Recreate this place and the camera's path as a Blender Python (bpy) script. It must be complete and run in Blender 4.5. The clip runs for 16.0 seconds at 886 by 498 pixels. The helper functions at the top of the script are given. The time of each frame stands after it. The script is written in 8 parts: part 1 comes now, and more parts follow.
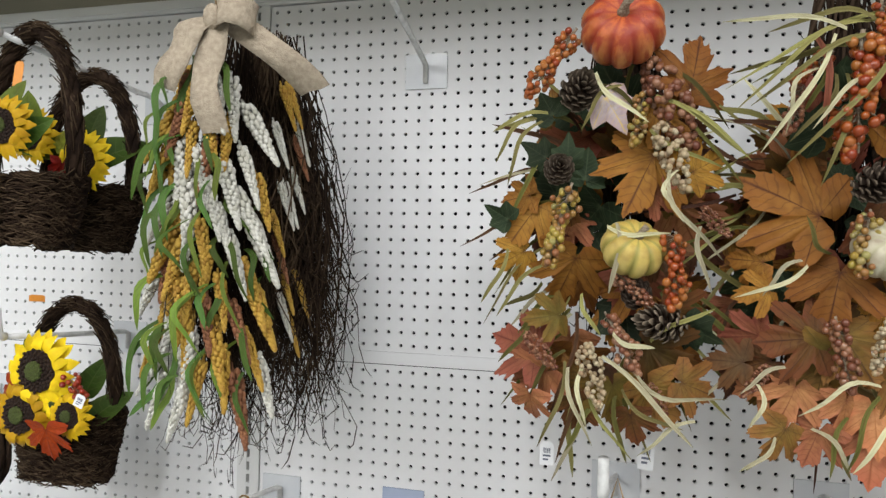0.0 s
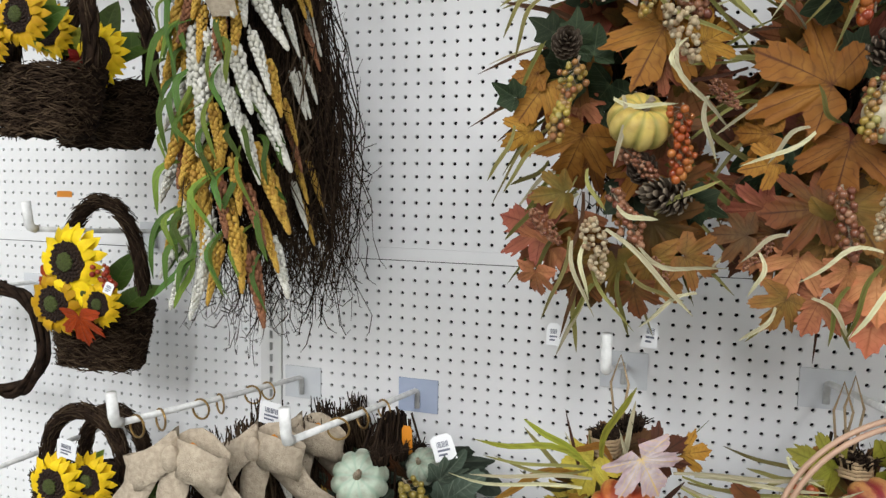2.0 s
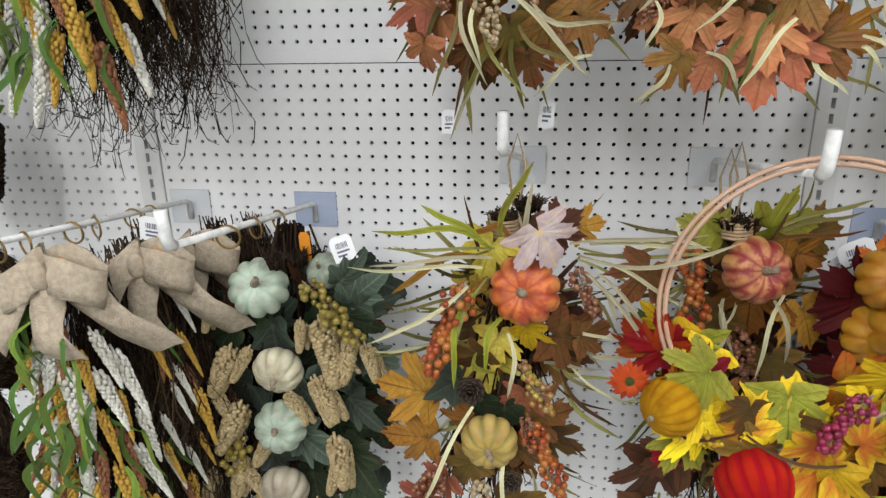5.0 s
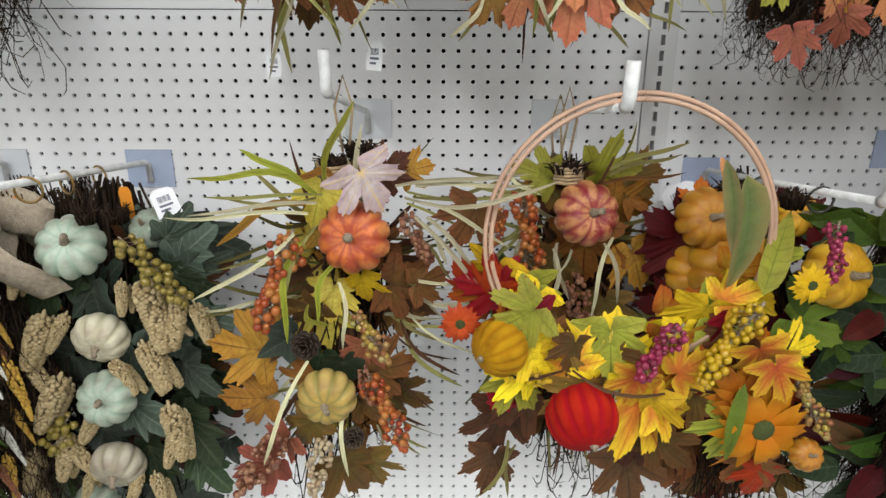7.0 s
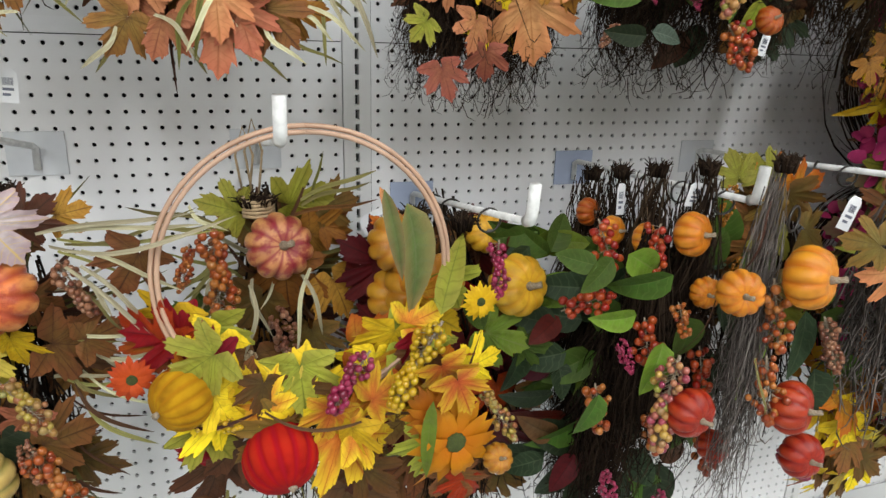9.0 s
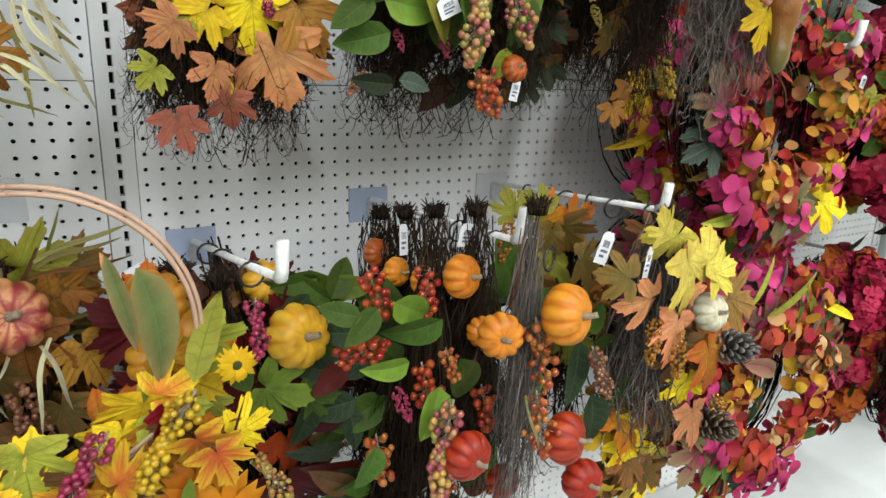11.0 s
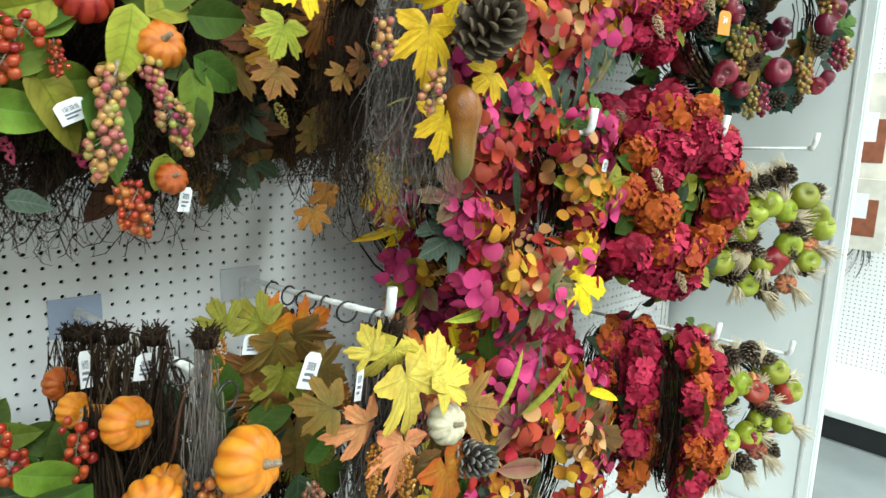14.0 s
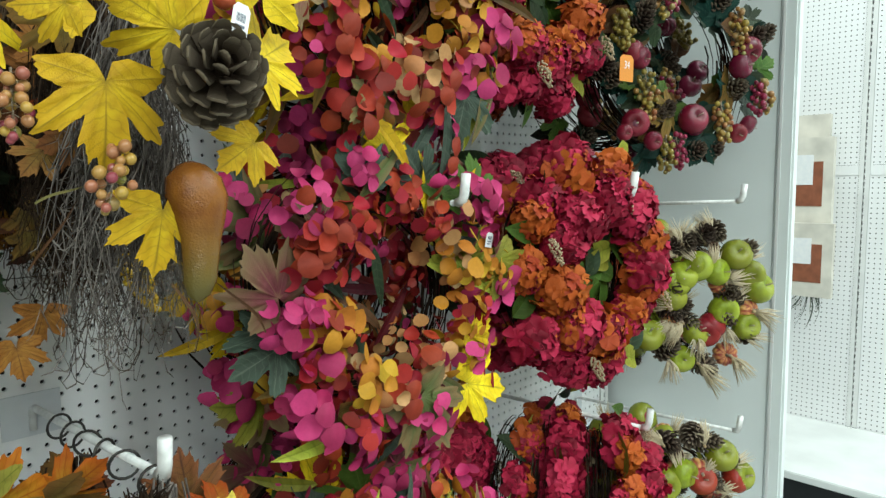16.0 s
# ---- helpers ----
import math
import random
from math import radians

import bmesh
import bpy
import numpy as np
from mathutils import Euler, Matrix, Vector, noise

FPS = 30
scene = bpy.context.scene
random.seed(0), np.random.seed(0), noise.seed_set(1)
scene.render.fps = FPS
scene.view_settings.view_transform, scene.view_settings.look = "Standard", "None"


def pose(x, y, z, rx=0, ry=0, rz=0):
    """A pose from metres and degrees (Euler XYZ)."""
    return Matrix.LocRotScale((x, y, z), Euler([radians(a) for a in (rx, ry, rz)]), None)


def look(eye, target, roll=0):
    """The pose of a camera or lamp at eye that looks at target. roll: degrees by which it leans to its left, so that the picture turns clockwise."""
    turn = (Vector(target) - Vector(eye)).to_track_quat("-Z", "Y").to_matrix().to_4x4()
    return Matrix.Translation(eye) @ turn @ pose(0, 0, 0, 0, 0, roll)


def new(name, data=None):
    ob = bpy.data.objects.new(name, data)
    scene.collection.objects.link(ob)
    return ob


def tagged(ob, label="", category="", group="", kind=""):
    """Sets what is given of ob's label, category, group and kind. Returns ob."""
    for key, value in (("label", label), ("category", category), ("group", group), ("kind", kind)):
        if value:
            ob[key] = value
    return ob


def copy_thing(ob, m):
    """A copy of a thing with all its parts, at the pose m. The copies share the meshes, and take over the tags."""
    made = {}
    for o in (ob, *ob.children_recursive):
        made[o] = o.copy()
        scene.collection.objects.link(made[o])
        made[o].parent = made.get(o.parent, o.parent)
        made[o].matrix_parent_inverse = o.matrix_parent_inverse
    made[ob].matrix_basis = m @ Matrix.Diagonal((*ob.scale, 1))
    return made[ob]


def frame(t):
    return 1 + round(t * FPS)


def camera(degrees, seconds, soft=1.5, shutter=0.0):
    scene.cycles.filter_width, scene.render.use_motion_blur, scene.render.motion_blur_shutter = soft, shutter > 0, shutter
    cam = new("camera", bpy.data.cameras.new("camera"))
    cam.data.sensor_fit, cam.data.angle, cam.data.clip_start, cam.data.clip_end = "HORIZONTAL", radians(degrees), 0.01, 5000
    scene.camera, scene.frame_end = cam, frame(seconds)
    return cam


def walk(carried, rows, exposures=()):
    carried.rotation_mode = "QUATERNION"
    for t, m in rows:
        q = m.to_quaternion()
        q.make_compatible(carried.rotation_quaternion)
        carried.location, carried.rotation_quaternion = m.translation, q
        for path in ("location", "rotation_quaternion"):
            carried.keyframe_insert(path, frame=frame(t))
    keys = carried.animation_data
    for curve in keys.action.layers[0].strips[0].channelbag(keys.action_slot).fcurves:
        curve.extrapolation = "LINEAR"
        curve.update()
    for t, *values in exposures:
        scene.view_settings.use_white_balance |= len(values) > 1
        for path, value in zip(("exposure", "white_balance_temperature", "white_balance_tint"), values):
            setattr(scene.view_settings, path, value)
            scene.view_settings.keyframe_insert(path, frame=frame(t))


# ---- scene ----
cam = camera(68.1, 16.0, 1.4, 0.15)
PATH = [
    (0, (0.703, -1.201, 1.541), (0.209, 0.737, 1.564), 1.3),
    (0.5, (0.705, -1.209, 1.52), (0.2, 0.726, 1.508), 1.9),
    (1, (0.717, -1.211, 1.502), (0.175, 0.713, 1.447), 2.5),
    (1.5, (0.726, -1.211, 1.489), (0.168, 0.706, 1.375), 2.3),
    (2, (0.735, -1.209, 1.466), (0.165, 0.701, 1.294), 1.2),
    (2.5, (0.734, -1.212, 1.447), (0.188, 0.698, 1.212), 1.0),
    (3, (0.73, -1.213, 1.429), (0.229, 0.699, 1.123), 1.6),
    (3.5, (0.734, -1.201, 1.411), (0.286, 0.709, 1.023), 0.9),
    (4, (0.734, -1.19, 1.39), (0.343, 0.716, 0.927), 0.5),
    (4.2, (0.732, -1.181, 1.396), (0.366, 0.714, 0.873), 0.0),
    (6.3, (0.806, -1.165, 1.312), (0.67, 0.723, 0.666), -0.5),
    (6.5, (0.815, -1.164, 1.31), (0.709, 0.726, 0.663), -0.4),
    (7, (0.845, -1.155, 1.313), (0.856, 0.735, 0.658), 0.3),
    (7.5, (0.885, -1.153, 1.315), (1.043, 0.732, 0.664), 0.8),
    (8, (0.927, -1.151, 1.32), (1.286, 0.71, 0.681), 1.8),
    (8.2, (0.939, -1.153, 1.319), (1.367, 0.698, 0.696), 1.9),
    (10.3, (1.076, -1.154, 1.351), (1.905, 0.579, 0.793), 1.1),
    (10.5, (1.089, -1.161, 1.352), (1.958, 0.555, 0.804), 1.2),
    (11, (1.126, -1.169, 1.367), (2.124, 0.482, 0.837), 2.0),
    (11.5, (1.162, -1.174, 1.382), (2.243, 0.431, 0.88), 2.3),
    (12, (1.194, -1.184, 1.389), (2.343, 0.387, 0.929), 2.4),
    (12.5, (1.232, -1.191, 1.394), (2.428, 0.355, 0.973), 2.0),
    (13, (1.276, -1.196, 1.404), (2.525, 0.315, 1.01), 2.3),
    (13.5, (1.333, -1.203, 1.42), (2.618, 0.282, 1.039), 2.9),
    (14, (1.385, -1.199, 1.436), (2.721, 0.244, 1.071), 1.8),
    (14.2, (1.412, -1.196, 1.437), (2.788, 0.214, 1.097), 0.1),
    (14.5, (1.457, -1.189, 1.44), (2.844, 0.217, 1.124), -0.0),
    (15, (1.539, -1.169, 1.454), (2.973, 0.195, 1.169), 0.4),
    (15.5, (1.627, -1.154, 1.457), (3.079, 0.201, 1.224), -0.5),
    (16, (1.69, -1.143, 1.467), (3.118, 0.242, 1.264), -0.7),
]
EXPOSURES = [(0.0, -0.06, 6500, 10), (4.0, -0.08, 6500, 10), (8.0, 0.0, 6500, 9), (10.5, 0.15, 6450, 6), (13.0, 0.42, 6250, -2), (14.2, 0.48, 6200, -5), (15.2, 0.17, 6180, -6), (16.0, -0.04, 6200, -6)]
LAMP = 170.0
walk(cam, [(t, look(*p)) for t, *p in PATH], EXPOSURES)

# ---- world and light ----
world = bpy.data.worlds.new("store_air")
world.use_nodes = True
scene.world = world
world.node_tree.nodes["Background"].inputs[0].default_value = (0.85, 0.9, 1.0, 1)
world.node_tree.nodes["Background"].inputs[1].default_value = 0.02

INCH = 0.0254
ZS = 1.33
X_END = 3.72
X_EAST = 5.57
UPRIGHTS = (-2.4384, -1.2192, 0.0, 1.2192, 2.4384, 3.6576)
R = random.Random(7)


# ---- materials ----
def material(name, col, rough=0.6, metal=0.0, second=None, scale=30.0, bump=0.0, fine=300.0, spec=0.5, blotch=None):
    """A surface with two scales of colour variation and fine relief."""
    m = bpy.data.materials.new(name)
    m.use_nodes = True
    nt = m.node_tree
    b = nt.nodes["Principled BSDF"]
    b.inputs["Roughness"].default_value = rough
    b.inputs["Metallic"].default_value = metal
    b.inputs["Specular IOR Level"].default_value = spec
    co = nt.nodes.new("ShaderNodeTexCoord")
    n1 = nt.nodes.new("ShaderNodeTexNoise")
    n1.inputs["Scale"].default_value = scale
    n1.inputs["Detail"].default_value = 3
    nt.links.new(co.outputs["Object"], n1.inputs["Vector"])
    mix = nt.nodes.new("ShaderNodeMix")
    mix.data_type = "RGBA"
    c2 = second or tuple(c * 0.72 for c in col)
    mix.inputs["A"].default_value = (*col, 1)
    mix.inputs["B"].default_value = (*c2, 1)
    ramp = nt.nodes.new("ShaderNodeMapRange")
    ramp.inputs["From Min"].default_value = 0.35
    ramp.inputs["From Max"].default_value = 0.68
    nt.links.new(n1.outputs["Fac"], ramp.inputs["Value"])
    nt.links.new(ramp.outputs["Result"], mix.inputs["Factor"])
    nt.links.new(mix.outputs["Result"], b.inputs["Base Color"])
    if bump:
        n2 = nt.nodes.new("ShaderNodeTexNoise")
        n2.inputs["Scale"].default_value = fine
        n2.inputs["Detail"].default_value = 2
        nt.links.new(co.outputs["Object"], n2.inputs["Vector"])
        bp = nt.nodes.new("ShaderNodeBump")
        bp.inputs["Strength"].default_value = bump
        bp.inputs["Distance"].default_value = 0.002
        nt.links.new(n2.outputs["Fac"], bp.inputs["Height"])
        nt.links.new(bp.outputs["Normal"], b.inputs["Normal"])
    m["out"] = 0
    return m


def base_link(m):
    nt = m.node_tree
    b = nt.nodes["Principled BSDF"]
    return nt, b, b.inputs["Base Color"].links[0].from_socket


def patterned(name, col, edge, vein, rough=0.55, glitter=0.0):
    """Cloth leaf or painted fruit: the attribute 'edge' runs to a second colour, 'vein' to a third; each piece is a little different."""
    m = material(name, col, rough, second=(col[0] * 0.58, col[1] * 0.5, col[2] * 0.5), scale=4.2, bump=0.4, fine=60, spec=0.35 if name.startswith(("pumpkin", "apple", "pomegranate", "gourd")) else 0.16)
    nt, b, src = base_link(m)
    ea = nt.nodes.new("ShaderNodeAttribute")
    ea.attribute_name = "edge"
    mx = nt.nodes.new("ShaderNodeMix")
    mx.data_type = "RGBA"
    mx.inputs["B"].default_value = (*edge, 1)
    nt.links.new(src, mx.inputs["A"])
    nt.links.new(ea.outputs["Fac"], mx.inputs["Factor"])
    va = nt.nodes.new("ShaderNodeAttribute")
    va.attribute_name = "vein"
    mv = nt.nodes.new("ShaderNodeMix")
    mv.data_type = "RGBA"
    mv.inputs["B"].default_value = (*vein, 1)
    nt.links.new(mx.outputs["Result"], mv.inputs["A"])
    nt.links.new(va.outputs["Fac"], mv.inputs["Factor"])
    ribs_out = mv.outputs["Result"]
    if name.startswith("leaf"):
        co = nt.nodes.new("ShaderNodeTexCoord")
        sep = nt.nodes.new("ShaderNodeSeparateXYZ")
        nt.links.new(co.outputs["Object"], sep.inputs[0])

        def calc(op, a, b=None):
            n = nt.nodes.new("ShaderNodeMath")
            n.operation = op
            for slot, v in zip(n.inputs, (a, b)):
                if v is None:
                    continue
                if isinstance(v, (int, float)):
                    slot.default_value = v
                else:
                    nt.links.new(v, slot)
            return n.outputs[0]
        slant = calc("SUBTRACT", sep.outputs["Z"], calc("MULTIPLY", calc("ABSOLUTE", sep.outputs["X"]), 0.75))
        wob = nt.nodes.new("ShaderNodeTexNoise")
        wob.inputs["Scale"].default_value = 5.0
        nt.links.new(co.outputs["Object"], wob.inputs["Vector"])
        wave = calc("SINE", calc("ADD", calc("MULTIPLY", slant, 46.0), calc("MULTIPLY", wob.outputs["Fac"], 9.0)))
        line = calc("MULTIPLY", calc("MAXIMUM", calc("SUBTRACT", wave, 0.75), 0.0), 1.5)
        ms = nt.nodes.new("ShaderNodeMix")
        ms.data_type = "RGBA"
        ms.inputs["B"].default_value = (*vein, 1)
        nt.links.new(ribs_out, ms.inputs["A"])
        nt.links.new(line, ms.inputs["Factor"])
        ribs_out = ms.outputs["Result"]
    if name in ("pumpkin_ember", "pumpkin_stripe"):
        co = nt.nodes.new("ShaderNodeTexCoord")
        mp = nt.nodes.new("ShaderNodeMapping")
        mp.inputs["Scale"].default_value = (9.0, 9.0, 1.6)
        nt.links.new(co.outputs["Object"], mp.inputs["Vector"])
        st = nt.nodes.new("ShaderNodeTexNoise")
        st.inputs["Scale"].default_value = 1.0
        st.inputs["Detail"].default_value = 3.0
        nt.links.new(mp.outputs["Vector"], st.inputs["Vector"])
        sr = nt.nodes.new("ShaderNodeMapRange")
        sr.inputs["From Min"].default_value = 0.47
        sr.inputs["From Max"].default_value = 0.62
        sr.inputs["To Max"].default_value = 0.8
        nt.links.new(st.outputs["Fac"], sr.inputs["Value"])
        mst = nt.nodes.new("ShaderNodeMix")
        mst.data_type = "RGBA"
        mst.inputs["B"].default_value = (*vein, 1)
        nt.links.new(ribs_out, mst.inputs["A"])
        nt.links.new(sr.outputs["Result"], mst.inputs["Factor"])
        ribs_out = mst.outputs["Result"]
    info = nt.nodes.new("ShaderNodeObjectInfo")
    hsv = nt.nodes.new("ShaderNodeHueSaturation")
    mr = nt.nodes.new("ShaderNodeMapRange")
    mr.inputs["To Min"].default_value = 0.62
    mr.inputs["To Max"].default_value = 1.25
    nt.links.new(info.outputs["Random"], mr.inputs["Value"])
    nt.links.new(mr.outputs["Result"], hsv.inputs["Value"])
    mh = nt.nodes.new("ShaderNodeMapRange")
    mh.inputs["To Min"].default_value = 0.485
    mh.inputs["To Max"].default_value = 0.515
    nt.links.new(info.outputs["Random"], mh.inputs["Value"])
    nt.links.new(mh.outputs["Result"], hsv.inputs["Hue"])
    nt.links.new(ribs_out, hsv.inputs["Color"])
    nt.links.new(hsv.outputs["Color"], b.inputs["Base Color"])
    return m


def islands(name, cols, rough=0.4, bump=0.0, spec=0.5, single=False):
    """Many small pieces in one mesh, each with its own colour out of a few."""
    m = material(name, cols[0], rough, scale=40, bump=bump, fine=200, spec=spec)
    nt, b, src = base_link(m)
    g = nt.nodes.new("ShaderNodeNewGeometry")
    cr = nt.nodes.new("ShaderNodeValToRGB")
    cr.color_ramp.interpolation = "LINEAR"
    while len(cr.color_ramp.elements) < len(cols):
        cr.color_ramp.elements.new(0.5)
    for i, c in enumerate(cols):
        cr.color_ramp.elements[i].position = i / max(1, len(cols) - 1)
        cr.color_ramp.elements[i].color = (*c, 1)
    info = nt.nodes.new("ShaderNodeObjectInfo")
    nt.links.new(info.outputs["Random"] if single else g.outputs["Random Per Island"], cr.inputs["Fac"])
    mx = nt.nodes.new("ShaderNodeMix")
    mx.data_type = "RGBA"
    mx.blend_type = "MULTIPLY"
    mx.inputs["Factor"].default_value = 0.3
    nz = nt.nodes.new("ShaderNodeTexNoise")
    nz.inputs["Scale"].default_value = 25
    co = nt.nodes.new("ShaderNodeTexCoord")
    nt.links.new(co.outputs["Object"], nz.inputs["Vector"])
    nt.links.new(cr.outputs["Color"], mx.inputs["A"])
    nt.links.new(nz.outputs["Fac"], mx.inputs["B"])
    nt.links.new(mx.outputs["Result"], b.inputs["Base Color"])
    return m


PEG = material("painted_hardboard", (0.8, 0.8, 0.805), 0.45, second=(0.76, 0.76, 0.76), scale=2.2, bump=0.05, fine=160)
STEEL = material("painted_steel", (0.72, 0.72, 0.71), 0.35, second=(0.66, 0.66, 0.65), scale=4, bump=0.03)
# Near-black colour stands in for the shade inside the gondola.
CAVITY_SHADE = material("gondola_inside_shade", (0.012, 0.012, 0.012), 0.9)
END = material("end_panel_paint", (0.74, 0.78, 0.77), 0.4, second=(0.7, 0.74, 0.73), scale=1.5, bump=0.05)
DECK = material("deck_paint", (0.74, 0.75, 0.74), 0.35, second=(0.65, 0.66, 0.65), scale=5, bump=0.04)
KICK = material("kick_black", (0.012, 0.014, 0.016), 0.5)
FLOOR = material("polished_floor", (0.24, 0.26, 0.26), 0.25, second=(0.19, 0.21, 0.21), scale=3, bump=0.03)
BEIGE = material("header_beige", (0.3, 0.275, 0.21), 0.6, scale=2)
CEIL = material("ceiling_tile", (0.45, 0.45, 0.44), 0.8, scale=3)
HOOKW = material("hook_white", (0.78, 0.78, 0.76), 0.3, scale=60)
PLATE = material("hook_plate", (0.66, 0.68, 0.70), 0.2, second=(0.6, 0.62, 0.65), scale=20)
PLATEB = material("hook_plate_blue", (0.42, 0.48, 0.62), 0.25, second=(0.38, 0.44, 0.58), scale=20)
BRASS = material("brass_ring", (0.32, 0.2, 0.07), 0.35, 0.8)
IRON = material("dark_ring", (0.06, 0.055, 0.05), 0.4, 0.7)
CARD = material("white_card", (0.8, 0.8, 0.8), 0.5, second=(0.74, 0.75, 0.77), scale=50)
INK = material("print_ink", (0.16, 0.17, 0.22), 0.6)
ORANGE_CARD = material("orange_card", (0.75, 0.27, 0.02), 0.5, scale=40)
BURLAP = material("burlap", (0.46, 0.385, 0.29), 0.95, second=(0.34, 0.28, 0.21), scale=140, bump=1.0, fine=420, spec=0.1)
TWINE = material("jute_twine", (0.42, 0.3, 0.17), 0.9, scale=120, bump=0.8, fine=300)
TWIG = islands("dark_twig", [(0.012, 0.008, 0.006), (0.03, 0.019, 0.013), (0.06, 0.04, 0.026)], 0.95, spec=0.05)
TWIG_GREY = islands("grey_twig", [(0.07, 0.058, 0.05), (0.17, 0.145, 0.13), (0.3, 0.265, 0.24)], 0.9, spec=0.1)
BASKET = islands("basket_twig", [(0.02, 0.012, 0.008), (0.05, 0.032, 0.02), (0.11, 0.075, 0.045)], 0.95, spec=0.05)
VINE = material("woven_vine", (0.034, 0.021, 0.014), 0.95, second=(0.012, 0.008, 0.006), scale=45, bump=1.0, fine=150, spec=0.05)
HOOP = material("bent_wood", (0.5, 0.32, 0.22), 0.5, second=(0.4, 0.25, 0.17), scale=25, bump=0.2)
CONE = patterned("pinecone_scale", (0.03, 0.018, 0.012), (0.2, 0.155, 0.115), (0.03, 0.02, 0.015), 0.7)
CONE_GREY = patterned("pinecone_frosted", (0.035, 0.028, 0.024), (0.3, 0.28, 0.26), (0.03, 0.02, 0.015), 0.7)
STEM = material("stem_brown", (0.2, 0.14, 0.08), 0.8, second=(0.4, 0.34, 0.26), scale=40, bump=0.6)
RAFFIA = islands("raffia", [(0.55, 0.44, 0.27), (0.64, 0.55, 0.38), (0.42, 0.3, 0.16)], 0.7)

LEAF = {
    "mustard": patterned("leaf_mustard", (0.35, 0.175, 0.028), (0.3, 0.125, 0.018), (0.08, 0.025, 0.008)),
    "rust": patterned("leaf_rust", (0.17, 0.092, 0.022), (0.225, 0.082, 0.026), (0.06, 0.022, 0.01)),
    "peach": patterned("leaf_peach", (0.5, 0.22, 0.1), (0.52, 0.16, 0.08), (0.3, 0.1, 0.04)),
    "coral": patterned("leaf_coral", (0.32, 0.13, 0.055), (0.37, 0.12, 0.065), (0.15, 0.04, 0.02)),
    "orange": patterned("leaf_orange", (0.402, 0.195, 0.017), (0.402, 0.075, 0.006), (0.258, 0.051, 0.006)),
    "flame": patterned("leaf_flame", (0.5, 0.13, 0.02), (0.62, 0.42, 0.02), (0.3, 0.05, 0.01)),
    "red": patterned("leaf_red", (0.287, 0.017, 0.004), (0.23, 0.007, 0.003), (0.115, 0.006, 0.003)),
    "maroon": patterned("leaf_maroon", (0.086, 0.004, 0.006), (0.057, 0.003, 0.004), (0.029, 0.003, 0.003)),
    "yellow": patterned("leaf_yellow", (0.76, 0.56, 0.018), (0.68, 0.44, 0.014), (0.3, 0.21, 0.012)),
    "lemon": patterned("leaf_lemon", (0.6, 0.5, 0.09), (0.5, 0.36, 0.05), (0.28, 0.22, 0.03)),
    "lime": patterned("leaf_lime", (0.27, 0.3, 0.03), (0.34, 0.32, 0.045), (0.115, 0.126, 0.011)),
    "green": patterned("leaf_green", (0.044, 0.092, 0.011), (0.069, 0.115, 0.017), (0.092, 0.126, 0.029)),
    "bright": patterned("leaf_bright", (0.12, 0.2, 0.018), (0.16, 0.22, 0.026), (0.157, 0.191, 0.052)),
    "dark": patterned("leaf_dark", (0.02, 0.035, 0.015), (0.029, 0.046, 0.02), (0.064, 0.08, 0.04)),
    "teal": patterned("leaf_teal", (0.007, 0.035, 0.026), (0.011, 0.046, 0.035), (0.029, 0.069, 0.051)),
    "sage": patterned("leaf_sage", (0.044, 0.06, 0.044), (0.057, 0.08, 0.057), (0.104, 0.126, 0.092)),
    "olive": patterned("leaf_olive", (0.115, 0.08, 0.017), (0.161, 0.075, 0.017), (0.069, 0.04, 0.011)),
    "brown": patterned("leaf_brown", (0.086, 0.044, 0.02), (0.115, 0.04, 0.017), (0.04, 0.017, 0.009)),
    "silver": patterned("leaf_silver", (0.62, 0.54, 0.54), (0.5, 0.36, 0.38), (0.7, 0.5, 0.16)),
    "pale": patterned("strip_pale", (0.56, 0.53, 0.34), (0.52, 0.49, 0.31), (0.42, 0.38, 0.22), 0.7),
    "straw": patterned("strip_straw", (0.252, 0.235, 0.078), (0.287, 0.252, 0.096), (0.191, 0.174, 0.052), 0.7),
    "moss": patterned("strip_moss", (0.115, 0.109, 0.026), (0.144, 0.126, 0.035), (0.08, 0.075, 0.017), 0.7),
    "grass": patterned("strip_grass", (0.045, 0.12, 0.014), (0.075, 0.16, 0.025), (0.113, 0.157, 0.052), 0.4),
    "plum": patterned("blade_plum", (0.172, 0.04, 0.051), (0.218, 0.161, 0.075), (0.201, 0.115, 0.069), 0.6),
    "autumn": patterned("leaf_autumn", (0.1, 0.145, 0.04), (0.27, 0.17, 0.08), (0.13, 0.14, 0.06)),
    "petal": patterned("petal_sunflower", (0.8, 0.57, 0.012), (0.77, 0.5, 0.01), (0.6, 0.3, 0.01)),
    "petalo": patterned("petal_orange", (0.488, 0.23, 0.006), (0.459, 0.126, 0.003), (0.402, 0.115, 0.006)),
    "petalr": patterned("petal_red", (0.373, 0.017, 0.009), (0.402, 0.035, 0.011), (0.23, 0.011, 0.006)),
}
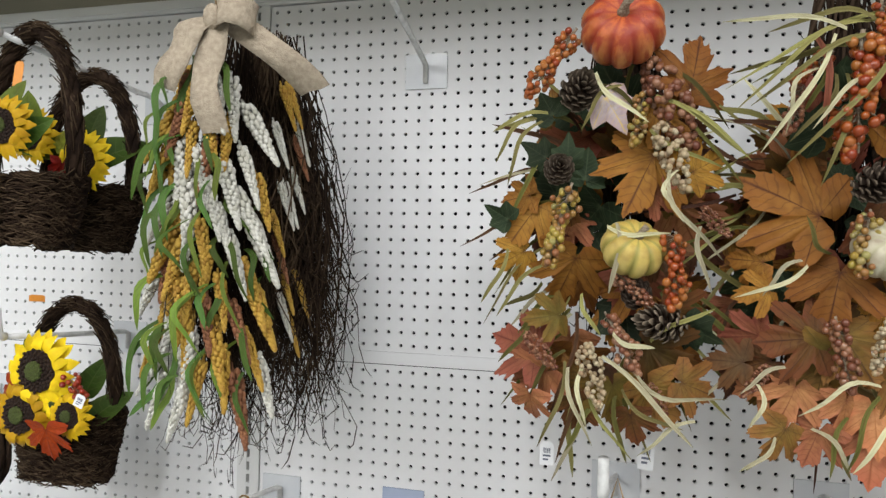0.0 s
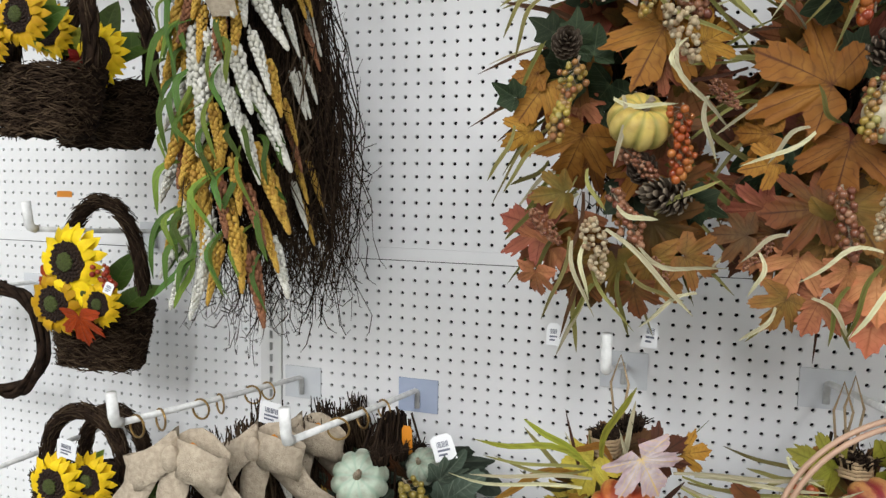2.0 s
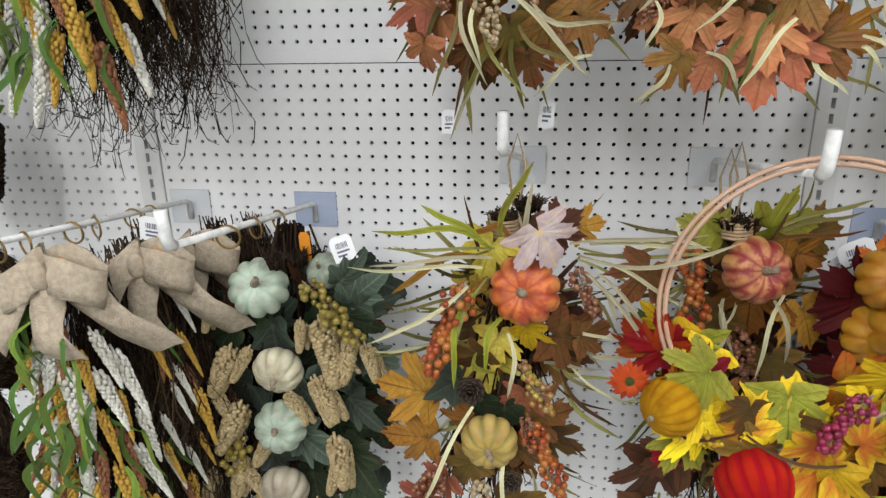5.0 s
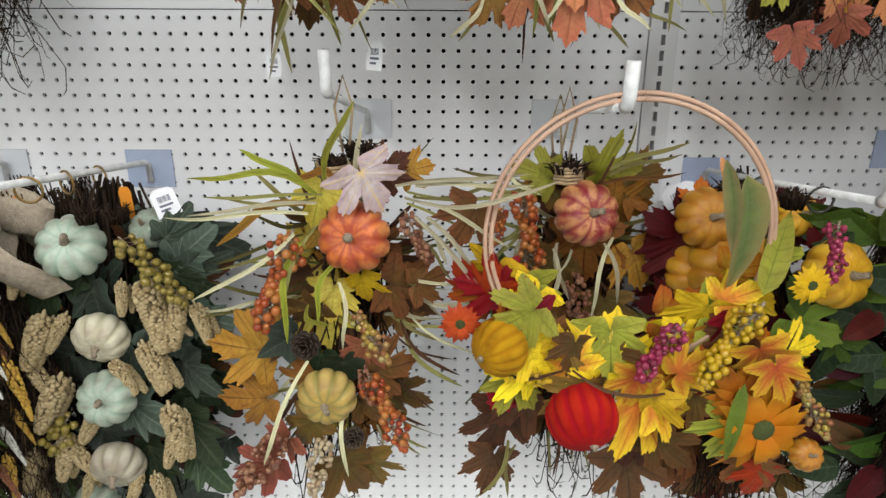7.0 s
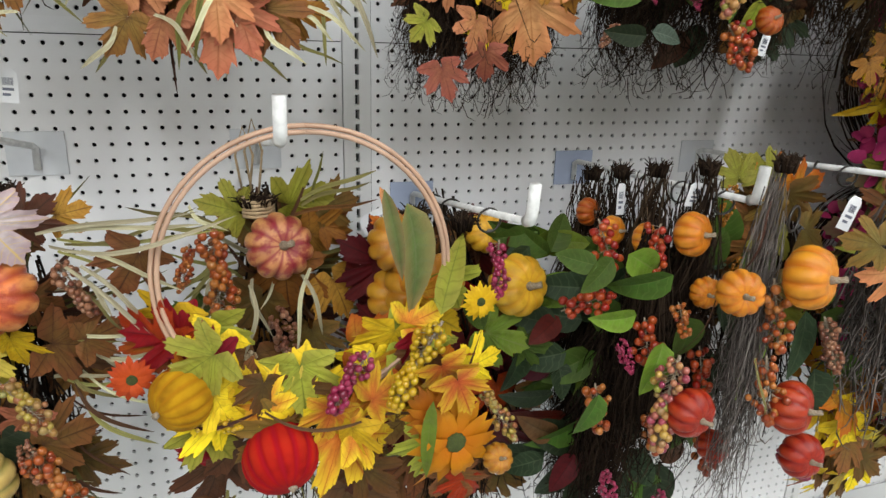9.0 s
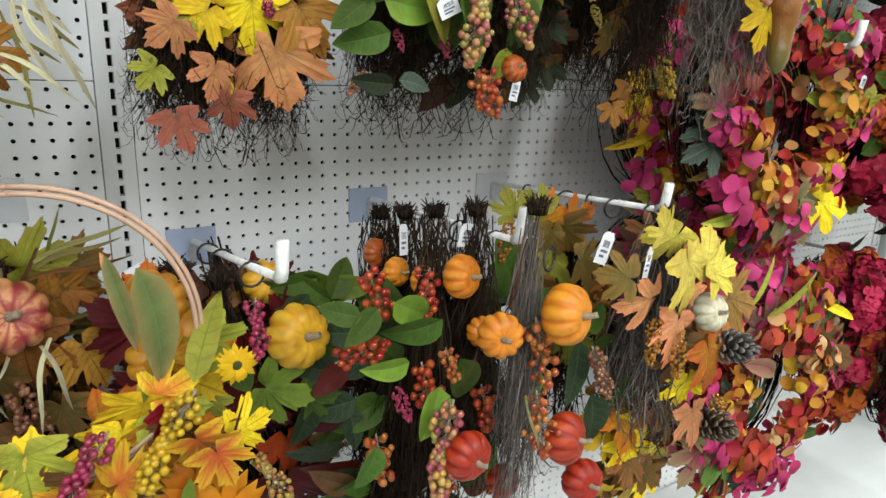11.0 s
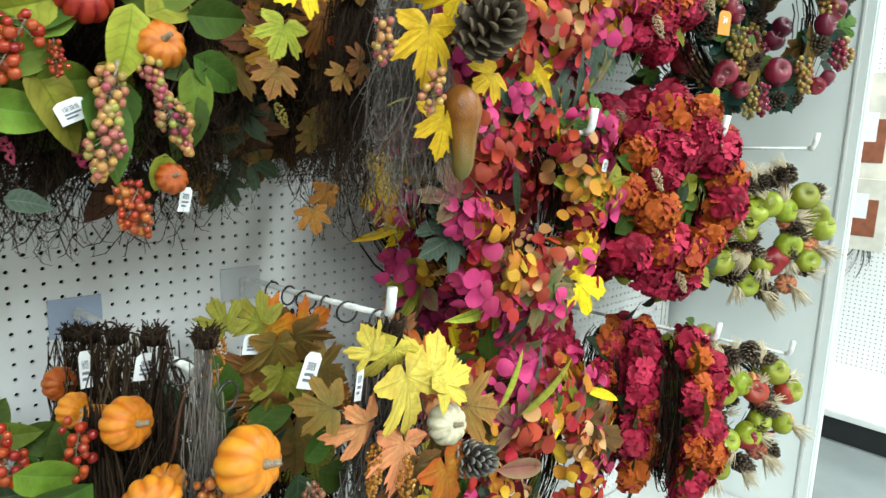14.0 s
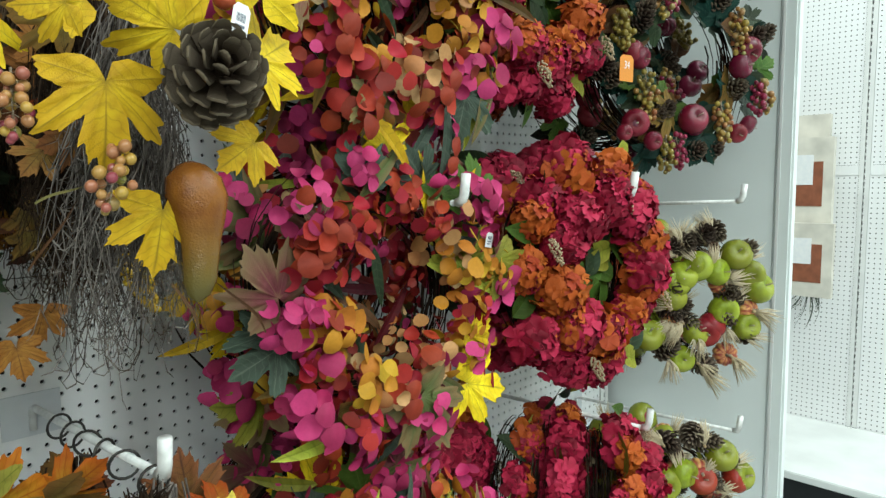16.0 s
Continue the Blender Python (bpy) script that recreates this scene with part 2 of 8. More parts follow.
FRUIT = {
    "ember": patterned("pumpkin_ember", (0.5, 0.1, 0.03), (0.62, 0.27, 0.1), (0.27, 0.022, 0.018), 0.35),
    "stripe": patterned("pumpkin_stripe", (0.58, 0.25, 0.1), (0.66, 0.36, 0.12), (0.24, 0.016, 0.03), 0.35),
    "gourd": patterned("pumpkin_gourd", (0.456, 0.309, 0.081), (0.5, 0.368, 0.132), (0.221, 0.191, 0.052), 0.4),
    "cream": patterned("pumpkin_cream", (0.5, 0.456, 0.339), (0.53, 0.486, 0.368), (0.368, 0.331, 0.221), 0.4),
    "sage": patterned("pumpkin_sage", (0.339, 0.397, 0.309), (0.383, 0.427, 0.339), (0.236, 0.309, 0.236), 0.35),
    "gold": patterned("pumpkin_gold", (0.56, 0.27, 0.02), (0.6, 0.33, 0.03), (0.46, 0.18, 0.012), 0.35),
    "orange": patterned("pumpkin_orange", (0.58, 0.18, 0.015), (0.62, 0.23, 0.02), (0.46, 0.1, 0.008), 0.3),
    "red": patterned("pumpkin_red", (0.405, 0.037, 0.009), (0.442, 0.059, 0.015), (0.221, 0.011, 0.005), 0.3),
    "velvet_gold": patterned("velvet_gold", (0.53, 0.294, 0.006), (0.53, 0.309, 0.007), (0.405, 0.191, 0.003), 0.9),
    "velvet_red": patterned("velvet_red", (0.6, 0.062, 0.006), (0.62, 0.08, 0.008), (0.42, 0.025, 0.004), 0.9),
    "apple": patterned("apple_green", (0.25, 0.309, 0.018), (0.309, 0.339, 0.037), (0.191, 0.221, 0.015), 0.25),
    "applered": patterned("apple_red", (0.294, 0.015, 0.015), (0.309, 0.037, 0.022), (0.184, 0.015, 0.011), 0.25),
    "pomegranate": patterned("pomegranate_red", (0.14, 0.006, 0.028), (0.21, 0.02, 0.05), (0.055, 0.005, 0.007), 0.25),
    "glitter": patterned("gourd_glitter", (0.331, 0.147, 0.022), (0.147, 0.125, 0.029), (0.221, 0.125, 0.022), 0.2),
}
BERRY = {
    "orange": islands("berry_orange", [(0.25, 0.03, 0.006), (0.36, 0.085, 0.012), (0.4, 0.15, 0.03)], 0.3),
    "brown": islands("berry_brown", [(0.14, 0.038, 0.019), (0.242, 0.095, 0.045), (0.306, 0.153, 0.083)], 0.4),
    "yellow": islands("berry_yellow", [(0.383, 0.293, 0.051), (0.319, 0.191, 0.038), (0.268, 0.083, 0.032), (0.351, 0.319, 0.102)], 0.3),
    "cream": islands("berry_cream", [(0.415, 0.306, 0.166), (0.478, 0.395, 0.255), (0.319, 0.191, 0.095)], 0.5),
    "olive": islands("berry_olive", [(0.191, 0.14, 0.019), (0.268, 0.204, 0.038)], 0.4),
    "mixed": islands("berry_mixed", [(0.26, 0.025, 0.07), (0.42, 0.16, 0.09), (0.5, 0.32, 0.06), (0.34, 0.05, 0.09), (0.3, 0.31, 0.05)], 0.3),
    "magenta": islands("berry_magenta", [(0.223, 0.009, 0.045), (0.319, 0.025, 0.076), (0.14, 0.006, 0.025)], 0.3),
    "gold": islands("berry_gold", [(0.478, 0.319, 0.006), (0.446, 0.255, 0.006)], 0.4),
    "red": islands("berry_red", [(0.319, 0.013, 0.006), (0.383, 0.064, 0.009), (0.223, 0.006, 0.006)], 0.2),
    "copper": islands("berry_copper", [(0.287, 0.102, 0.013), (0.351, 0.16, 0.025)], 0.15),
}
BERRY1 = {}
for key, m in BERRY.items():
    ramp = next(n for n in m.node_tree.nodes if n.bl_idname == "ShaderNodeValToRGB").color_ramp
    BERRY1[key] = islands("single_berry_" + key, [tuple(e.color)[:3] for e in ramp.elements], 0.3, single=True)
GRAIN = {
    "white": islands("grain_white", [(0.612, 0.595, 0.527), (0.68, 0.663, 0.595), (0.51, 0.493, 0.408)], 0.8),
    "amber": islands("grain_amber", [(0.48, 0.28, 0.035), (0.55, 0.34, 0.05), (0.4, 0.21, 0.028)], 0.8),
    "rust": islands("grain_rust", [(0.221, 0.085, 0.038), (0.289, 0.119, 0.051), (0.17, 0.06, 0.025)], 0.8),
    "tan": islands("grain_tan", [(0.391, 0.297, 0.145), (0.468, 0.365, 0.196), (0.323, 0.23, 0.102)], 0.8),
}
PETALS = {
    "crimson": islands("petals_crimson", [(0.15, 0.004, 0.016), (0.36, 0.009, 0.042), (0.5, 0.02, 0.075)], 0.65, spec=0.25),
    "tangerine": islands("petals_tangerine", [(0.42, 0.07, 0.012), (0.52, 0.13, 0.018), (0.32, 0.035, 0.012)], 0.65, spec=0.2),
    "fuchsia": islands("petals_fuchsia", [(0.44, 0.018, 0.1), (0.56, 0.05, 0.19), (0.22, 0.01, 0.04)], 0.6, spec=0.2),
    "scarlet": islands("petals_scarlet", [(0.14, 0.006, 0.014), (0.38, 0.014, 0.03), (0.42, 0.06, 0.014), (0.1, 0.005, 0.014)], 0.6, spec=0.2),
    "apricot": islands("petals_apricot", [(0.54, 0.26, 0.11), (0.36, 0.12, 0.03), (0.62, 0.42, 0.21), (0.42, 0.15, 0.025)], 0.6, spec=0.2),
    "amber": islands("petals_amber", [(0.608, 0.434, 0.028), (0.437, 0.140, 0.018), (0.510, 0.252, 0.020)], 0.6, spec=0.2),
}
DISC = material("sunflower_disc", (0.018, 0.008, 0.005), 0.95, second=(0.05, 0.022, 0.01), scale=70, bump=1.0, fine=250)
DISC_MID = material("sunflower_middle", (0.09, 0.12, 0.02), 0.9, second=(0.05, 0.06, 0.012), scale=80, bump=1.0, fine=250)


# ---- mesh makers ----
def mesh_of(name, verts, faces, smooth=True, attrs=None):
    me = bpy.data.meshes.new(name)
    me.from_pydata([tuple(v) for v in verts], [], faces)
    if attrs:
        for key, values in attrs.items():
            a = me.attributes.new(key, "FLOAT", "POINT")
            a.data.foreach_set("value", np.array(values, dtype=np.float32))
    if smooth:
        me.polygons.foreach_set("use_smooth", np.ones(len(me.polygons), dtype=bool))
    me.update()
    return me


class Soup:
    """Collects pieces of one mesh."""

    def __init__(self):
        self.v, self.f = [], []

    def add(self, verts, faces):
        n = len(self.v)
        self.v.extend(verts)
        self.f.extend([tuple(i + n for i in f) for f in faces])

    def tube(self, pts, radii, sides=5):
        pts = [Vector(p) for p in pts]
        n = len(self.v)
        for i, p in enumerate(pts):
            d = (pts[min(i + 1, len(pts) - 1)] - pts[max(i - 1, 0)])
            d = d.normalized() if d.length > 1e-9 else Vector((0, 0, 1))
            a = d.cross(Vector((0.31, 0.87, 0.38)))
            a.normalize()
            c = d.cross(a)
            r = radii[i] if hasattr(radii, "__len__") else radii
            for k in range(sides):
                t = 2 * math.pi * k / sides
                self.v.append(p + (a * math.cos(t) + c * math.sin(t)) * r)
        for i in range(len(pts) - 1):
            for k in range(sides):
                k2 = (k + 1) % sides
                self.f.append((n + i * sides + k, n + i * sides + k2, n + (i + 1) * sides + k2, n + (i + 1) * sides + k))
        self.f.append(tuple(n + k for k in reversed(range(sides))))
        self.f.append(tuple(n + (len(pts) - 1) * sides + k for k in range(sides)))

    def ball(self, c, r, squash=(1, 1, 1), rings=5, seg=8):
        c = Vector(c)
        vs, fs = [c + Vector((0, 0, r * squash[2]))], []
        for i in range(1, rings):
            t = math.pi * i / rings
            for k in range(seg):
                a = 2 * math.pi * k / seg
                vs.append(c + Vector((math.sin(t) * math.cos(a) * r * squash[0], math.sin(t) * math.sin(a) * r * squash[1], math.cos(t) * r * squash[2])))
        vs.append(c - Vector((0, 0, r * squash[2])))
        for k in range(seg):
            fs.append((0, 1 + k, 1 + (k + 1) % seg))
        for i in range(rings - 2):
            for k in range(seg):
                k2 = (k + 1) % seg
                fs.append((1 + i * seg + k, 1 + (i + 1) * seg + k, 1 + (i + 1) * seg + k2, 1 + i * seg + k2))
        e = len(vs) - 1
        for k in range(seg):
            fs.append((1 + (rings - 2) * seg + k, e, 1 + (rings - 2) * seg + (k + 1) % seg))
        self.add(vs, fs)

    def box(self, lo, hi):
        vs = [Vector((x, y, z)) for x in (lo[0], hi[0]) for y in (lo[1], hi[1]) for z in (lo[2], hi[2])]
        self.add(vs, [(0, 1, 3, 2), (4, 6, 7, 5), (0, 4, 5, 1), (2, 3, 7, 6), (0, 2, 6, 4), (1, 5, 7, 3)])

    def mesh(self, name, smooth=True):
        return mesh_of(name, self.v, self.f, smooth)


def outline(kind):
    """Half outlines in polar form: degrees from the tip, reach; and the vein angles."""
    if kind == "maple":
        half = [(0, 1.0), (3, 0.93), (6, 0.86), (9, 0.86), (11, 0.90), (15, 0.78), (19, 0.75), (22, 0.78), (26, 0.53), (30, 0.42), (34, 0.50), (38, 0.70), (42, 0.78), (46, 0.86), (50, 0.93), (54, 0.82), (59, 0.76), (63, 0.78), (68, 0.58), (75, 0.42), (82, 0.50), (90, 0.62), (97, 0.66), (103, 0.70), (110, 0.60), (122, 0.44), (140, 0.34), (160, 0.24)]
        veins = (0, 49, 101)
    elif kind == "ivy":
        half = [(0, 1.0), (8, 0.84), (18, 0.66), (28, 0.58), (40, 0.64), (52, 0.74), (62, 0.64), (75, 0.52), (90, 0.52), (105, 0.56), (125, 0.46), (150, 0.30), (168, 0.2)]
        veins = (0, 52, 105)
    elif kind == "oak":
        half = [(0, 1.0), (8, 0.92), (14, 0.72), (18, 0.62), (25, 0.70), (32, 0.76), (38, 0.58), (45, 0.44), (58, 0.50), (70, 0.56), (82, 0.44), (98, 0.34), (120, 0.36), (145, 0.28), (168, 0.14)]
        veins = (0, 32, 70)
    else:
        half = [(0, 1.0), (5, 0.95), (12, 0.86), (22, 0.74), (34, 0.60), (48, 0.46), (65, 0.34), (90, 0.24), (120, 0.18), (150, 0.13)]
        veins = (0, 38)
    return half, veins


def leaf_mesh(kind, seed):
    rr = random.Random(seed)
    half, veins = outline(kind)
    pts = {}
    for a, r in half:
        for s in (1, -1):
            pts[s * a] = r * (1 + rr.uniform(-0.05, 0.05))
    keys = sorted(pts)

    def reach(a):
        return float(np.interp(a, keys, [pts[k] for k in keys]))
    if kind in ("maple", "oak"):
        for k0, k1 in zip(keys[:-1], keys[1:]):
            if k1 - k0 >= 4 and abs(k0) < 120:
                pts[(k0 + k1) / 2] = (pts[k0] + pts[k1]) / 2 * rr.choice((0.955, 1.035))
        keys = sorted(pts)
    marks = {k: 0.0 for k in keys}
    for v in veins:
        for s in (1, -1):
            marks[s * v] = 1.0
            for d in (-2.4, 2.4):
                marks.setdefault(round(s * v + d, 2), 0.0)
    angs = sorted(marks)
    verts, faces, edge, vein = [Vector((0, 0, 0))], [], [0.0], [1.0]
    steps = (0.18, 0.45, 0.75, 1.0)
    droop, fold, twist = rr.uniform(0.05, 0.6), rr.uniform(-0.05, 0.45), rr.uniform(-0.4, 0.4)
    ph = rr.uniform(0, 6.28)
    for a in angs:
        r = reach(a)
        t = math.radians(a)
        for q in steps:
            x, z = math.sin(t) * r * q, math.cos(t) * r * q
            near = min(abs(a - s * v) for v in veins for s in (1, -1))
            y = droop * (x * x + z * z) * 0.5 - fold * abs(x) * 0.5 + twist * x * z + 0.014 * math.sin(near * 0.25) * q + 0.06 * q * q * math.sin(t * 3 + ph)
            verts.append(Vector((x, y, z)))
            edge.append(max(0.0, q - 0.35) / 0.65 * 0.85)
            vein.append(marks[a] * (1.0 if q < 0.9 else 0.4))
    n = len(steps)
    for i in range(len(angs) - 1):
        a0, a1 = 1 + i * n, 1 + (i + 1) * n
        faces.append((0, a0, a1))
        for k in range(n - 1):
            faces.append((a0 + k, a0 + k + 1, a1 + k + 1, a1 + k))
    return mesh_of("leaf_" + kind, verts, faces, True, {"edge": edge, "vein": vein})


def oval_mesh(seed, wide=0.35, point=0.7):
    rr = random.Random(seed)
    verts, faces, edge, vein = [], [], [], []
    rows, cols = 9, (-1, -0.55, -0.07, 0, 0.07, 0.55, 1)
    curl, cup, bend = rr.uniform(0.05, 0.45), rr.uniform(0.1, 0.4), rr.uniform(-0.18, 0.18)
    for i in range(rows):
        u = i / (rows - 1)
        w = wide * (1.9 * u ** (0.75 * point) * (1 - u) ** 0.85 + 0.02)
        for c in cols:
            x = c * w + bend * u * u
            verts.append(Vector((x, curl * u * u - cup * abs(c) * w, u)))
            edge.append(abs(c) * 0.6 + (0.3 if u > 0.85 else 0))
            vein.append(0.8 if c == 0 else 0.0)
    k = len(cols)
    for i in range(rows - 1):
        for j in range(k - 1):
            faces.append((i * k + j, i * k + j + 1, (i + 1) * k + j + 1, (i + 1) * k + j))
    return mesh_of("leaf_oval", verts, faces, True, {"edge": edge, "vein": vein})


def blade_mesh(seed):
    """A strip from the origin to (0, 0, 1), arched and twisted; unit width."""
    rr = random.Random(seed)
    verts, faces, edge, vein = [], [], [], []
    side, out, turn = rr.choice((-1, 1)) * rr.uniform(0.06, 0.22), rr.uniform(0.04, 0.22), rr.uniform(-1.3, 1.3)
    rows = 10
    for i in range(rows):
        u = i / (rows - 1)
        w = 0.5 * (0.45 + 0.55 * math.sin(math.pi * min(1, u * 0.8 + 0.12))) * (1 if u < 0.85 else 1 - (u - 0.85) * 5.5)
        a = turn * u
        mid = Vector((0, -out * math.sin(math.pi * u), u))
        for c in (-1, 0, 1):
            verts.append(mid + Vector((c * w * math.cos(a) + side / 0.07 * math.sin(math.pi * u) + side * 4 * math.sin(2.2 * math.pi * u), (c * w * math.sin(a)) * 0.03 + (0.006 if c == 0 else 0), 0)))
            edge.append(abs(c) * 0.7)
            vein.append(0.4 if c == 0 else 0)
    for i in range(rows - 1):
        for j in range(2):
            faces.append((i * 3 + j, i * 3 + j + 1, (i + 1) * 3 + j + 1, (i + 1) * 3 + j))
    return mesh_of("strip", verts, faces, True, {"edge": edge, "vein": vein}), side


def arc_blade(seed):
    me, side = blade_mesh(seed)
    return me


def pumpkin_mesh(seed, ribs=10, tall=0.76, groove=0.13):
    rr = random.Random(seed)
    seg, rings = ribs * 8, 14
    verts, faces, edge, vein = [], [], [], []
    for i in range(rings + 1):
        t = math.pi * i / rings
        for k in range(seg):
            a = 2 * math.pi * k / seg
            g = abs(math.sin(a * ribs / 2))
            rad = 0.5 * max(0.0, math.sin(t)) ** 0.94 * (1 - groove * (1 - g) ** 1.6 * math.sin(t) ** 0.4)
            z = 0.5 * tall * math.cos(t) * (1 - (0.30 if tall < 0.85 else 0.1) * math.exp(-(math.sin(t) / 0.45) ** 2))
            wob = 1 + 0.03 * noise.noise(Vector((math.cos(a) * 2 + seed, math.sin(a) * 2, t)))
            verts.append(Vector((rad * math.cos(a) * wob, rad * math.sin(a) * wob, z)))
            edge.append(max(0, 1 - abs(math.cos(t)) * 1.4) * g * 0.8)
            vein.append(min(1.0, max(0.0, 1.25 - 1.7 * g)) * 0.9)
    for i in range(rings):
        for k in range(seg):
            k2 = (k + 1) % seg
            faces.append((i * seg + k, (i + 1) * seg + k, (i + 1) * seg + k2, i * seg + k2))
    return mesh_of("pumpkin_flesh", verts, faces, True, {"edge": edge, "vein": vein})


def stem_mesh():
    s = Soup()
    s.tube([(0, 0, 0.24), (0.005, 0, 0.33), (0.03, 0.01, 0.42), (0.07, 0.02, 0.48)], [0.095, 0.055, 0.045, 0.055], 8)
    return s.mesh("stem")


def apple_mesh(crown=False):
    verts, faces, edge, vein = [], [], [], []
    seg, rings = 18, 12
    for i in range(rings + 1):
        t = math.pi * i / rings
        for k in range(seg):
            a = 2 * math.pi * k / seg
            rad = 0.5 * math.sin(t) ** 0.9 * (1 + 0.06 * math.cos(t))
            z = 0.44 * math.cos(t) * (1 - 0.42 * math.exp(-(math.sin(t) / 0.3) ** 2))
            verts.append(Vector((rad * math.cos(a), rad * math.sin(a), z)))
            edge.append(0.5 + 0.5 * math.cos(a + 1))
            vein.append(max(0, abs(math.cos(t)) - 0.86) * 4)
    for i in range(rings):
        for k in range(seg):
            k2 = (k + 1) % seg
            faces.append((i * seg + k, (i + 1) * seg + k, (i + 1) * seg + k2, i * seg + k2))
    return mesh_of("fruit_flesh", verts, faces, True, {"edge": edge, "vein": vein})


def cluster_mesh(seed, n=46, wide=0.2, size=0.062):
    """Berries hanging down from the origin to (0, 0, -1)."""
    rr = random.Random(seed)
    s = Soup()
    for i in range(n):
        u = (i + rr.random()) / n
        w = wide * (0.35 + 0.9 * math.sin(math.pi * min(1, u * 0.9 + 0.12)))
        a = rr.uniform(0, 6.28)
        q = w * math.sqrt(rr.uniform(0.3, 1))
        s.ball((q * math.cos(a), q * math.sin(a), -u), size * rr.uniform(0.75, 1.2), (1, 1, rr.uniform(0.9, 1.15)), 6, 8)
    return s.mesh("berries")


def ear_mesh(seed, n=84, wide=0.105, size=0.047, taper=0.62):
    """Grain ear hanging to (0, 0, -1): plump beads on a cone that ends in a point."""
    rr = random.Random(seed)
    s = Soup()
    for i in range(n):
        u = (i / n) ** 0.86
        w = wide * min(1.0, 0.55 + u * 3) * (1 - u) ** taper
        a = i * 2.39996 + rr.uniform(-0.25, 0.25)
        s.ball((w * math.cos(a) + 0.02 * math.sin(u * 3 + seed), w * math.sin(a), -u), size * rr.uniform(0.8, 1.2) * (1.08 - 0.72 * taper * u), (0.95, 0.95, 1.1), 4, 6)
    s.tube([(0, 0, 0.12), (0.01, 0, -0.4), (0, 0, -0.96)], [0.02, 0.05, 0.02], 5)
    return s.mesh("grain")


def cone_mesh(seed):
    """Open pinecone, tip towards +Z, unit length: separate scales with pale rims."""
    rr = random.Random(seed)
    verts, faces, edge = [], [], []
    n = 68
    core = Soup()
    core.ball((0, 0, -0.04), 0.15, (1, 1, 2.5), 6, 8)
    verts += core.v
    faces += core.f
    edge += [0.0] * len(core.v)
    for i in range(n):
        u = i / n
        z = -0.47 + 0.84 * u
        r = 0.43 * math.sin(math.pi * min(1, (u * 0.78 + 0.2))) ** 0.75 * rr.uniform(0.92, 1.08)
        a = i * 2.39996 + rr.uniform(-0.15, 0.15)
        out = Vector((math.cos(a), math.sin(a), 0))
        side = Vector((-math.sin(a), math.cos(a), rr.uniform(-0.15, 0.15)))
        up = Vector((0, 0, 1))
        lift = -0.02 + 0.3 * u + rr.uniform(-0.03, 0.04)
        w = 0.062 + 0.03 * math.sin(math.pi * u)
        b0 = out * 0.08 + up * z
        mid = out * (r * 0.6) + up * (z + lift * 0.35)
        neck = out * (r * 0.9) + up * (z + lift * 0.8)
        tip = out * r + up * (z + lift + 0.045)
        vs = [b0 - side * 0.03, b0 + side * 0.03, mid + side * w * 0.8, neck + side * w, tip + side * w * 0.55, tip + up * 0.022, tip - side * w * 0.55, neck - side * w, mid - side * w * 0.8]
        th = up * 0.026 - out * 0.012
        k = len(verts)
        verts += [Vector(v) for v in vs] + [v - th for v in vs]
        edge += [0, 0, 0.05, 0.4, 1, 1, 1, 0.4, 0.05] + [0, 0, 0, 0.1, 0.7, 0.8, 0.7, 0.1, 0]
        fs = [(0, 1, 2, 8), (8, 2, 3, 7), (7, 3, 4, 6), (6, 4, 5)]
        fs += [tuple(q + 9 for q in reversed(f)) for f in fs]
        fs += [(q, q + 9, (q + 1) + 9, q + 1) for q in range(1, 8)]
        faces += [tuple(k + q for q in f) for f in fs]
    return mesh_of("pinecone_scales", verts, faces, False, {"edge": edge, "vein": [0.0] * len(verts)})


def petals_mesh(n, inner, wide, seed, rings=2):
    rr = random.Random(seed)
    verts, faces, edge, vein = [], [], [], []
    for g in range(rings):
        for i in range(n):
            a = 2 * math.pi * (i + 0.5 * g) / n + rr.uniform(-0.1, 0.1)
            ln = rr.uniform(0.44, 0.5) * (1 - 0.1 * g)
            tilt = rr.uniform(-0.05, 0.14) + 0.07 * g
            o = Vector((math.sin(a), 0, math.cos(a)))
            sd = Vector((math.cos(a), 0, -math.sin(a)))
            b = len(verts)
            for u, w in ((0, 0.35), (0.35, 0.95), (0.7, 0.85), (1, 0.05)):
                p = o * (inner + (ln - inner) * u) + Vector((0, -0.03 - tilt * u * (1 - u) * 2 + 0.05 * u * u - 0.02 * g, 0))
                for c in (-1, 0, 1):
                    verts.append(p + sd * c * w * wide + Vector((0, 0.012 * (c != 0), 0)))
                    edge.append(1 - u)
                    vein.append(0.35 if c == 0 else 0)
            for i2 in range(3):
                for j in range(2):
                    q = b + i2 * 3 + j
                    faces.append((q, q + 1, q + 4, q + 3))
    return mesh_of("petal_ring", verts, faces, True, {"edge": edge, "vein": vein})


def disc_mesh(r, h, seed):
    rr = random.Random(seed)
    s = Soup()
    n = 90
    for i in range(n):
        q = math.sqrt((i + 0.5) / n) * r
        a = i * 2.39996
        s.ball((q * math.sin(a), -h - 0.02 * math.cos(q / r * 1.5), q * math.cos(a)), 0.022, (1, 1, 1), 4, 5)
    s.tube([(0, 0.01, 0), (0, -h, 0)], [r, r * 0.96], 20)
    return s.mesh("flower_disc")


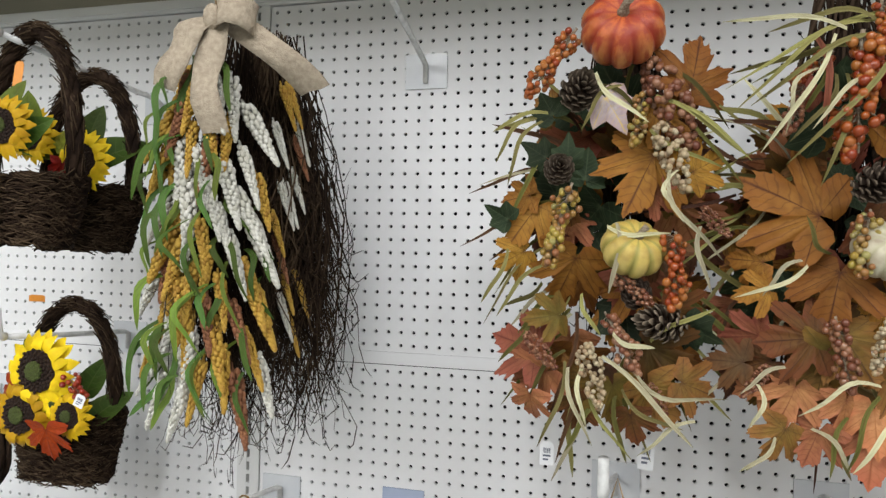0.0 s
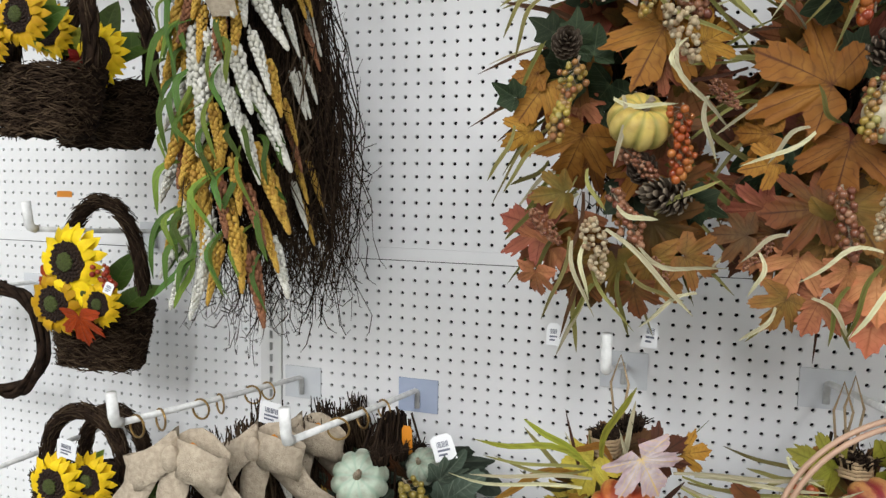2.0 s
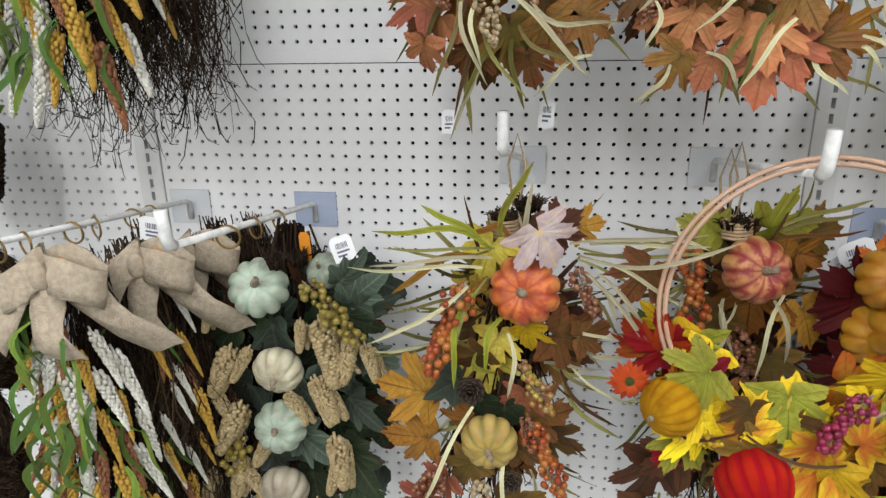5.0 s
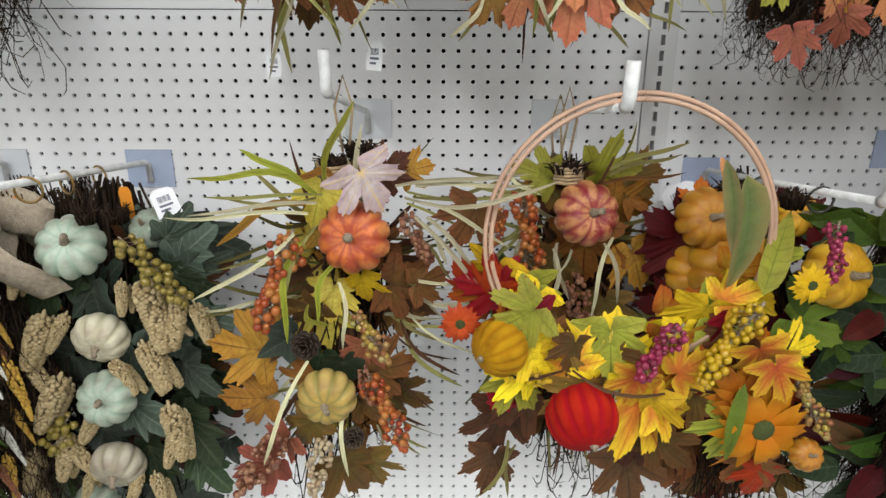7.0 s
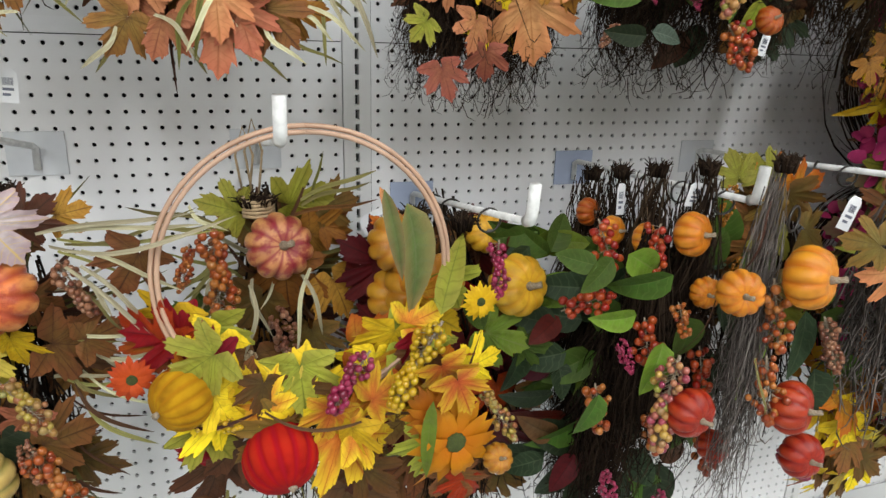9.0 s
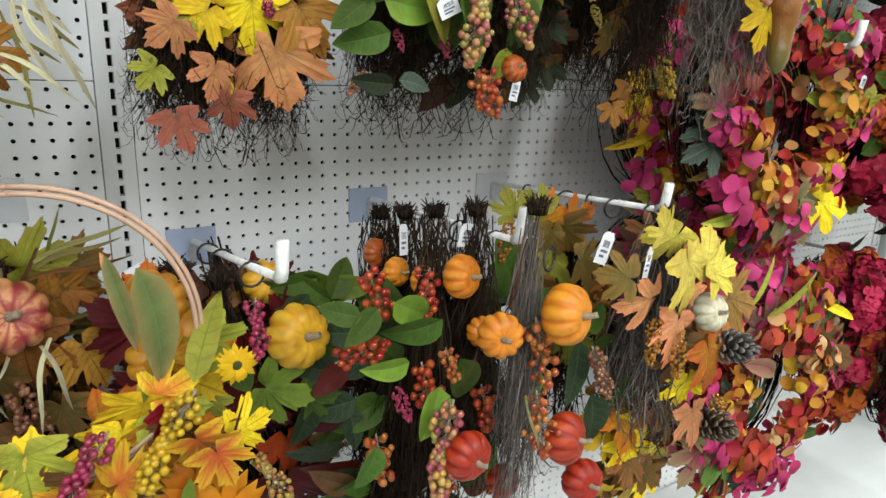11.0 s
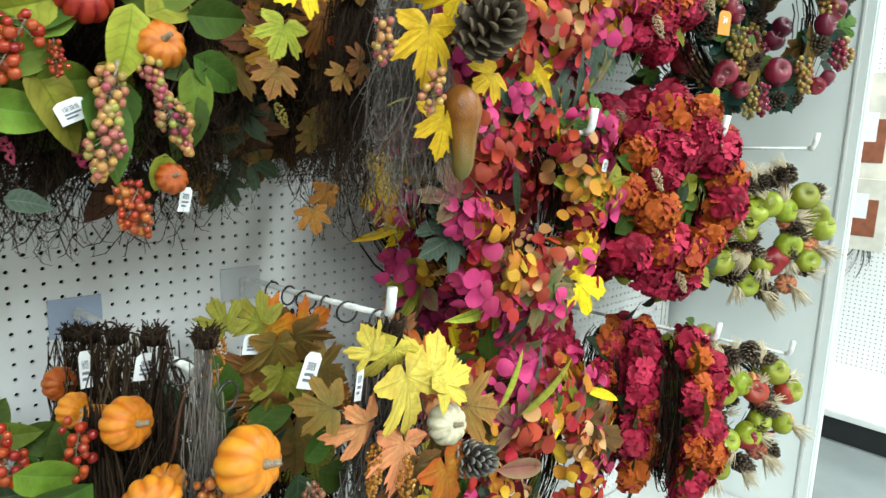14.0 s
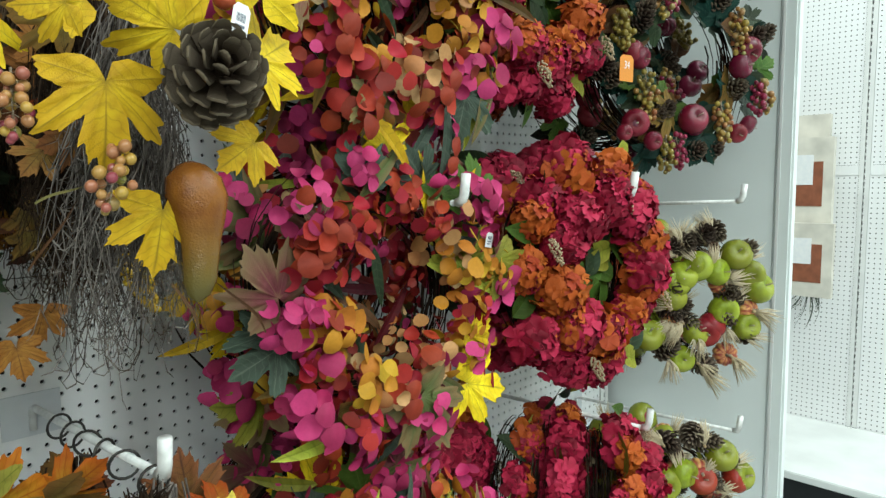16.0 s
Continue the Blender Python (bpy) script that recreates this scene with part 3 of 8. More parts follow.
def bloom_mesh(seed, n=34):
    """Hydrangea head: large ruffled florets of five cloth petals on a dome, unit diameter, facing -Y."""
    rr = random.Random(seed)
    s = Soup()
    for i in range(n):
        u = 1 - (i + 0.5) / n * 1.35
        a = i * 2.39996
        q = math.sqrt(max(0, 1 - u * u))
        nrm = Vector((q * math.cos(a), -u, q * math.sin(a))).normalized()
        c = nrm * 0.38 * rr.uniform(0.75, 1.2)
        nrm = (nrm + Vector((rr.uniform(-0.55, 0.55), rr.uniform(-0.5, 0.3), rr.uniform(-0.55, 0.55)))).normalized()
        t1 = nrm.orthogonal().normalized()
        t1.rotate(Matrix.Rotation(rr.uniform(0, 6.28), 3, nrm))
        t2 = nrm.cross(t1)
        vs, fs = [c], []
        for k in range(5):
            ak = k * 1.2566 + rr.uniform(-0.15, 0.15)
            d = (t1 * math.cos(ak) + t2 * math.sin(ak))
            e = nrm.cross(d)
            L, w, up = 0.2 * rr.uniform(0.75, 1.15), 0.1 * rr.uniform(0.85, 1.2), rr.uniform(-0.02, 0.1)
            cup = rr.uniform(0.01, 0.05)
            b = len(vs)
            for v, wide in ((0.4, 0.7), (0.75, 1.0), (1.0, 0.7)):
                for side in (-1, 0, 1):
                    lift = up * v + cup * abs(side) * (1 if v < 0.9 else -0.9) + rr.uniform(-0.022, 0.022) * v
                    vs.append(c + d * L * (v + rr.uniform(-0.07, 0.07) * (v == 1.0)) + e * w * wide * side + nrm * lift)
            fs += [(0, b, b + 1), (0, b + 1, b + 2)] + [(b + r + j, b + r + j + 3, b + r + j + 4, b + r + j + 1) for r in (0, 3) for j in (0, 1)]
        s.add(vs, fs)
    return s.mesh("florets")


def discs_mesh(seed, n=22):
    """Sprig of round eucalyptus leaves, unit diameter, facing -Y."""
    rr = random.Random(seed)
    s = Soup()
    for i in range(n):
        d = Vector((rr.gauss(0, 1), -abs(rr.gauss(0, 0.9)), rr.gauss(0, 1))).normalized()
        c = d * rr.uniform(0.18, 0.56)
        nrm = (d + Vector((rr.uniform(-0.7, 0.7), -0.5, rr.uniform(-0.7, 0.7)))).normalized()
        t1 = nrm.orthogonal().normalized()
        t2 = nrm.cross(t1)
        r = rr.uniform(0.08, 0.135)
        k, cup = 10, rr.uniform(-0.35, 0.5)
        vs = [c]
        for j in range(k):
            a = 2 * math.pi * j / k
            rad = r * (1.12 if j == 0 else 1)
            vs.append(c + (t1 * math.cos(a) * 0.9 + t2 * math.sin(a)) * rad * 0.55 + nrm * cup * r * 0.25)
        for j in range(k):
            a = 2 * math.pi * j / k
            rad = r * (1.2 if j == 0 else 1)
            vs.append(c + (t1 * math.cos(a) * 0.9 + t2 * math.sin(a)) * rad + nrm * cup * r * (1 + 0.4 * math.cos(2 * a)))
        fs = [(0, 1 + j, 1 + (j + 1) % k) for j in range(k)]
        fs += [(1 + j, 1 + k + j, 1 + k + (j + 1) % k, 1 + (j + 1) % k) for j in range(k)]
        s.add(vs, fs)
    return s.mesh("round_leaves")


def sheaf_mesh(seed, n=190, flare=0.22, thick=0.005, wild=0.05, top=0.05):
    """Brushwood tied at the origin, hanging down to (0, 0, -1)."""
    rr = random.Random(seed)
    s = Soup()
    for i in range(n):
        a, q = rr.uniform(0, 6.28), math.sqrt(rr.random())
        st, ln = rr.uniform(-0.05, 0.45), rr.uniform(0.3, 0.65)
        en = min(1.05, st + ln)
        pts = []
        bow, ph = rr.uniform(0.5, 1.1), rr.uniform(0, 6.28)
        for k in range(5):
            u = st + (en - st) * k / 4
            w = (top + (flare - top) * math.sin(min(1, max(0, u) * 1.15) * math.pi * 0.5) ** 0.8 * bow) * q
            j = wild * (k / 4) ** 1.5
            j += 0.022 * min(1, k)
            pts.append((w * math.cos(a) + rr.uniform(-j, j) * 0.5 + (0.015 + 0.2 * wild) * math.sin(ph + u * 9), w * math.sin(a) + rr.uniform(-j, j) * 0.5 + (0.01 + 0.16 * wild) * math.cos(ph + u * 8), -u))
        r0 = thick * rr.uniform(0.6, 1.4)
        s.tube(pts, [r0, r0, r0 * 0.85, r0 * 0.7, r0 * 0.35], 3)
        for q2 in range(3):
            p = Vector(pts[2 + q2])
            d = Vector((rr.uniform(-1, 1), rr.uniform(-1, 1), rr.uniform(-1.2, 0.6))) * 0.075
            s.tube([p, p + d * 0.5 + Vector((0, 0, -0.02)), p + d], [r0 * 0.6, r0 * 0.5, r0 * 0.2], 3)
    return s.mesh("brushwood")


def ring_twigs_mesh(seed, n=150, thick=0.012, spread=0.2, wild=0.1):
    """Wreath base of bent twigs in the XZ plane, radius 1."""
    rr = random.Random(seed)
    s = Soup()
    for i in range(n):
        a0, arc = rr.uniform(0, 6.28), rr.uniform(0.5, 1.6)
        off, offy = rr.gauss(0, spread * 0.5), rr.gauss(0, spread * 0.5)
        out = rr.uniform(-0.3, 1) * wild
        pts = []
        for k in range(6):
            a = a0 + arc * k / 5
            r = 1 + off + out * (k / 5) ** 2 * 2
            pts.append((r * math.sin(a), offy + rr.uniform(-0.02, 0.02), r * math.cos(a)))
        t = thick * rr.uniform(0.5, 1.3)
        s.tube(pts, [t, t, t, t * 0.8, t * 0.6, t * 0.3], 3)
    return s.mesh("twig_ring")


def tuft_mesh(seed, n=30):
    """Raffia tied at the origin, spraying to -Z, unit length."""
    rr = random.Random(seed)
    s = Soup()
    for i in range(n):
        a, q = rr.uniform(0, 6.28), rr.uniform(0.05, 0.55)
        ln = rr.uniform(0.6, 1)
        d = Vector((math.cos(a) * q, math.sin(a) * q, -1)).normalized() * ln
        p1 = d * 0.5 + Vector((rr.uniform(-0.05, 0.05), -0.05, 0.06))
        s.tube([(0, 0, 0), p1, d], [0.014, 0.022, 0.006], 3)
    s.ball((0, 0, 0), 0.07, (1, 1, 1), 4, 6)
    return s.mesh("raffia_strands")


CACHE = {}


def shape(key, maker):
    if key not in CACHE:
        CACHE[key] = maker()
    return CACHE[key]


def kind_mesh(kind, i):
    if kind in ("maple", "ivy", "oak"):
        return shape((kind, i % 4), lambda: leaf_mesh(kind, 11 * (i % 4) + len(kind)))
    if kind == "oval":
        return shape((kind, i % 3), lambda: oval_mesh(5 + i % 3, 0.37, 0.72))
    if kind == "lance":
        return shape((kind, i % 2), lambda: oval_mesh(35 + i % 2, 0.19, 0.7))
    if kind == "long":
        return shape((kind, i % 3), lambda: oval_mesh(25 + i % 3, 0.13, 0.85))
    if kind == "round":
        return shape((kind, i % 2), lambda: oval_mesh(45 + i % 2, 0.52, 0.8))
    return None


TINTED = {}


def dressed(me, mat):
    """The same mesh in another material."""
    key = (me.name, mat.name)
    if key not in TINTED:
        if not me.materials:
            me.materials.append(mat)
            TINTED[key] = me
        else:
            c = me.copy()
            c.materials[0] = mat
            TINTED[key] = c
    return TINTED[key]


def thing(name, label, category, x, y, z, group=""):
    e = new(name)
    e.empty_display_size = 0.05
    e.location = (x, y, z)
    return tagged(e, label, category, group)


def part(name, me, mat, parent, m=None, label=""):
    """One mesh under a thing or a part; m is in world space for parts, in the part's own space for sub-parts."""
    ob = new(name, dressed(me, mat))
    ob.parent = parent
    m = m if m is not None else Matrix()
    if parent.parent is None:
        m = Matrix.Translation(-Vector(parent.location)) @ m
    ob.matrix_basis = m
    if label:
        ob["label"] = label
    return ob


def part_stuff(*a):
    return tagged(part(*a), kind="stuff")


def facing(x, y, z, size, ang, tip=0.0, yaw=0.0):
    """Flat things: local +Z turns clockwise by ang in the wall's plane, then tips and yaws."""
    return pose(x, y, z, tip, 0, yaw) @ pose(0, 0, 0, 0, ang, 0) @ Matrix.Scale(size, 4)


def toward(p, q, width=None):
    """Maps the origin to p and (0, 0, 1) to q."""
    p, q = Vector(p), Vector(q)
    d = q - p
    m = Matrix.Translation(p) @ d.to_track_quat("Z", "Y").to_matrix().to_4x4()
    w = d.length if width is None else width
    return m @ Matrix.Diagonal((w, d.length, d.length, 1))


def leaf(th, kind, tint, x, y, z, size, ang, tip=None):
    i = R.randrange(12)
    tip = R.uniform(-22, 22) if tip is None else tip
    o = Vector((math.sin(radians(ang)), 0, math.cos(radians(ang)))) * size * (0.33 if kind in ("maple", "ivy", "oak") else 0.5)
    return part("leaf", kind_mesh(kind, i), LEAF[tint], th, facing(x - o.x, y + R.uniform(-0.012, 0.012), z - o.z, size * (0.69 if kind == "maple" else 1), ang, tip, R.uniform(-25, 25)))


def blade(th, tint, x0, y0, z0, x1, y1, z1, width=0.012):
    i = R.randrange(10)
    me = shape(("blade", i), lambda: arc_blade(60 + i))
    d = Vector((x1 - x0, y1 - y0, z1 - z0))
    m = Matrix.Translation((x0, y0, z0)) @ (Matrix(((1, 0, 0), (0, 1, 0), (0, 0, 1))).to_4x4())
    zax = d.normalized()
    yax = Vector((0, 1, 0)) - zax * zax.y
    yax.normalize()
    xax = yax.cross(zax)
    rot = Matrix((xax, yax, zax)).transposed().to_4x4()
    return part("grass_strip", me, LEAF[tint], th, m @ rot @ Matrix.Diagonal((width * 0.7, d.length, d.length, 1)))


def one_berry():
    s = Soup()
    s.ball((0, 0, 0), 1.0, (1, 1, 1.06), 7, 10)
    return s.mesh("berry")


def twigs_of(spots):
    s = Soup()
    s.tube([(0, 0, 0.08), (0.01, 0, -0.4), (-0.02, 0, -0.95)], [0.02, 0.014, 0.008], 5)
    for p, r in spots:
        s.tube([(0, 0, min(0.0, p.z + 0.1)), p * 0.6 + Vector((0, 0, p.z * 0.4 + 0.03)), p], [0.008, 0.006, 0.006], 3)
    return s.mesh("stalk")


def bunch(th, tint, x0, y0, z0, x1, z1, kind=0):
    """A berry spray from one end to the other."""
    i = R.randrange(3)
    m = toward((x0, y0, z0), (2 * x0 - x1, y0 + 0.01, 2 * z0 - z1))
    span = math.hypot(x1 - x0, z1 - z0)
    if kind == 1:
        me = shape(("berries", i), lambda: cluster_mesh(80 + i, 95, 0.16, 0.04))
        ob = part("berry_spray", me, BERRY[tint], th, m)
        return tagged(ob, kind="stuff")
    long = 0 if span < 0.085 else 1 if span < 0.14 else 2
    n, w, s = ((46, 0.17, 0.056), (72, 0.15, 0.043), (100, 0.12, 0.03))[long] if kind == 0 else ((24, 0.27, 0.085), (40, 0.21, 0.056), (60, 0.13, 0.036))[long]
    rr = random.Random(i + kind * 5 + long * 11)
    spots = []
    for k in range(n):
        u = (k + rr.random()) / n
        a = k * 2.39996 + rr.uniform(-0.4, 0.4)
        q = w * (0.4 + 0.85 * math.sin(math.pi * min(1, u * 0.9 + 0.12))) * math.sqrt(rr.uniform(0.35, 1)) * (0.75 + 0.4 * math.sin(u * 9 + i))
        spots.append((Vector((q * math.cos(a) + 0.05 * math.sin(u * 4 + i * 2), q * math.sin(a), -u)), s * rr.uniform(0.72, 1.18)))
    ob = part("berry_spray", shape(("spray", i, kind, long), lambda: twigs_of(spots)), STEM, th, m)
    me = dressed(shape("berry", one_berry), BERRY1[tint])
    for p, r in spots:
        b = new("berry", me)
        b.parent = ob
        b.matrix_basis = Matrix.Translation(p) @ Matrix.Scale(r, 4)
    return ob


def pumpkin(th, tint, x, y, z, size, tip=62, yaw=0, roll=0, ribs=10, groove=0.13, tall=0.78):
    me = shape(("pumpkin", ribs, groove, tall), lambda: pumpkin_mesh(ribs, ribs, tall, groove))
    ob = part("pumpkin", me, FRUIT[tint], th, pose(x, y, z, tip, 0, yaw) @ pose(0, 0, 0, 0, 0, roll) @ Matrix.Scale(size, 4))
    part("stem", shape("pstem", stem_mesh), STEM, ob)
    return ob


def gourd_mesh():
    """Bottle gourd hanging down, unit length."""
    verts, faces, edge, vein = [], [], [], []
    prof = ((0.0, 0.02), (0.03, 0.1), (0.12, 0.19), (0.25, 0.215), (0.4, 0.18), (0.55, 0.14), (0.7, 0.125), (0.85, 0.115), (0.95, 0.08), (1.0, 0.01))
    seg = 20
    for u, r in prof:
        for k in range(seg):
            a = 2 * math.pi * k / seg
            verts.append(Vector((r * math.cos(a) + 0.05 * math.sin(u * 3), r * math.sin(a), -u)))
            edge.append(min(1.0, max(0.0, u * 2 - 0.8)))
            vein.append(0.0)
    for i in range(len(prof) - 1):
        for k in range(seg):
            k2 = (k + 1) % seg
            faces.append((i * seg + k, (i + 1) * seg + k, (i + 1) * seg + k2, i * seg + k2))
    return mesh_of("gourd", verts, faces, True, {"edge": edge, "vein": vein})


def apple(th, tint, x, y, z, size, tip=40, yaw=0):
    ob = part("apple", shape("apple", apple_mesh), FRUIT[tint], th, pose(x, y, z, tip, 0, yaw) @ Matrix.Scale(size, 4))

    def stem():
        s = Soup()
        s.tube([(0, 0, 0.2), (0.01, 0, 0.36), (0.04, 0, 0.5)], [0.02, 0.02, 0.03], 5)
        return s.mesh("apple_stem")
    part("stem", shape("astem", stem), STEM, ob)
    return ob


def cone(th, x, y, z, size, tip=70, yaw=0, mat=None):
    i = R.randrange(2)
    return part_stuff("pinecone", shape(("cone", i), lambda: cone_mesh(i)), mat or CONE, th, pose(x, y, z, tip, 0, yaw) @ Matrix.Scale(size, 4))


def ear(th, tint, x0, y0, z0, x1, y1, z1, fat=1.0):
    i = R.randrange(3)
    me = shape(("ear", i), lambda: ear_mesh(i + 3)) if fat < 1.1 else shape(("plume", i), lambda: ear_mesh(i + 9, 210, 0.12, 0.036, 0.28))
    return part_stuff("grain_ear", me, GRAIN[tint], th, toward((x0, y0, z0), (2 * x0 - x1, 2 * y0 - y1, 2 * z0 - z1)) @ Matrix.Diagonal((fat, fat, 1, 1)))


def brush(th, x0, y0, z0, x1, y1, z1, wide=1.0, mat=None, seed=0, n=190, deep=1.0, flare=0.22, wild=0.05, thick=0.005):
    me = shape(("sheaf", seed, n, flare, wild, thick), lambda: sheaf_mesh(seed, n, flare, thick, wild))
    return part_stuff("brushwood", me, mat or TWIG, th, toward((x0, y0, z0), (2 * x0 - x1, 2 * y0 - y1, 2 * z0 - z1)) @ Matrix.Diagonal((wide, deep, 1, 1)))


def bloom(th, tint, x, y, z, size, yaw=0, tip=0):
    i = R.randrange(3)
    return part_stuff("flower_head", shape(("bloom", i), lambda: bloom_mesh(i)), PETALS[tint], th, pose(x, y, z, tip, R.uniform(0, 360), yaw) @ Matrix.Scale(size, 4))


def sprig(th, tint, x, y, z, size, yaw=0):
    i = R.randrange(4)
    return part_stuff("leaf_sprig", shape(("discs", i), lambda: discs_mesh(i)), PETALS[tint], th, pose(x, y, z, R.uniform(-20, 20), R.uniform(0, 360), yaw) @ Matrix.Scale(size, 4))


def tuft(th, x, y, z, size, ang, tip=-30):
    i = R.randrange(2)
    return part_stuff("raffia_tuft", shape(("tuft", i), lambda: tuft_mesh(i)), RAFFIA, th, pose(x, y, z, tip, 0, 0) @ pose(0, 0, 0, 0, ang + 180, 0) @ Matrix.Scale(size, 4))


def sunflower(th, x, y, z, size, yaw=0, tip=0, petals="petal", mid=True):
    ob = part("flower", shape("petals", lambda: petals_mesh(16, 0.2, 0.075, 3)), LEAF[petals], th, pose(x, y, z, tip, R.uniform(0, 40), yaw) @ Matrix.Scale(size * 1.15, 4))
    part("disc", shape("disc", lambda: disc_mesh(0.25, 0.085, 1)), DISC, ob)
    if mid:
        part("disc_middle", shape("discm", lambda: disc_mesh(0.1, 0.12, 2)), DISC_MID, ob)
    return ob


def daisy(th, tint, x, y, z, size, yaw=0, tip=0):
    ob = part("flower", shape("daisy", lambda: petals_mesh(11, 0.06, 0.075, 8)), LEAF[tint], th, pose(x, y, z, tip, R.uniform(0, 40), yaw) @ Matrix.Scale(size, 4))
    part("disc", shape("discs", lambda: disc_mesh(0.09, 0.06, 4)), DISC_MID, ob)
    return ob


def tag_card(th, x, y, z, w, h, ang=0, yaw=0, tint=None, text=""):
    def flat():
        s = Soup()
        s.add([Vector(p) for p in ((-0.5, 0, -0.5), (0.5, 0, -0.5), (0.5, 0, 0.36), (0.3, 0, 0.5), (-0.3, 0, 0.5), (-0.5, 0, 0.36), (-0.5, 0.02, -0.5), (0.5, 0.02, -0.5), (0.5, 0.02, 0.36), (0.3, 0.02, 0.5), (-0.3, 0.02, 0.5), (-0.5, 0.02, 0.36))],
              [(0, 1, 2, 3, 4, 5), (11, 10, 9, 8, 7, 6)] + [(i, 6 + i, 6 + (i + 1) % 6, (i + 1) % 6) for i in range(6)])
        return s.mesh("card", False)

    def bars():
        s = Soup()
        for i in range(9):
            xx = -0.26 + i * 0.06
            s.box((xx, -0.02, 0.02), (xx + (0.035 if i % 3 else 0.02), -0.012, 0.24))
        s.box((-0.28, -0.02, -0.14), (0.28, -0.012, -0.06))
        s.box((-0.28, -0.02, -0.3), (0.12, -0.012, -0.22))
        return s.mesh("print", False)
    m = pose(x, y, z, R.uniform(-8, 8), ang, yaw) @ Matrix.Diagonal((w, min(w, h), h, 1))
    ob = part("price_tag", shape("card", flat), tint or CARD, th, m)
    if tint is None:
        part_stuff("barcode", shape("bars", bars), INK, ob)
    return ob


def fill(th, x, y, z, rx, rz, n, tints, seed, kind="maple", size=0.1, pale=0, deep=0.05):
    """Leaves and strips packed behind the showy pieces, pointing outwards and down."""
    rr = random.Random(seed)
    for k in range(n):
        a, q = rr.uniform(0, 2 * math.pi), math.sqrt(rr.uniform(0.05, 1))
        px, pz = x + rx * q * math.sin(a), z + rz * q * math.cos(a)
        ang = math.degrees(math.atan2((px - x) / rx, (pz - z) / rz - 0.5)) + rr.uniform(-45, 45)
        leaf(th, kind, rr.choice(tints), px, y + deep * (0.4 + q * 0.6) + rr.uniform(-0.01, 0.02), pz, size * rr.uniform(0.75, 1.25), ang, rr.uniform(-40, 40))
    for k in range(pale):
        a, q = rr.uniform(0, 2 * math.pi), rr.uniform(0.45, 0.85)
        px, pz = x + rx * q * math.sin(a), z + rz * q * math.cos(a)
        ln = rr.uniform(0.07, 0.15)
        d = Vector((math.sin(a) + rr.uniform(-0.5, 0.5), rr.uniform(-0.15, 0.05), math.cos(a) - 0.6 + rr.uniform(-0.4, 0.4))).normalized() * ln
        blade(th, rr.choice(("pale", "straw", "moss", "moss", "straw", "brown")), px, y + 0.01, pz, px + d.x, y + 0.01 + d.y, pz + d.z, rr.uniform(0.005, 0.011))


# ---- setting ----
def box(name, lo, hi, mat, bevel=0.0, parent=None):
    bm = bmesh.new()
    bmesh.ops.create_cube(bm, size=1)
    for v in bm.verts:
        v.co = Vector([lo[i] + (v.co[i] + 0.5) * (hi[i] - lo[i]) for i in range(3)])
    if bevel:
        bmesh.ops.bevel(bm, geom=bm.edges[:], offset=bevel, segments=2, affect="EDGES")
    me = bpy.data.meshes.new(name)
    bm.to_mesh(me)
    bm.free()
    me.materials.append(mat)
    ob = new(name, me)
    if parent is None:
        return tagged(ob, kind="structure")
    ob.parent = parent
    return ob


def perforated(name, cols, rows, deep=0.006, hole=0.0037, sides=True):
    """Pegboard with a real hole in every inch; lower left corner at the origin, facing -Y."""
    nx, nz, p = cols + 1, rows + 1, INCH
    verts = [(i * p, 0.0, j * p) for j in range(nz) for i in range(nx)]
    faces = []
    for j in range(rows):
        for i in range(cols):
            cx, cz, b = (i + 0.5) * p, (j + 0.5) * p, len(verts)
            for k in range(8):
                a = math.radians(22.5 + 45 * k)
                verts.append((cx + hole * math.cos(a), 0.0, cz + hole * math.sin(a)))
            c00, c10, c01, c11 = j * nx + i, j * nx + i + 1, (j + 1) * nx + i, (j + 1) * nx + i + 1
            faces += [(c10, c11, b + 0, b + 7), (c11, c01, b + 2, b + 1), (c01, c00, b + 4, b + 3), (c00, c10, b + 6, b + 5),
                      (c11, b + 1, b + 0), (c01, b + 3, b + 2), (c00, b + 5, b + 4), (c10, b + 7, b + 6)]
            if sides:
                for k in range(8):
                    a = math.radians(22.5 + 45 * k)
                    verts.append((cx + hole * math.cos(a), deep, cz + hole * math.sin(a)))
                for k in range(8):
                    k2 = (k + 1) % 8
                    faces.append((b + k, b + k2, b + 8 + k2, b + 8 + k))
    return mesh_of(name, verts, faces, False)


def slotted(height, slots):
    """Upright post with a row of slots."""
    s = Soup()
    s.box((-0.024, 0, 0), (-0.0035, 0.02, height))
    s.box((0.0035, 0, 0), (0.024, 0.02, height))
    z = 0.0
    while z < height:
        s.box((-0.0035, 0.0005, z - 0.004 if z else 0), (0.0035, 0.02, min(height, z + 0.0045)))
        z += INCH
    return s.mesh("post", False)


floor = box("floor", (-7, -9, -0.1), (9, 2.2, 0), FLOOR)
box("ceiling", (-7, -9, 4.2), (9, 2.2, 4.3), CEIL)
box("wall_west", (-7.1, -9, 0), (-7, 2.2, 4.2), BEIGE)
box("wall_south", (-7, -9.1, 0), (9, -9, 4.2), BEIGE)
box("wall_far_north", (-7, 2.2, 0), (9, 2.3, 4.2), BEIGE)
box("wall_far_east", (9, -9, 0), (9.1, 2.2, 4.2), BEIGE)
# Back board in the painted shade that shows through holes and slots.
wall = box("wall_north", (-2.43, 0.022, 0.0), (X_END, 0.06, 2.09), CAVITY_SHADE)
ROWS_UP = 27
up_mesh, low_mesh = perforated("peg_up", 46, ROWS_UP), perforated("peg_low", 46, 48)
post_mesh = slotted(1.93, 70)
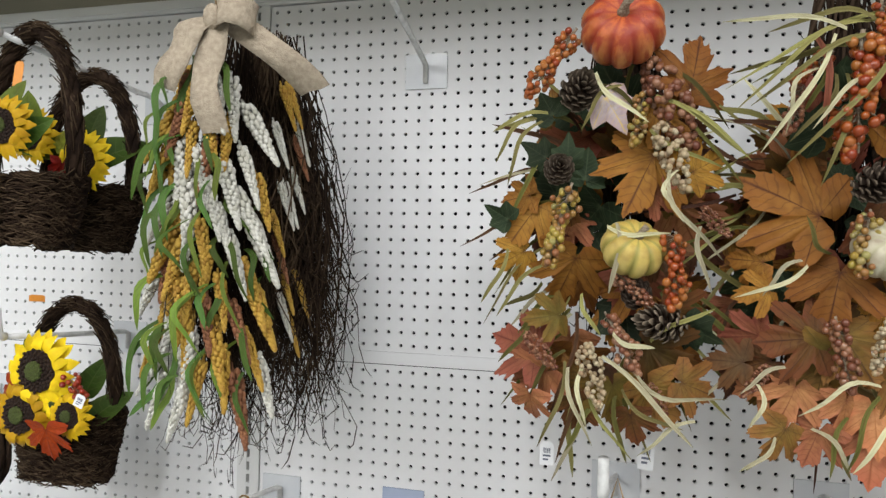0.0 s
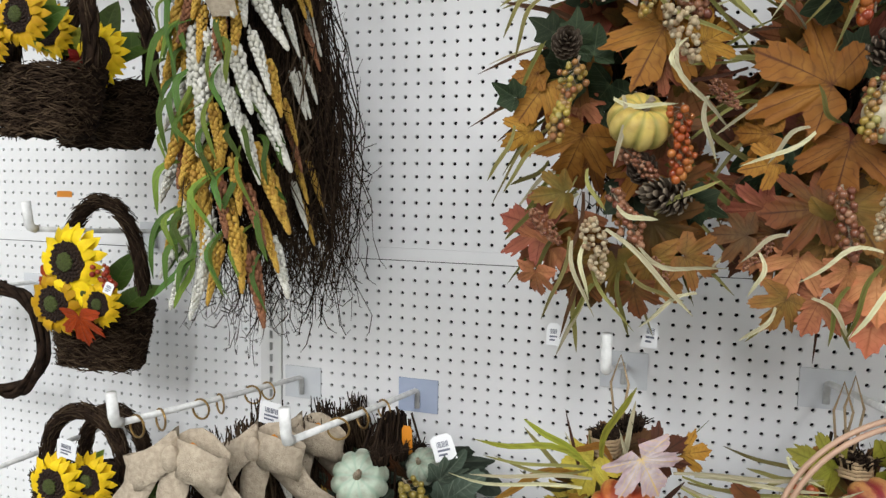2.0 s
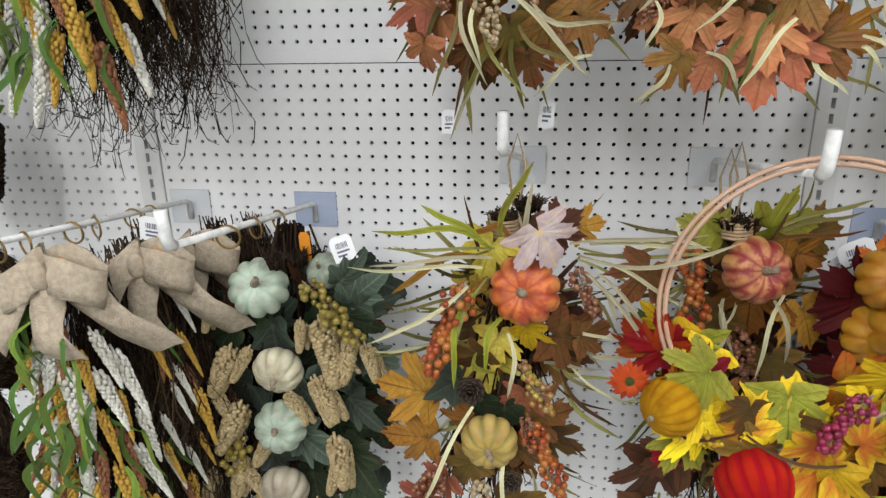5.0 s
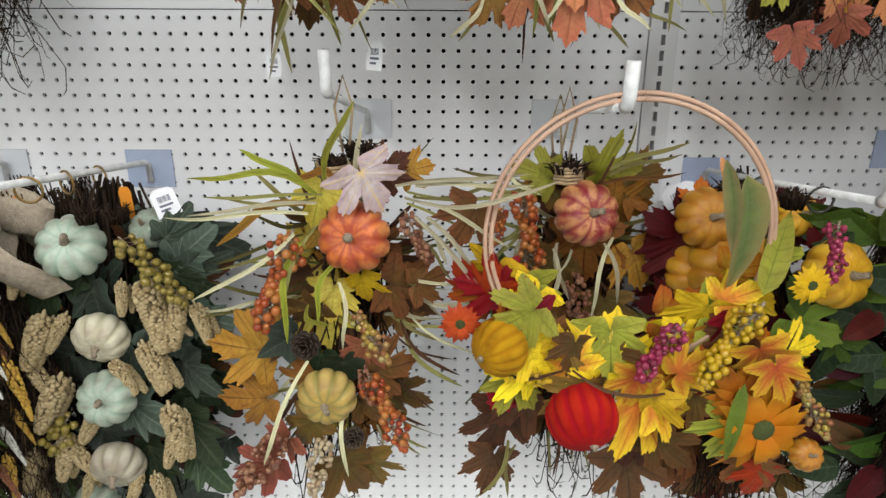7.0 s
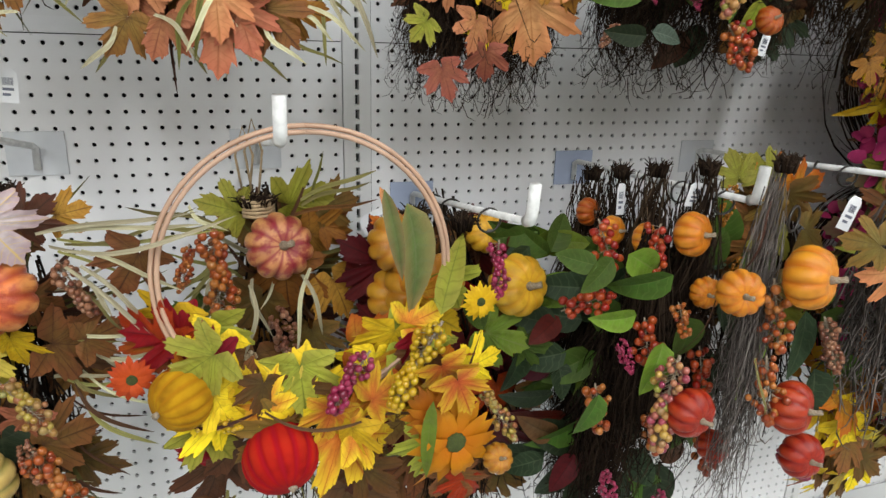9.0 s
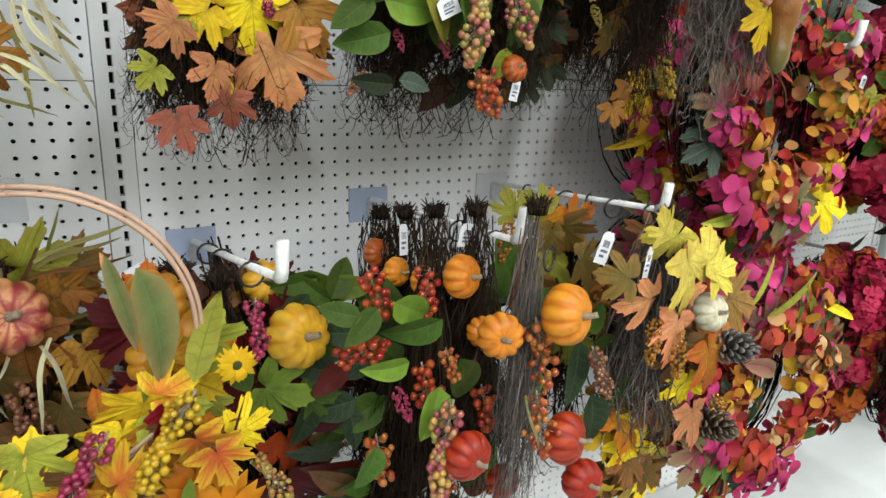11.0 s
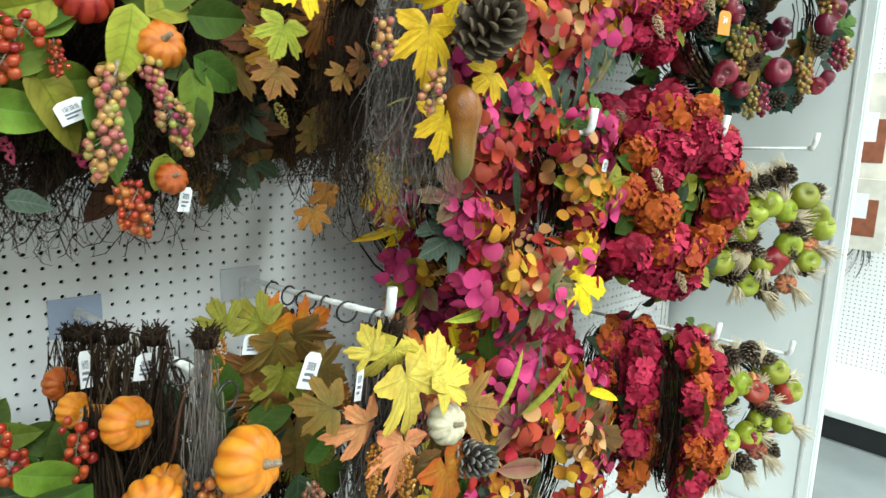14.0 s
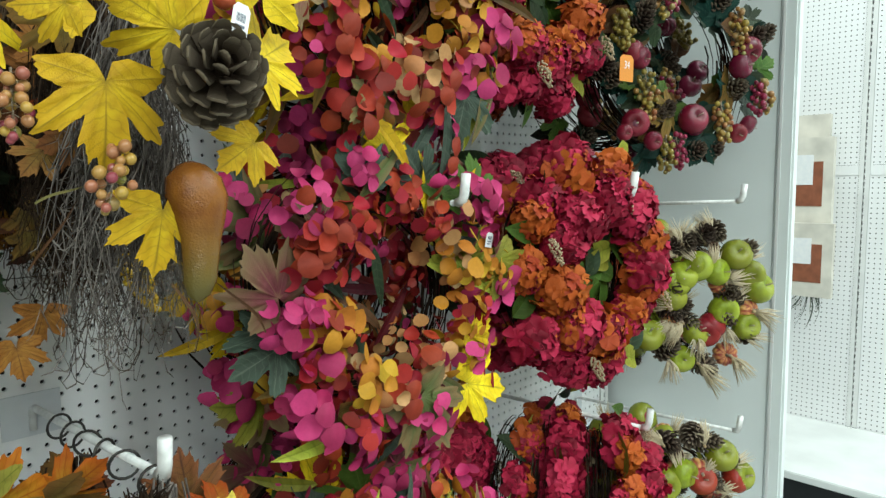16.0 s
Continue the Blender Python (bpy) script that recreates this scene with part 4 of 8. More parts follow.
for x in UPRIGHTS[:-1]:
    for me, z in ((up_mesh, ZS + INCH), (low_mesh, ZS - 48 * INCH)):
        ob = new("pegboard_panel", dressed(me, PEG))
        ob.parent = wall
        ob.location = (x + INCH, 0, z)
    lip = box("panel_lip", (x + INCH, -0.0025, ZS + 0.0015), (x + 47 * INCH, 0.006, ZS + INCH), PEG, 0.001, wall)
for x in UPRIGHTS:
    ob = new("upright", dressed(post_mesh, STEEL))
    ob.parent = wall
    ob.location = (x, -0.004, 0.13)
box("trim_top", (-2.43, -0.012, ZS + (ROWS_UP + 1) * INCH + 0.002), (X_END, 0.03, ZS + (ROWS_UP + 1) * INCH + 0.03), STEEL, 0.006)
box("header", (-2.43, -0.004, ZS + (ROWS_UP + 1) * INCH + 0.031), (X_END, 0.03, 2.6), BEIGE)
# Unseen shelf, added to shade the top rows of the wall.
box("shade_shelf", (-2.43, -0.46, 2.125), (X_END, -0.006, 2.15), BEIGE, 0.004)
box("base_deck", (-2.43, -0.5, 0.1), (X_END - 0.003, -0.006, 0.125), DECK, 0.004)
box("kick_plate", (-2.43, -0.48, 0.0), (X_END - 0.003, -0.46, 0.099), KICK)
box("end_panel", (X_END, -0.508, 0.0), (X_END + 0.025, 0.06, 2.3), END)
box("end_trim", (X_END - 0.006, -0.558, 0.0), (X_END + 0.035, -0.51, 2.3), END, 0.006)
box("end_trim_edge", (X_END - 0.009, -0.525, 0.0), (X_END - 0.0065, -0.518, 2.3), STEEL)

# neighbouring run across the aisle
east = box("wall_east", (X_EAST + 0.022, -2.9, 0.0), (X_EAST + 0.06, 1.8, 2.75), CAVITY_SHADE)
em_low, em_up = perforated("peg_east_low", 46, 54, sides=False, hole=0.0034), perforated("peg_east_up", 46, 46, sides=False, hole=0.0034)
EY = -0.355
for y in (EY + 1.2192 * 1, EY, EY - 1.2192):
    for me, z in ((em_low, 1.475 - 52 * INCH), (em_up, 1.477 + 2 * INCH)):
        ob = new("pegboard_panel", dressed(me, PEG))
        ob.parent = east
        ob.matrix_basis = pose(X_EAST, y - INCH, z, 0, 0, -90)
    ob = new("upright", dressed(post_mesh, STEEL))
    ob.parent = east
    ob.matrix_basis = pose(X_EAST - 0.004, y, 0.16, 0, 0, -90)
    ob.scale = (1, 1, 1.3)
    b = box("panel_lip", (X_EAST - 0.003, y - 47 * INCH, 1.4765), (X_EAST + 0.006, y - INCH, 1.476 + 2 * INCH), PEG, 0.0, east)
box("base_deck_east", (4.78, -2.9, 0.125), (X_EAST - 0.005, 1.8, 0.16), DECK, 0.004)
box("kick_plate_east", (4.82, -2.9, 0.0), (4.84, 1.8, 0.124), KICK)

# ceiling lights: long fluorescent battens
for lx in (-5.0, -3.2, -1.4, 0.4, 2.2, 4.2, 6.4):
    fx = thing("ceiling_light", "long white fluorescent batten fixed under the ceiling", "ceiling light", lx, -4.4, 4.1, "ceiling lights")
    # The batten at 4.2 gets unseen added length to brighten the neighbouring run.
    north = 1.6 if lx == 4.2 else -2.2
    s = Soup()
    s.box((lx - 0.09, -8.6, 4.12), (lx + 0.09, north, 4.199))
    part("housing", s.mesh("housing", False), STEEL, fx)
    lamp = bpy.data.lights.new("tube", "AREA")
    lamp.shape, lamp.size, lamp.size_y, lamp.energy, lamp.color = "RECTANGLE", 0.16, north + 8.4, LAMP * (north + 8.4) / 6.2, (0.975, 0.985, 1.0)
    ob = new("tube_light", lamp)
    ob.matrix_world = pose(lx, (north - 8.6) / 2, 4.115)


# ---- hooks ----
def hook(x, z, ytip, drift=0.0, plate=None, rise=0.05, x_tip=None, w=0.082, drop=0.0):
    th = thing("display_hook", "white metal peg hook fixed to the pegboard", "hook", x, 0, z, "pegboard hooks")
    s = Soup()
    s.box((x - w / 2, -0.0035, z - 0.045), (x + w / 2, -0.001, z + 0.022))
    part("plate", s.mesh("plate", False), plate or PLATE, th)
    xe = x + drift
    s = Soup()
    s.tube([(x, -0.008, z - 0.035), (x, -0.008, z - 0.002), (x, -0.02, z + 0.003), (xe * 0.5 + x * 0.5, ytip * 0.5, z + drop * 0.5), (xe, ytip + 0.012, z + drop)], 0.0052, 8)
    part("rod", s.mesh("rod"), HOOKW, th)
    s = Soup()
    s.tube([(xe, ytip + 0.014, z + drop), (xe, ytip + 0.004, z + 0.003 + drop), (xe, ytip, z + 0.014 + drop), (xe, ytip - 0.004, z + rise + drop)], 0.0078, 10)
    part("tip", s.mesh("tip"), HOOKW, th)
    return th


def ring(th, x, y, z, r, mat):
    def torus():
        s = Soup()
        s.tube([(math.sin(a * math.pi / 8), 0, math.cos(a * math.pi / 8)) for a in range(17)], 0.11, 6)
        return s.mesh("ring")
    return part("hanging_ring", shape("torus", torus), mat, th, pose(x, y, z - r, 0, 0, R.uniform(-35, 35)) @ Matrix.Scale(r, 4))


def twine_loop(th, x, y, z, h):
    s = Soup()
    s.tube([(x - 0.004, y, z), (x - 0.012, y - 0.005, z + h * 0.6), (x, y, z + h), (x + 0.012, y - 0.004, z + h * 0.6), (x + 0.004, y, z)], 0.0018, 5)
    return part("twine_loop", s.mesh("twine"), TWINE, th)


def wrap(th, x, y, z, r, h):
    s = Soup()
    n = 40
    s.tube([(x + r * math.cos(k * 0.9), y + r * math.sin(k * 0.9), z + h * k / n) for k in range(n)], 0.003, 4)
    return part("twine_wrap", s.mesh("wrap"), TWINE, th)


def stub(th, x, y, z, r, h, seed=1, mat=None):
    """Cut end of a twig bundle."""
    rr = random.Random(seed)
    s = Soup()
    for k in range(110):
        a, q = rr.uniform(0, 6.28), r * math.sqrt(rr.random())
        hh = h * rr.uniform(0.3, 0.62)
        s.tube([(x + q * 0.8 * math.cos(a), y + q * 0.8 * math.sin(a), z), (x + q * 1.05 * math.cos(a), y + q * 1.05 * math.sin(a), z + hh * 0.6), (x + q * 1.25 * math.cos(a) + rr.uniform(-0.009, 0.009), y + q * 1.25 * math.sin(a) + rr.uniform(-0.008, 0.008), z + hh * rr.uniform(0.6, 1))], [0.0016, 0.0014, 0.0007], 3)
    return part_stuff("twig_stub", s.mesh("stub"), mat or TWIG, th)


def ribbon(pts, width, across, thick=0.0015):
    """A band of cloth along a line of points; across is its width direction."""
    s = Soup()
    a = Vector(across).normalized() * width / 2
    v, n = [], len(pts)
    for i, p in enumerate(pts):
        p = Vector(p)
        wob = Vector((0, 0.003 * math.sin(i * 1.7), 0))
        v += [p - a + wob, p - a * 0.3 - wob, p + a * 0.3 + wob, p + a - wob]
    back = [q + Vector((0, thick, 0)) for q in v]
    f = []
    for i in range(n - 1):
        for j in range(3):
            q = i * 4 + j
            f.append((q, q + 4, q + 5, q + 1))
            f.append((q + 4 * n, q + 4 * n + 1, q + 4 * n + 5, q + 4 * n + 4))
    m = 4 * n
    for i in range(n - 1):
        f.append((i * 4, i * 4 + m, i * 4 + 4 + m, i * 4 + 4))
        f.append((i * 4 + 3, i * 4 + 7, i * 4 + 7 + m, i * 4 + 3 + m))
    s.add(v + back, f)
    return s.mesh("ribbon")


def burlap_bow(th, x, y, z, k=1.0, draped=False):
    """Loops, tails and a knot of burlap ribbon."""
    loops = ((-1, 1.0, 0.6), (1, 0.9, 0.35)) if not draped else ((1, 0.72, 0.15),)
    for sx, big, sag in loops:
        pts = []
        for i in range(13):
            a = 2 * math.pi * i / 12
            w = 0.05 * (1 - math.cos(a)) * big
            pts.append((x + sx * k * w, y - k * 0.026 * math.sin(a) - 0.01, z + k * (0.012 - sag * w - 0.006 * math.sin(a * 2 + sx))))
        part("bow_loop", ribbon(pts, 0.058 * k, (0.3 * sx * sag, 0.15, 1)), BURLAP, th)
    tails = ((-1, 0.12, 0.1), (1, 0.135, 0.02), (1, 0.15, 0.13)) if not draped else ((-1, 0.12, 0.085), (1, 0.2, 0.006), (1, 0.11, 0.15))
    for n, (sx, ln, fl) in enumerate(tails):
        pts = []
        for i in range(9):
            u = i / 8
            pts.append((x + sx * k * (fl * u ** 0.8 + 0.006 * math.sin(u * 7 + n)), y - k * (0.014 + 0.03 * math.sin(u * 2.6) + 0.006 * math.sin(u * 9 + n)) + (0.07 * u if n == 2 else 0), z - k * ln * (u ** 1.4 if n != 1 else u)))
        part("bow_tail", ribbon(pts, (0.058 if n != 1 else 0.05) * k, (1, 0.15 * sx, 0.35 * sx if n != 1 else 0.03)), BURLAP, th)
    s = Soup()
    s.ball((x, y - 0.028 * k, z), 0.018 * k, (0.9, 0.7, 1.3), 8, 10)
    part("bow_knot", s.mesh("knot"), BURLAP, th)


def wheat_swag(th, x, y, z, w, h, seed, ears=46, yaw=0.0):
    """A teardrop of brushwood, its front covered with grain ears and grass; (x, z) is the tie at the top, y the front."""
    rr = random.Random(seed)
    brush(th, x + 0.02, y + 0.15, z + 0.01, x + 0.03, y + 0.15, z - h * 1.0, 0.72 * w / 0.3, None, 31, 620, 0.85, 0.24, 0.13, 0.0028)
    brush(th, x + 0.02, y + 0.09, z, x + w * 0.14, y + 0.1, z - h * 0.98, 0.72 * w / 0.3, BASKET, 32, 620, 0.85, 0.24, 0.15, 0.0026)
    brush(th, x, y + 0.03, z, x, y + 0.04, z - h * 1.03, 0.75 * w / 0.3, None, 33, 420, 0.6, 0.24, 0.13, 0.0028)
    tints = ("white", "amber", "white", "amber", "rust")
    for i in range(ears):
        u = (i * 0.618) % 1.0
        row = 0.1 + 0.76 * (i / ears)
        half = w * 0.36 * math.sin(min(1.0, 0.25 + row * 1.25) * math.pi * 0.55)
        px, pz = x + (u * 2 - 1) * half, z - h * row
        ln = h * rr.uniform(0.13, 0.185)
        lean = (u * 2 - 1) * 0.5 + rr.uniform(-0.3, 0.3)
        bulge = 0.05 * (1 - (u * 2 - 1) ** 2)
        ear(th, tints[int(rr.random() * 5)], px, y - bulge, pz, px + lean * ln, y - bulge - 0.012, pz - ln, rr.uniform(0.78, 1.0))
    for i in range(int(ears * 1.0)):
        u, row = rr.random(), rr.uniform(0.03, 0.86)
        half = w * 0.38 * math.sin(min(1.0, 0.25 + row * 1.2) * math.pi * 0.56)
        px, pz = x + (u * 2 - 1) * half, z - h * row
        ln = h * rr.uniform(0.09, 0.17)
        lean = (u * 2 - 1) * 0.45 + rr.uniform(-0.3, 0.3)
        out = 0.05 * (1 - (u * 2 - 1) ** 2) + rr.uniform(-0.005, 0.025)
        blade(th, rr.choice(("grass", "grass", "bright", "green")), px, y - out, pz, px + lean * ln, y - out - 0.02, pz - ln, rr.uniform(0.012, 0.02))
    for i in range(14):
        row, side = rr.uniform(0.1, 0.8), rr.uniform(0.3, 1.0)
        px, pz = x + w * (0.26 + 0.1 * side), z - h * row
        ln = h * 0.12
        ear(th, tints[i % 5], px, y + 0.02 + 0.1 * side, pz, px + 0.03, y + 0.015 + 0.1 * side, pz - ln, 0.7)


def woven_basket(th, x, y, z, w, h, tall, deep=0.07):
    """Wall basket of twisted vine: (x, z) is the middle of the rim."""
    rr = random.Random(int(abs(x) * 1000) + 3)
    s = Soup()
    rows = 17
    for i in range(rows):
        u = i / (rows - 1)
        ww, dd = w * (0.5 - 0.09 * u), deep * (1 - 0.25 * u)
        pts = []
        for k in range(25):
            a = math.pi * 2 * k / 24
            rad = 1 + 0.02 * math.sin(k * 2.1 + i * 1.7) + rr.uniform(-0.012, 0.012)
            pts.append((x + ww * rad * math.copysign(abs(math.sin(a)) ** 0.7, math.sin(a)), y + dd * 0.6 - dd * 0.62 * rad * math.copysign(abs(math.cos(a)) ** 0.7, math.cos(a)), z - h * u + 0.003 * math.sin(k * 2.3 + i)))
        s = Soup()
        s.tube(pts, h / rows * 0.7, 5)
        part("vine_strand", s.mesh("weave"), VINE, th)
    s = Soup()
    for i in range(1100):
        a, u = rr.uniform(-1.75, 1.75), rr.uniform(-0.03, 1.03)
        ww, dd = w * (0.5 - 0.09 * u), deep * (1 - 0.25 * u)
        sn, cn = math.copysign(abs(math.sin(a)) ** 0.7, math.sin(a)), math.copysign(abs(math.cos(a)) ** 0.7, math.cos(a))
        p = Vector((x + ww * 1.04 * sn, y + dd * 0.6 - dd * 0.7 * cn - 0.004, z - h * u))
        d = Vector((rr.choice((-1, 1)) * rr.uniform(0.4, 1) * (0.3 + 0.7 * abs(math.cos(a))), rr.uniform(-0.12, 0.06), rr.uniform(-0.35, 0.35))) * 0.05
        s.tube([p - d * 0.5, p + Vector((0, -0.004, rr.uniform(-0.003, 0.003))), p + d * 0.5], [0.0009, 0.0013, 0.0006], 3)
    part_stuff("brushwood", s.mesh("loose"), BASKET, th)
    for off in range(4):
        s = Soup()
        pts = []
        for k in range(49):
            a = math.pi * k / 48
            ph = k * 0.62 + off * 1.571
            tw = 0.0075 * math.sin(ph) + rr.uniform(-0.001, 0.001)
            pts.append((x - (w * 0.47 + tw) * math.cos(a), y + deep * 0.5 + 0.0075 * math.cos(ph), z + tall * math.sin(a) ** 0.8 + tw * math.sin(a)))
        s.tube(pts, 0.0062 + 0.0012 * (off % 2), 5)
        part("handle_strand", s.mesh("handle"), VINE, th)
    s = Soup()
    for i in range(420):
        a, t = rr.uniform(0, math.pi), rr.uniform(0, 6.28)
        p = Vector((x - (w * 0.47 + 0.014 * math.sin(t)) * math.cos(a), y + deep * 0.5 + 0.014 * math.cos(t), z + tall * math.sin(a) ** 0.8 + 0.014 * math.sin(t) * math.sin(a)))
        d = Vector((math.sin(a), rr.uniform(-0.3, 0.3), math.cos(a) + rr.uniform(-0.25, 0.25))) * rr.uniform(0.01, 0.02)
        s.tube([p - d, p + Vector((rr.uniform(-0.002, 0.002), 0, 0.001)), p + d], [0.0008, 0.0012, 0.0006], 3)
    part_stuff("handle_twigs", s.mesh("loose"), BASKET, th)


def vine_ring(th, x, y, z, r, n=7, thick=0.006):
    for i in range(n):
        s = Soup()
        rr = random.Random(i + 5)
        o, oy, p = rr.uniform(-0.012, 0.012), rr.uniform(-0.012, 0.012), rr.uniform(0, 6)
        s.tube([(x + (r + o + 0.008 * math.sin(a * 0.7 + p)) * math.sin(a * math.pi / 16), y + oy + 0.008 * math.cos(a * 0.9 + p), z + (r + o + 0.008 * math.sin(a * 0.7 + p)) * math.cos(a * math.pi / 16)) for a in range(33)], thick * rr.uniform(0.7, 1.2), 5)
        part("vine", s.mesh("vine"), VINE, th)


def around(cx, cz, r, a):
    return cx + r * math.sin(radians(a)), cz + r * math.cos(radians(a))

# ---- hooks on the wall ----
hook(0.357, 1.905, -0.46, plate=PLATE, rise=0.045, drop=0.1)
hook(0.075, 1.075, -0.46, -0.055, drop=0.045)
hook(0.33, 1.075, -0.46, -0.03, PLATEB, drop=0.055)
hook(0.72, 1.165, -0.3, -0.02, rise=0.055, drop=0.06)
hook(1.045, 1.165, -0.433, 0.005, rise=0.05, drop=0.06)
hook(1.32, 1.065, -0.46, 0.02, PLATEB, rise=0.05, drop=0.06)
hook(1.655, 1.115, -0.459, 0.027, PLATEB, rise=0.05, drop=0.02)
hook(1.95, 1.13, -0.468, 0.011, rise=0.045, drop=0.03)
hook(2.43, 1.40, -0.459, 0.014, rise=0.045, drop=0.035)
hook(2.865, 1.402, -0.52, 0.0, rise=0.045, drop=0.035)
hook(-0.29, 1.365, -0.3, -0.02, drop=0.02)
hook(3.445, 1.388, -0.52, rise=0.045, drop=0.02)
hook(3.473, 0.765, -0.52, rise=0.045, drop=0.02)
hook(2.99, 0.906, -0.5, rise=0.045, drop=0.02)
hook(-0.226, 1.854, -0.4, drop=0.02)
hook(-0.382, 0.927, -0.44, drop=0.02)
hook(-0.63, 1.232, -0.3, drop=0.01)

# ---- sunflower baskets ----

th = thing("hanging_basket", "dark woven vine wall basket filled with yellow sunflowers", "basket", -0.281, -0.2, 1.232, "sunflower baskets")
woven_basket(th, -0.281, -0.2, 1.232, 0.203, 0.12, 0.203, 0.075)
sunflower(th, -0.265, -0.25, 1.325, 0.135)
sunflower(th, -0.302, -0.25, 1.245, 0.119)
sunflower(th, -0.202, -0.25, 1.25, 0.084)
leaf(th, "maple", "red", -0.234, -0.26, 1.196, 0.093, 180)
leaf(th, "maple", "red", -0.353, -0.23, 1.28, 0.072, 250)
leaf(th, "oval", "green", -0.182, -0.2, 1.256, 0.087, 40)
leaf(th, "oval", "bright", -0.336, -0.2, 1.349, 0.074, 330)
leaf(th, "oval", "green", -0.226, -0.18, 1.3, 0.084, 20)
bunch(th, "red", -0.21, -0.25, 1.318, -0.167, 1.282, 2)
daisy(th, "petal", -0.238, -0.25, 1.267, 0.069)
tag_card(th, -0.147, -0.29, 1.287, 0.019, 0.021, 20)
tag_card(th, -0.312, -0.22, 1.448, 0.036, 0.012, 0, 0, ORANGE_CARD)

th = thing("hanging_basket", "dark woven vine wall basket filled with yellow sunflowers", "basket", -0.219, -0.24, 1.65, "sunflower baskets")
woven_basket(th, -0.219, -0.24, 1.65, 0.2, 0.11, 0.205, 0.075)
sunflower(th, -0.159, -0.28, 1.689, 0.1)
sunflower(th, -0.288, -0.26, 1.739, 0.095)
leaf(th, "maple", "red", -0.195, -0.29, 1.664, 0.057, 200)
leaf(th, "oval", "green", -0.144, -0.24, 1.714, 0.108, 55)
leaf(th, "oval", "bright", -0.279, -0.25, 1.73, 0.111, 100)
leaf(th, "oval", "green", -0.205, -0.22, 1.754, 0.091, 10)
leaf(th, "oval", "lime", -0.227, -0.26, 1.737, 0.069, 30)
daisy(th, "petal", -0.282, -0.26, 1.748, 0.06)

th = thing("hanging_basket", "dark woven vine wall basket filled with yellow sunflowers", "basket", -0.202, -0.38, 1.653, "sunflower baskets")
woven_basket(th, -0.202, -0.38, 1.653, 0.176, 0.106, 0.237, 0.075)
sunflower(th, -0.182, -0.41, 1.721, 0.094)
leaf(th, "oval", "bright", -0.207, -0.38, 1.767, 0.079, 20)
leaf(th, "oval", "green", -0.161, -0.38, 1.718, 0.083, 60)
sunflower(th, -0.257, -0.41, 1.693, 0.095)
leaf(th, "oval", "bright", -0.173, -0.37, 1.751, 0.062, 350)
tag_card(th, -0.217, -0.36, 1.813, 0.018, 0.05, 0, 0, ORANGE_CARD)

th = thing("hanging_basket", "dark woven vine wall basket filled with yellow sunflowers", "basket", -0.256, -0.28, 0.915, "sunflower baskets")
woven_basket(th, -0.256, -0.28, 0.915, 0.196, 0.114, 0.124, 0.075)
sunflower(th, -0.243, -0.32, 0.933, 0.109)
sunflower(th, -0.184, -0.3, 0.942, 0.095)
leaf(th, "oval", "lime", -0.281, -0.33, 0.759, 0.092, 200)
bunch(th, "red", -0.222, -0.33, 0.882, -0.201, 0.858, 2)
daisy(th, "petal", -0.192, -0.33, 0.837, 0.079)
sunflower(th, -0.291, -0.32, 0.807, 0.102)
leaf(th, "maple", "red", -0.174, -0.33, 0.888, 0.049, 160)
tag_card(th, -0.208, -0.33, 1.005, 0.041, 0.035, 8)

th = thing("hanging_basket", "dark woven vine wall basket filled with yellow sunflowers", "basket", -0.301, -0.16, 0.86, "sunflower baskets")
woven_basket(th, -0.301, -0.16, 0.86, 0.172, 0.126, 0.138, 0.075)
sunflower(th, -0.324, -0.18, 0.853, 0.102)
leaf(th, "oval", "bright", -0.29, -0.18, 0.905, 0.067, 30)

for bx, by, bz in ((-0.29, -0.3, 0.66), (-0.13, -0.13, 0.72)):
    th = thing("hanging_basket", "dark woven vine wall basket hanging low with sunflowers and orange leaves", "basket", bx, by, bz, "sunflower baskets")
    woven_basket(th, bx, by, bz, 0.21, 0.13, 0.17, 0.08)
    sunflower(th, bx + 0.04, by - 0.05, bz + 0.04, 0.1)
    sunflower(th, bx - 0.05, by - 0.04, bz + 0.06, 0.1)
    leaf(th, "maple", "orange", bx + 0.07, by - 0.05, bz - 0.01, 0.08, 150)
    leaf(th, "maple", "red", bx - 0.01, by - 0.05, bz, 0.07, 200)
    leaf(th, "oval", "green", bx + 0.09, by - 0.02, bz + 0.05, 0.08, 60)
    leaf(th, "oval", "lime", bx - 0.08, by - 0.02, bz + 0.05, 0.08, 300)

th = thing("grapevine_wreath", "bare twisted grapevine wreath hanging on the pegboard", "wreath", -0.63, -0.1, 1.115)
vine_ring(th, -0.63, -0.1, 1.115, 0.12, 8)

# ---- grain swags with burlap bows ----

th = thing("grain_swag", "brushwood swag with white, amber and rust grain and burlap bow", "swag", 0.121, -0.33, 1.896, "grain swags")
wheat_swag(th, 0.128, -0.33, 1.878, 0.205, 0.61, 5, 60)
burlap_bow(th, 0.154, -0.37, 1.871, 0.82, True)
twine_loop(th, 0.139, -0.35, 1.896, 0.06)

th = thing("grain_swag", "brushwood swag with grain ears and tan burlap bow", "swag", 0.137, -0.42, 1.096, "grain swags")
wheat_swag(th, 0.127, -0.42, 1.076, 0.21, 0.52, 8, 56)
burlap_bow(th, 0.137, -0.46, 1.096, 0.85)
ring(th, 0.025, -0.42, 1.123, 0.017, BRASS)
ring(th, 0.03, -0.375, 1.119, 0.017, BRASS)
tag_card(th, 0.177, -0.482, 1.101, 0.02, 0.045, -25, 0, ORANGE_CARD)

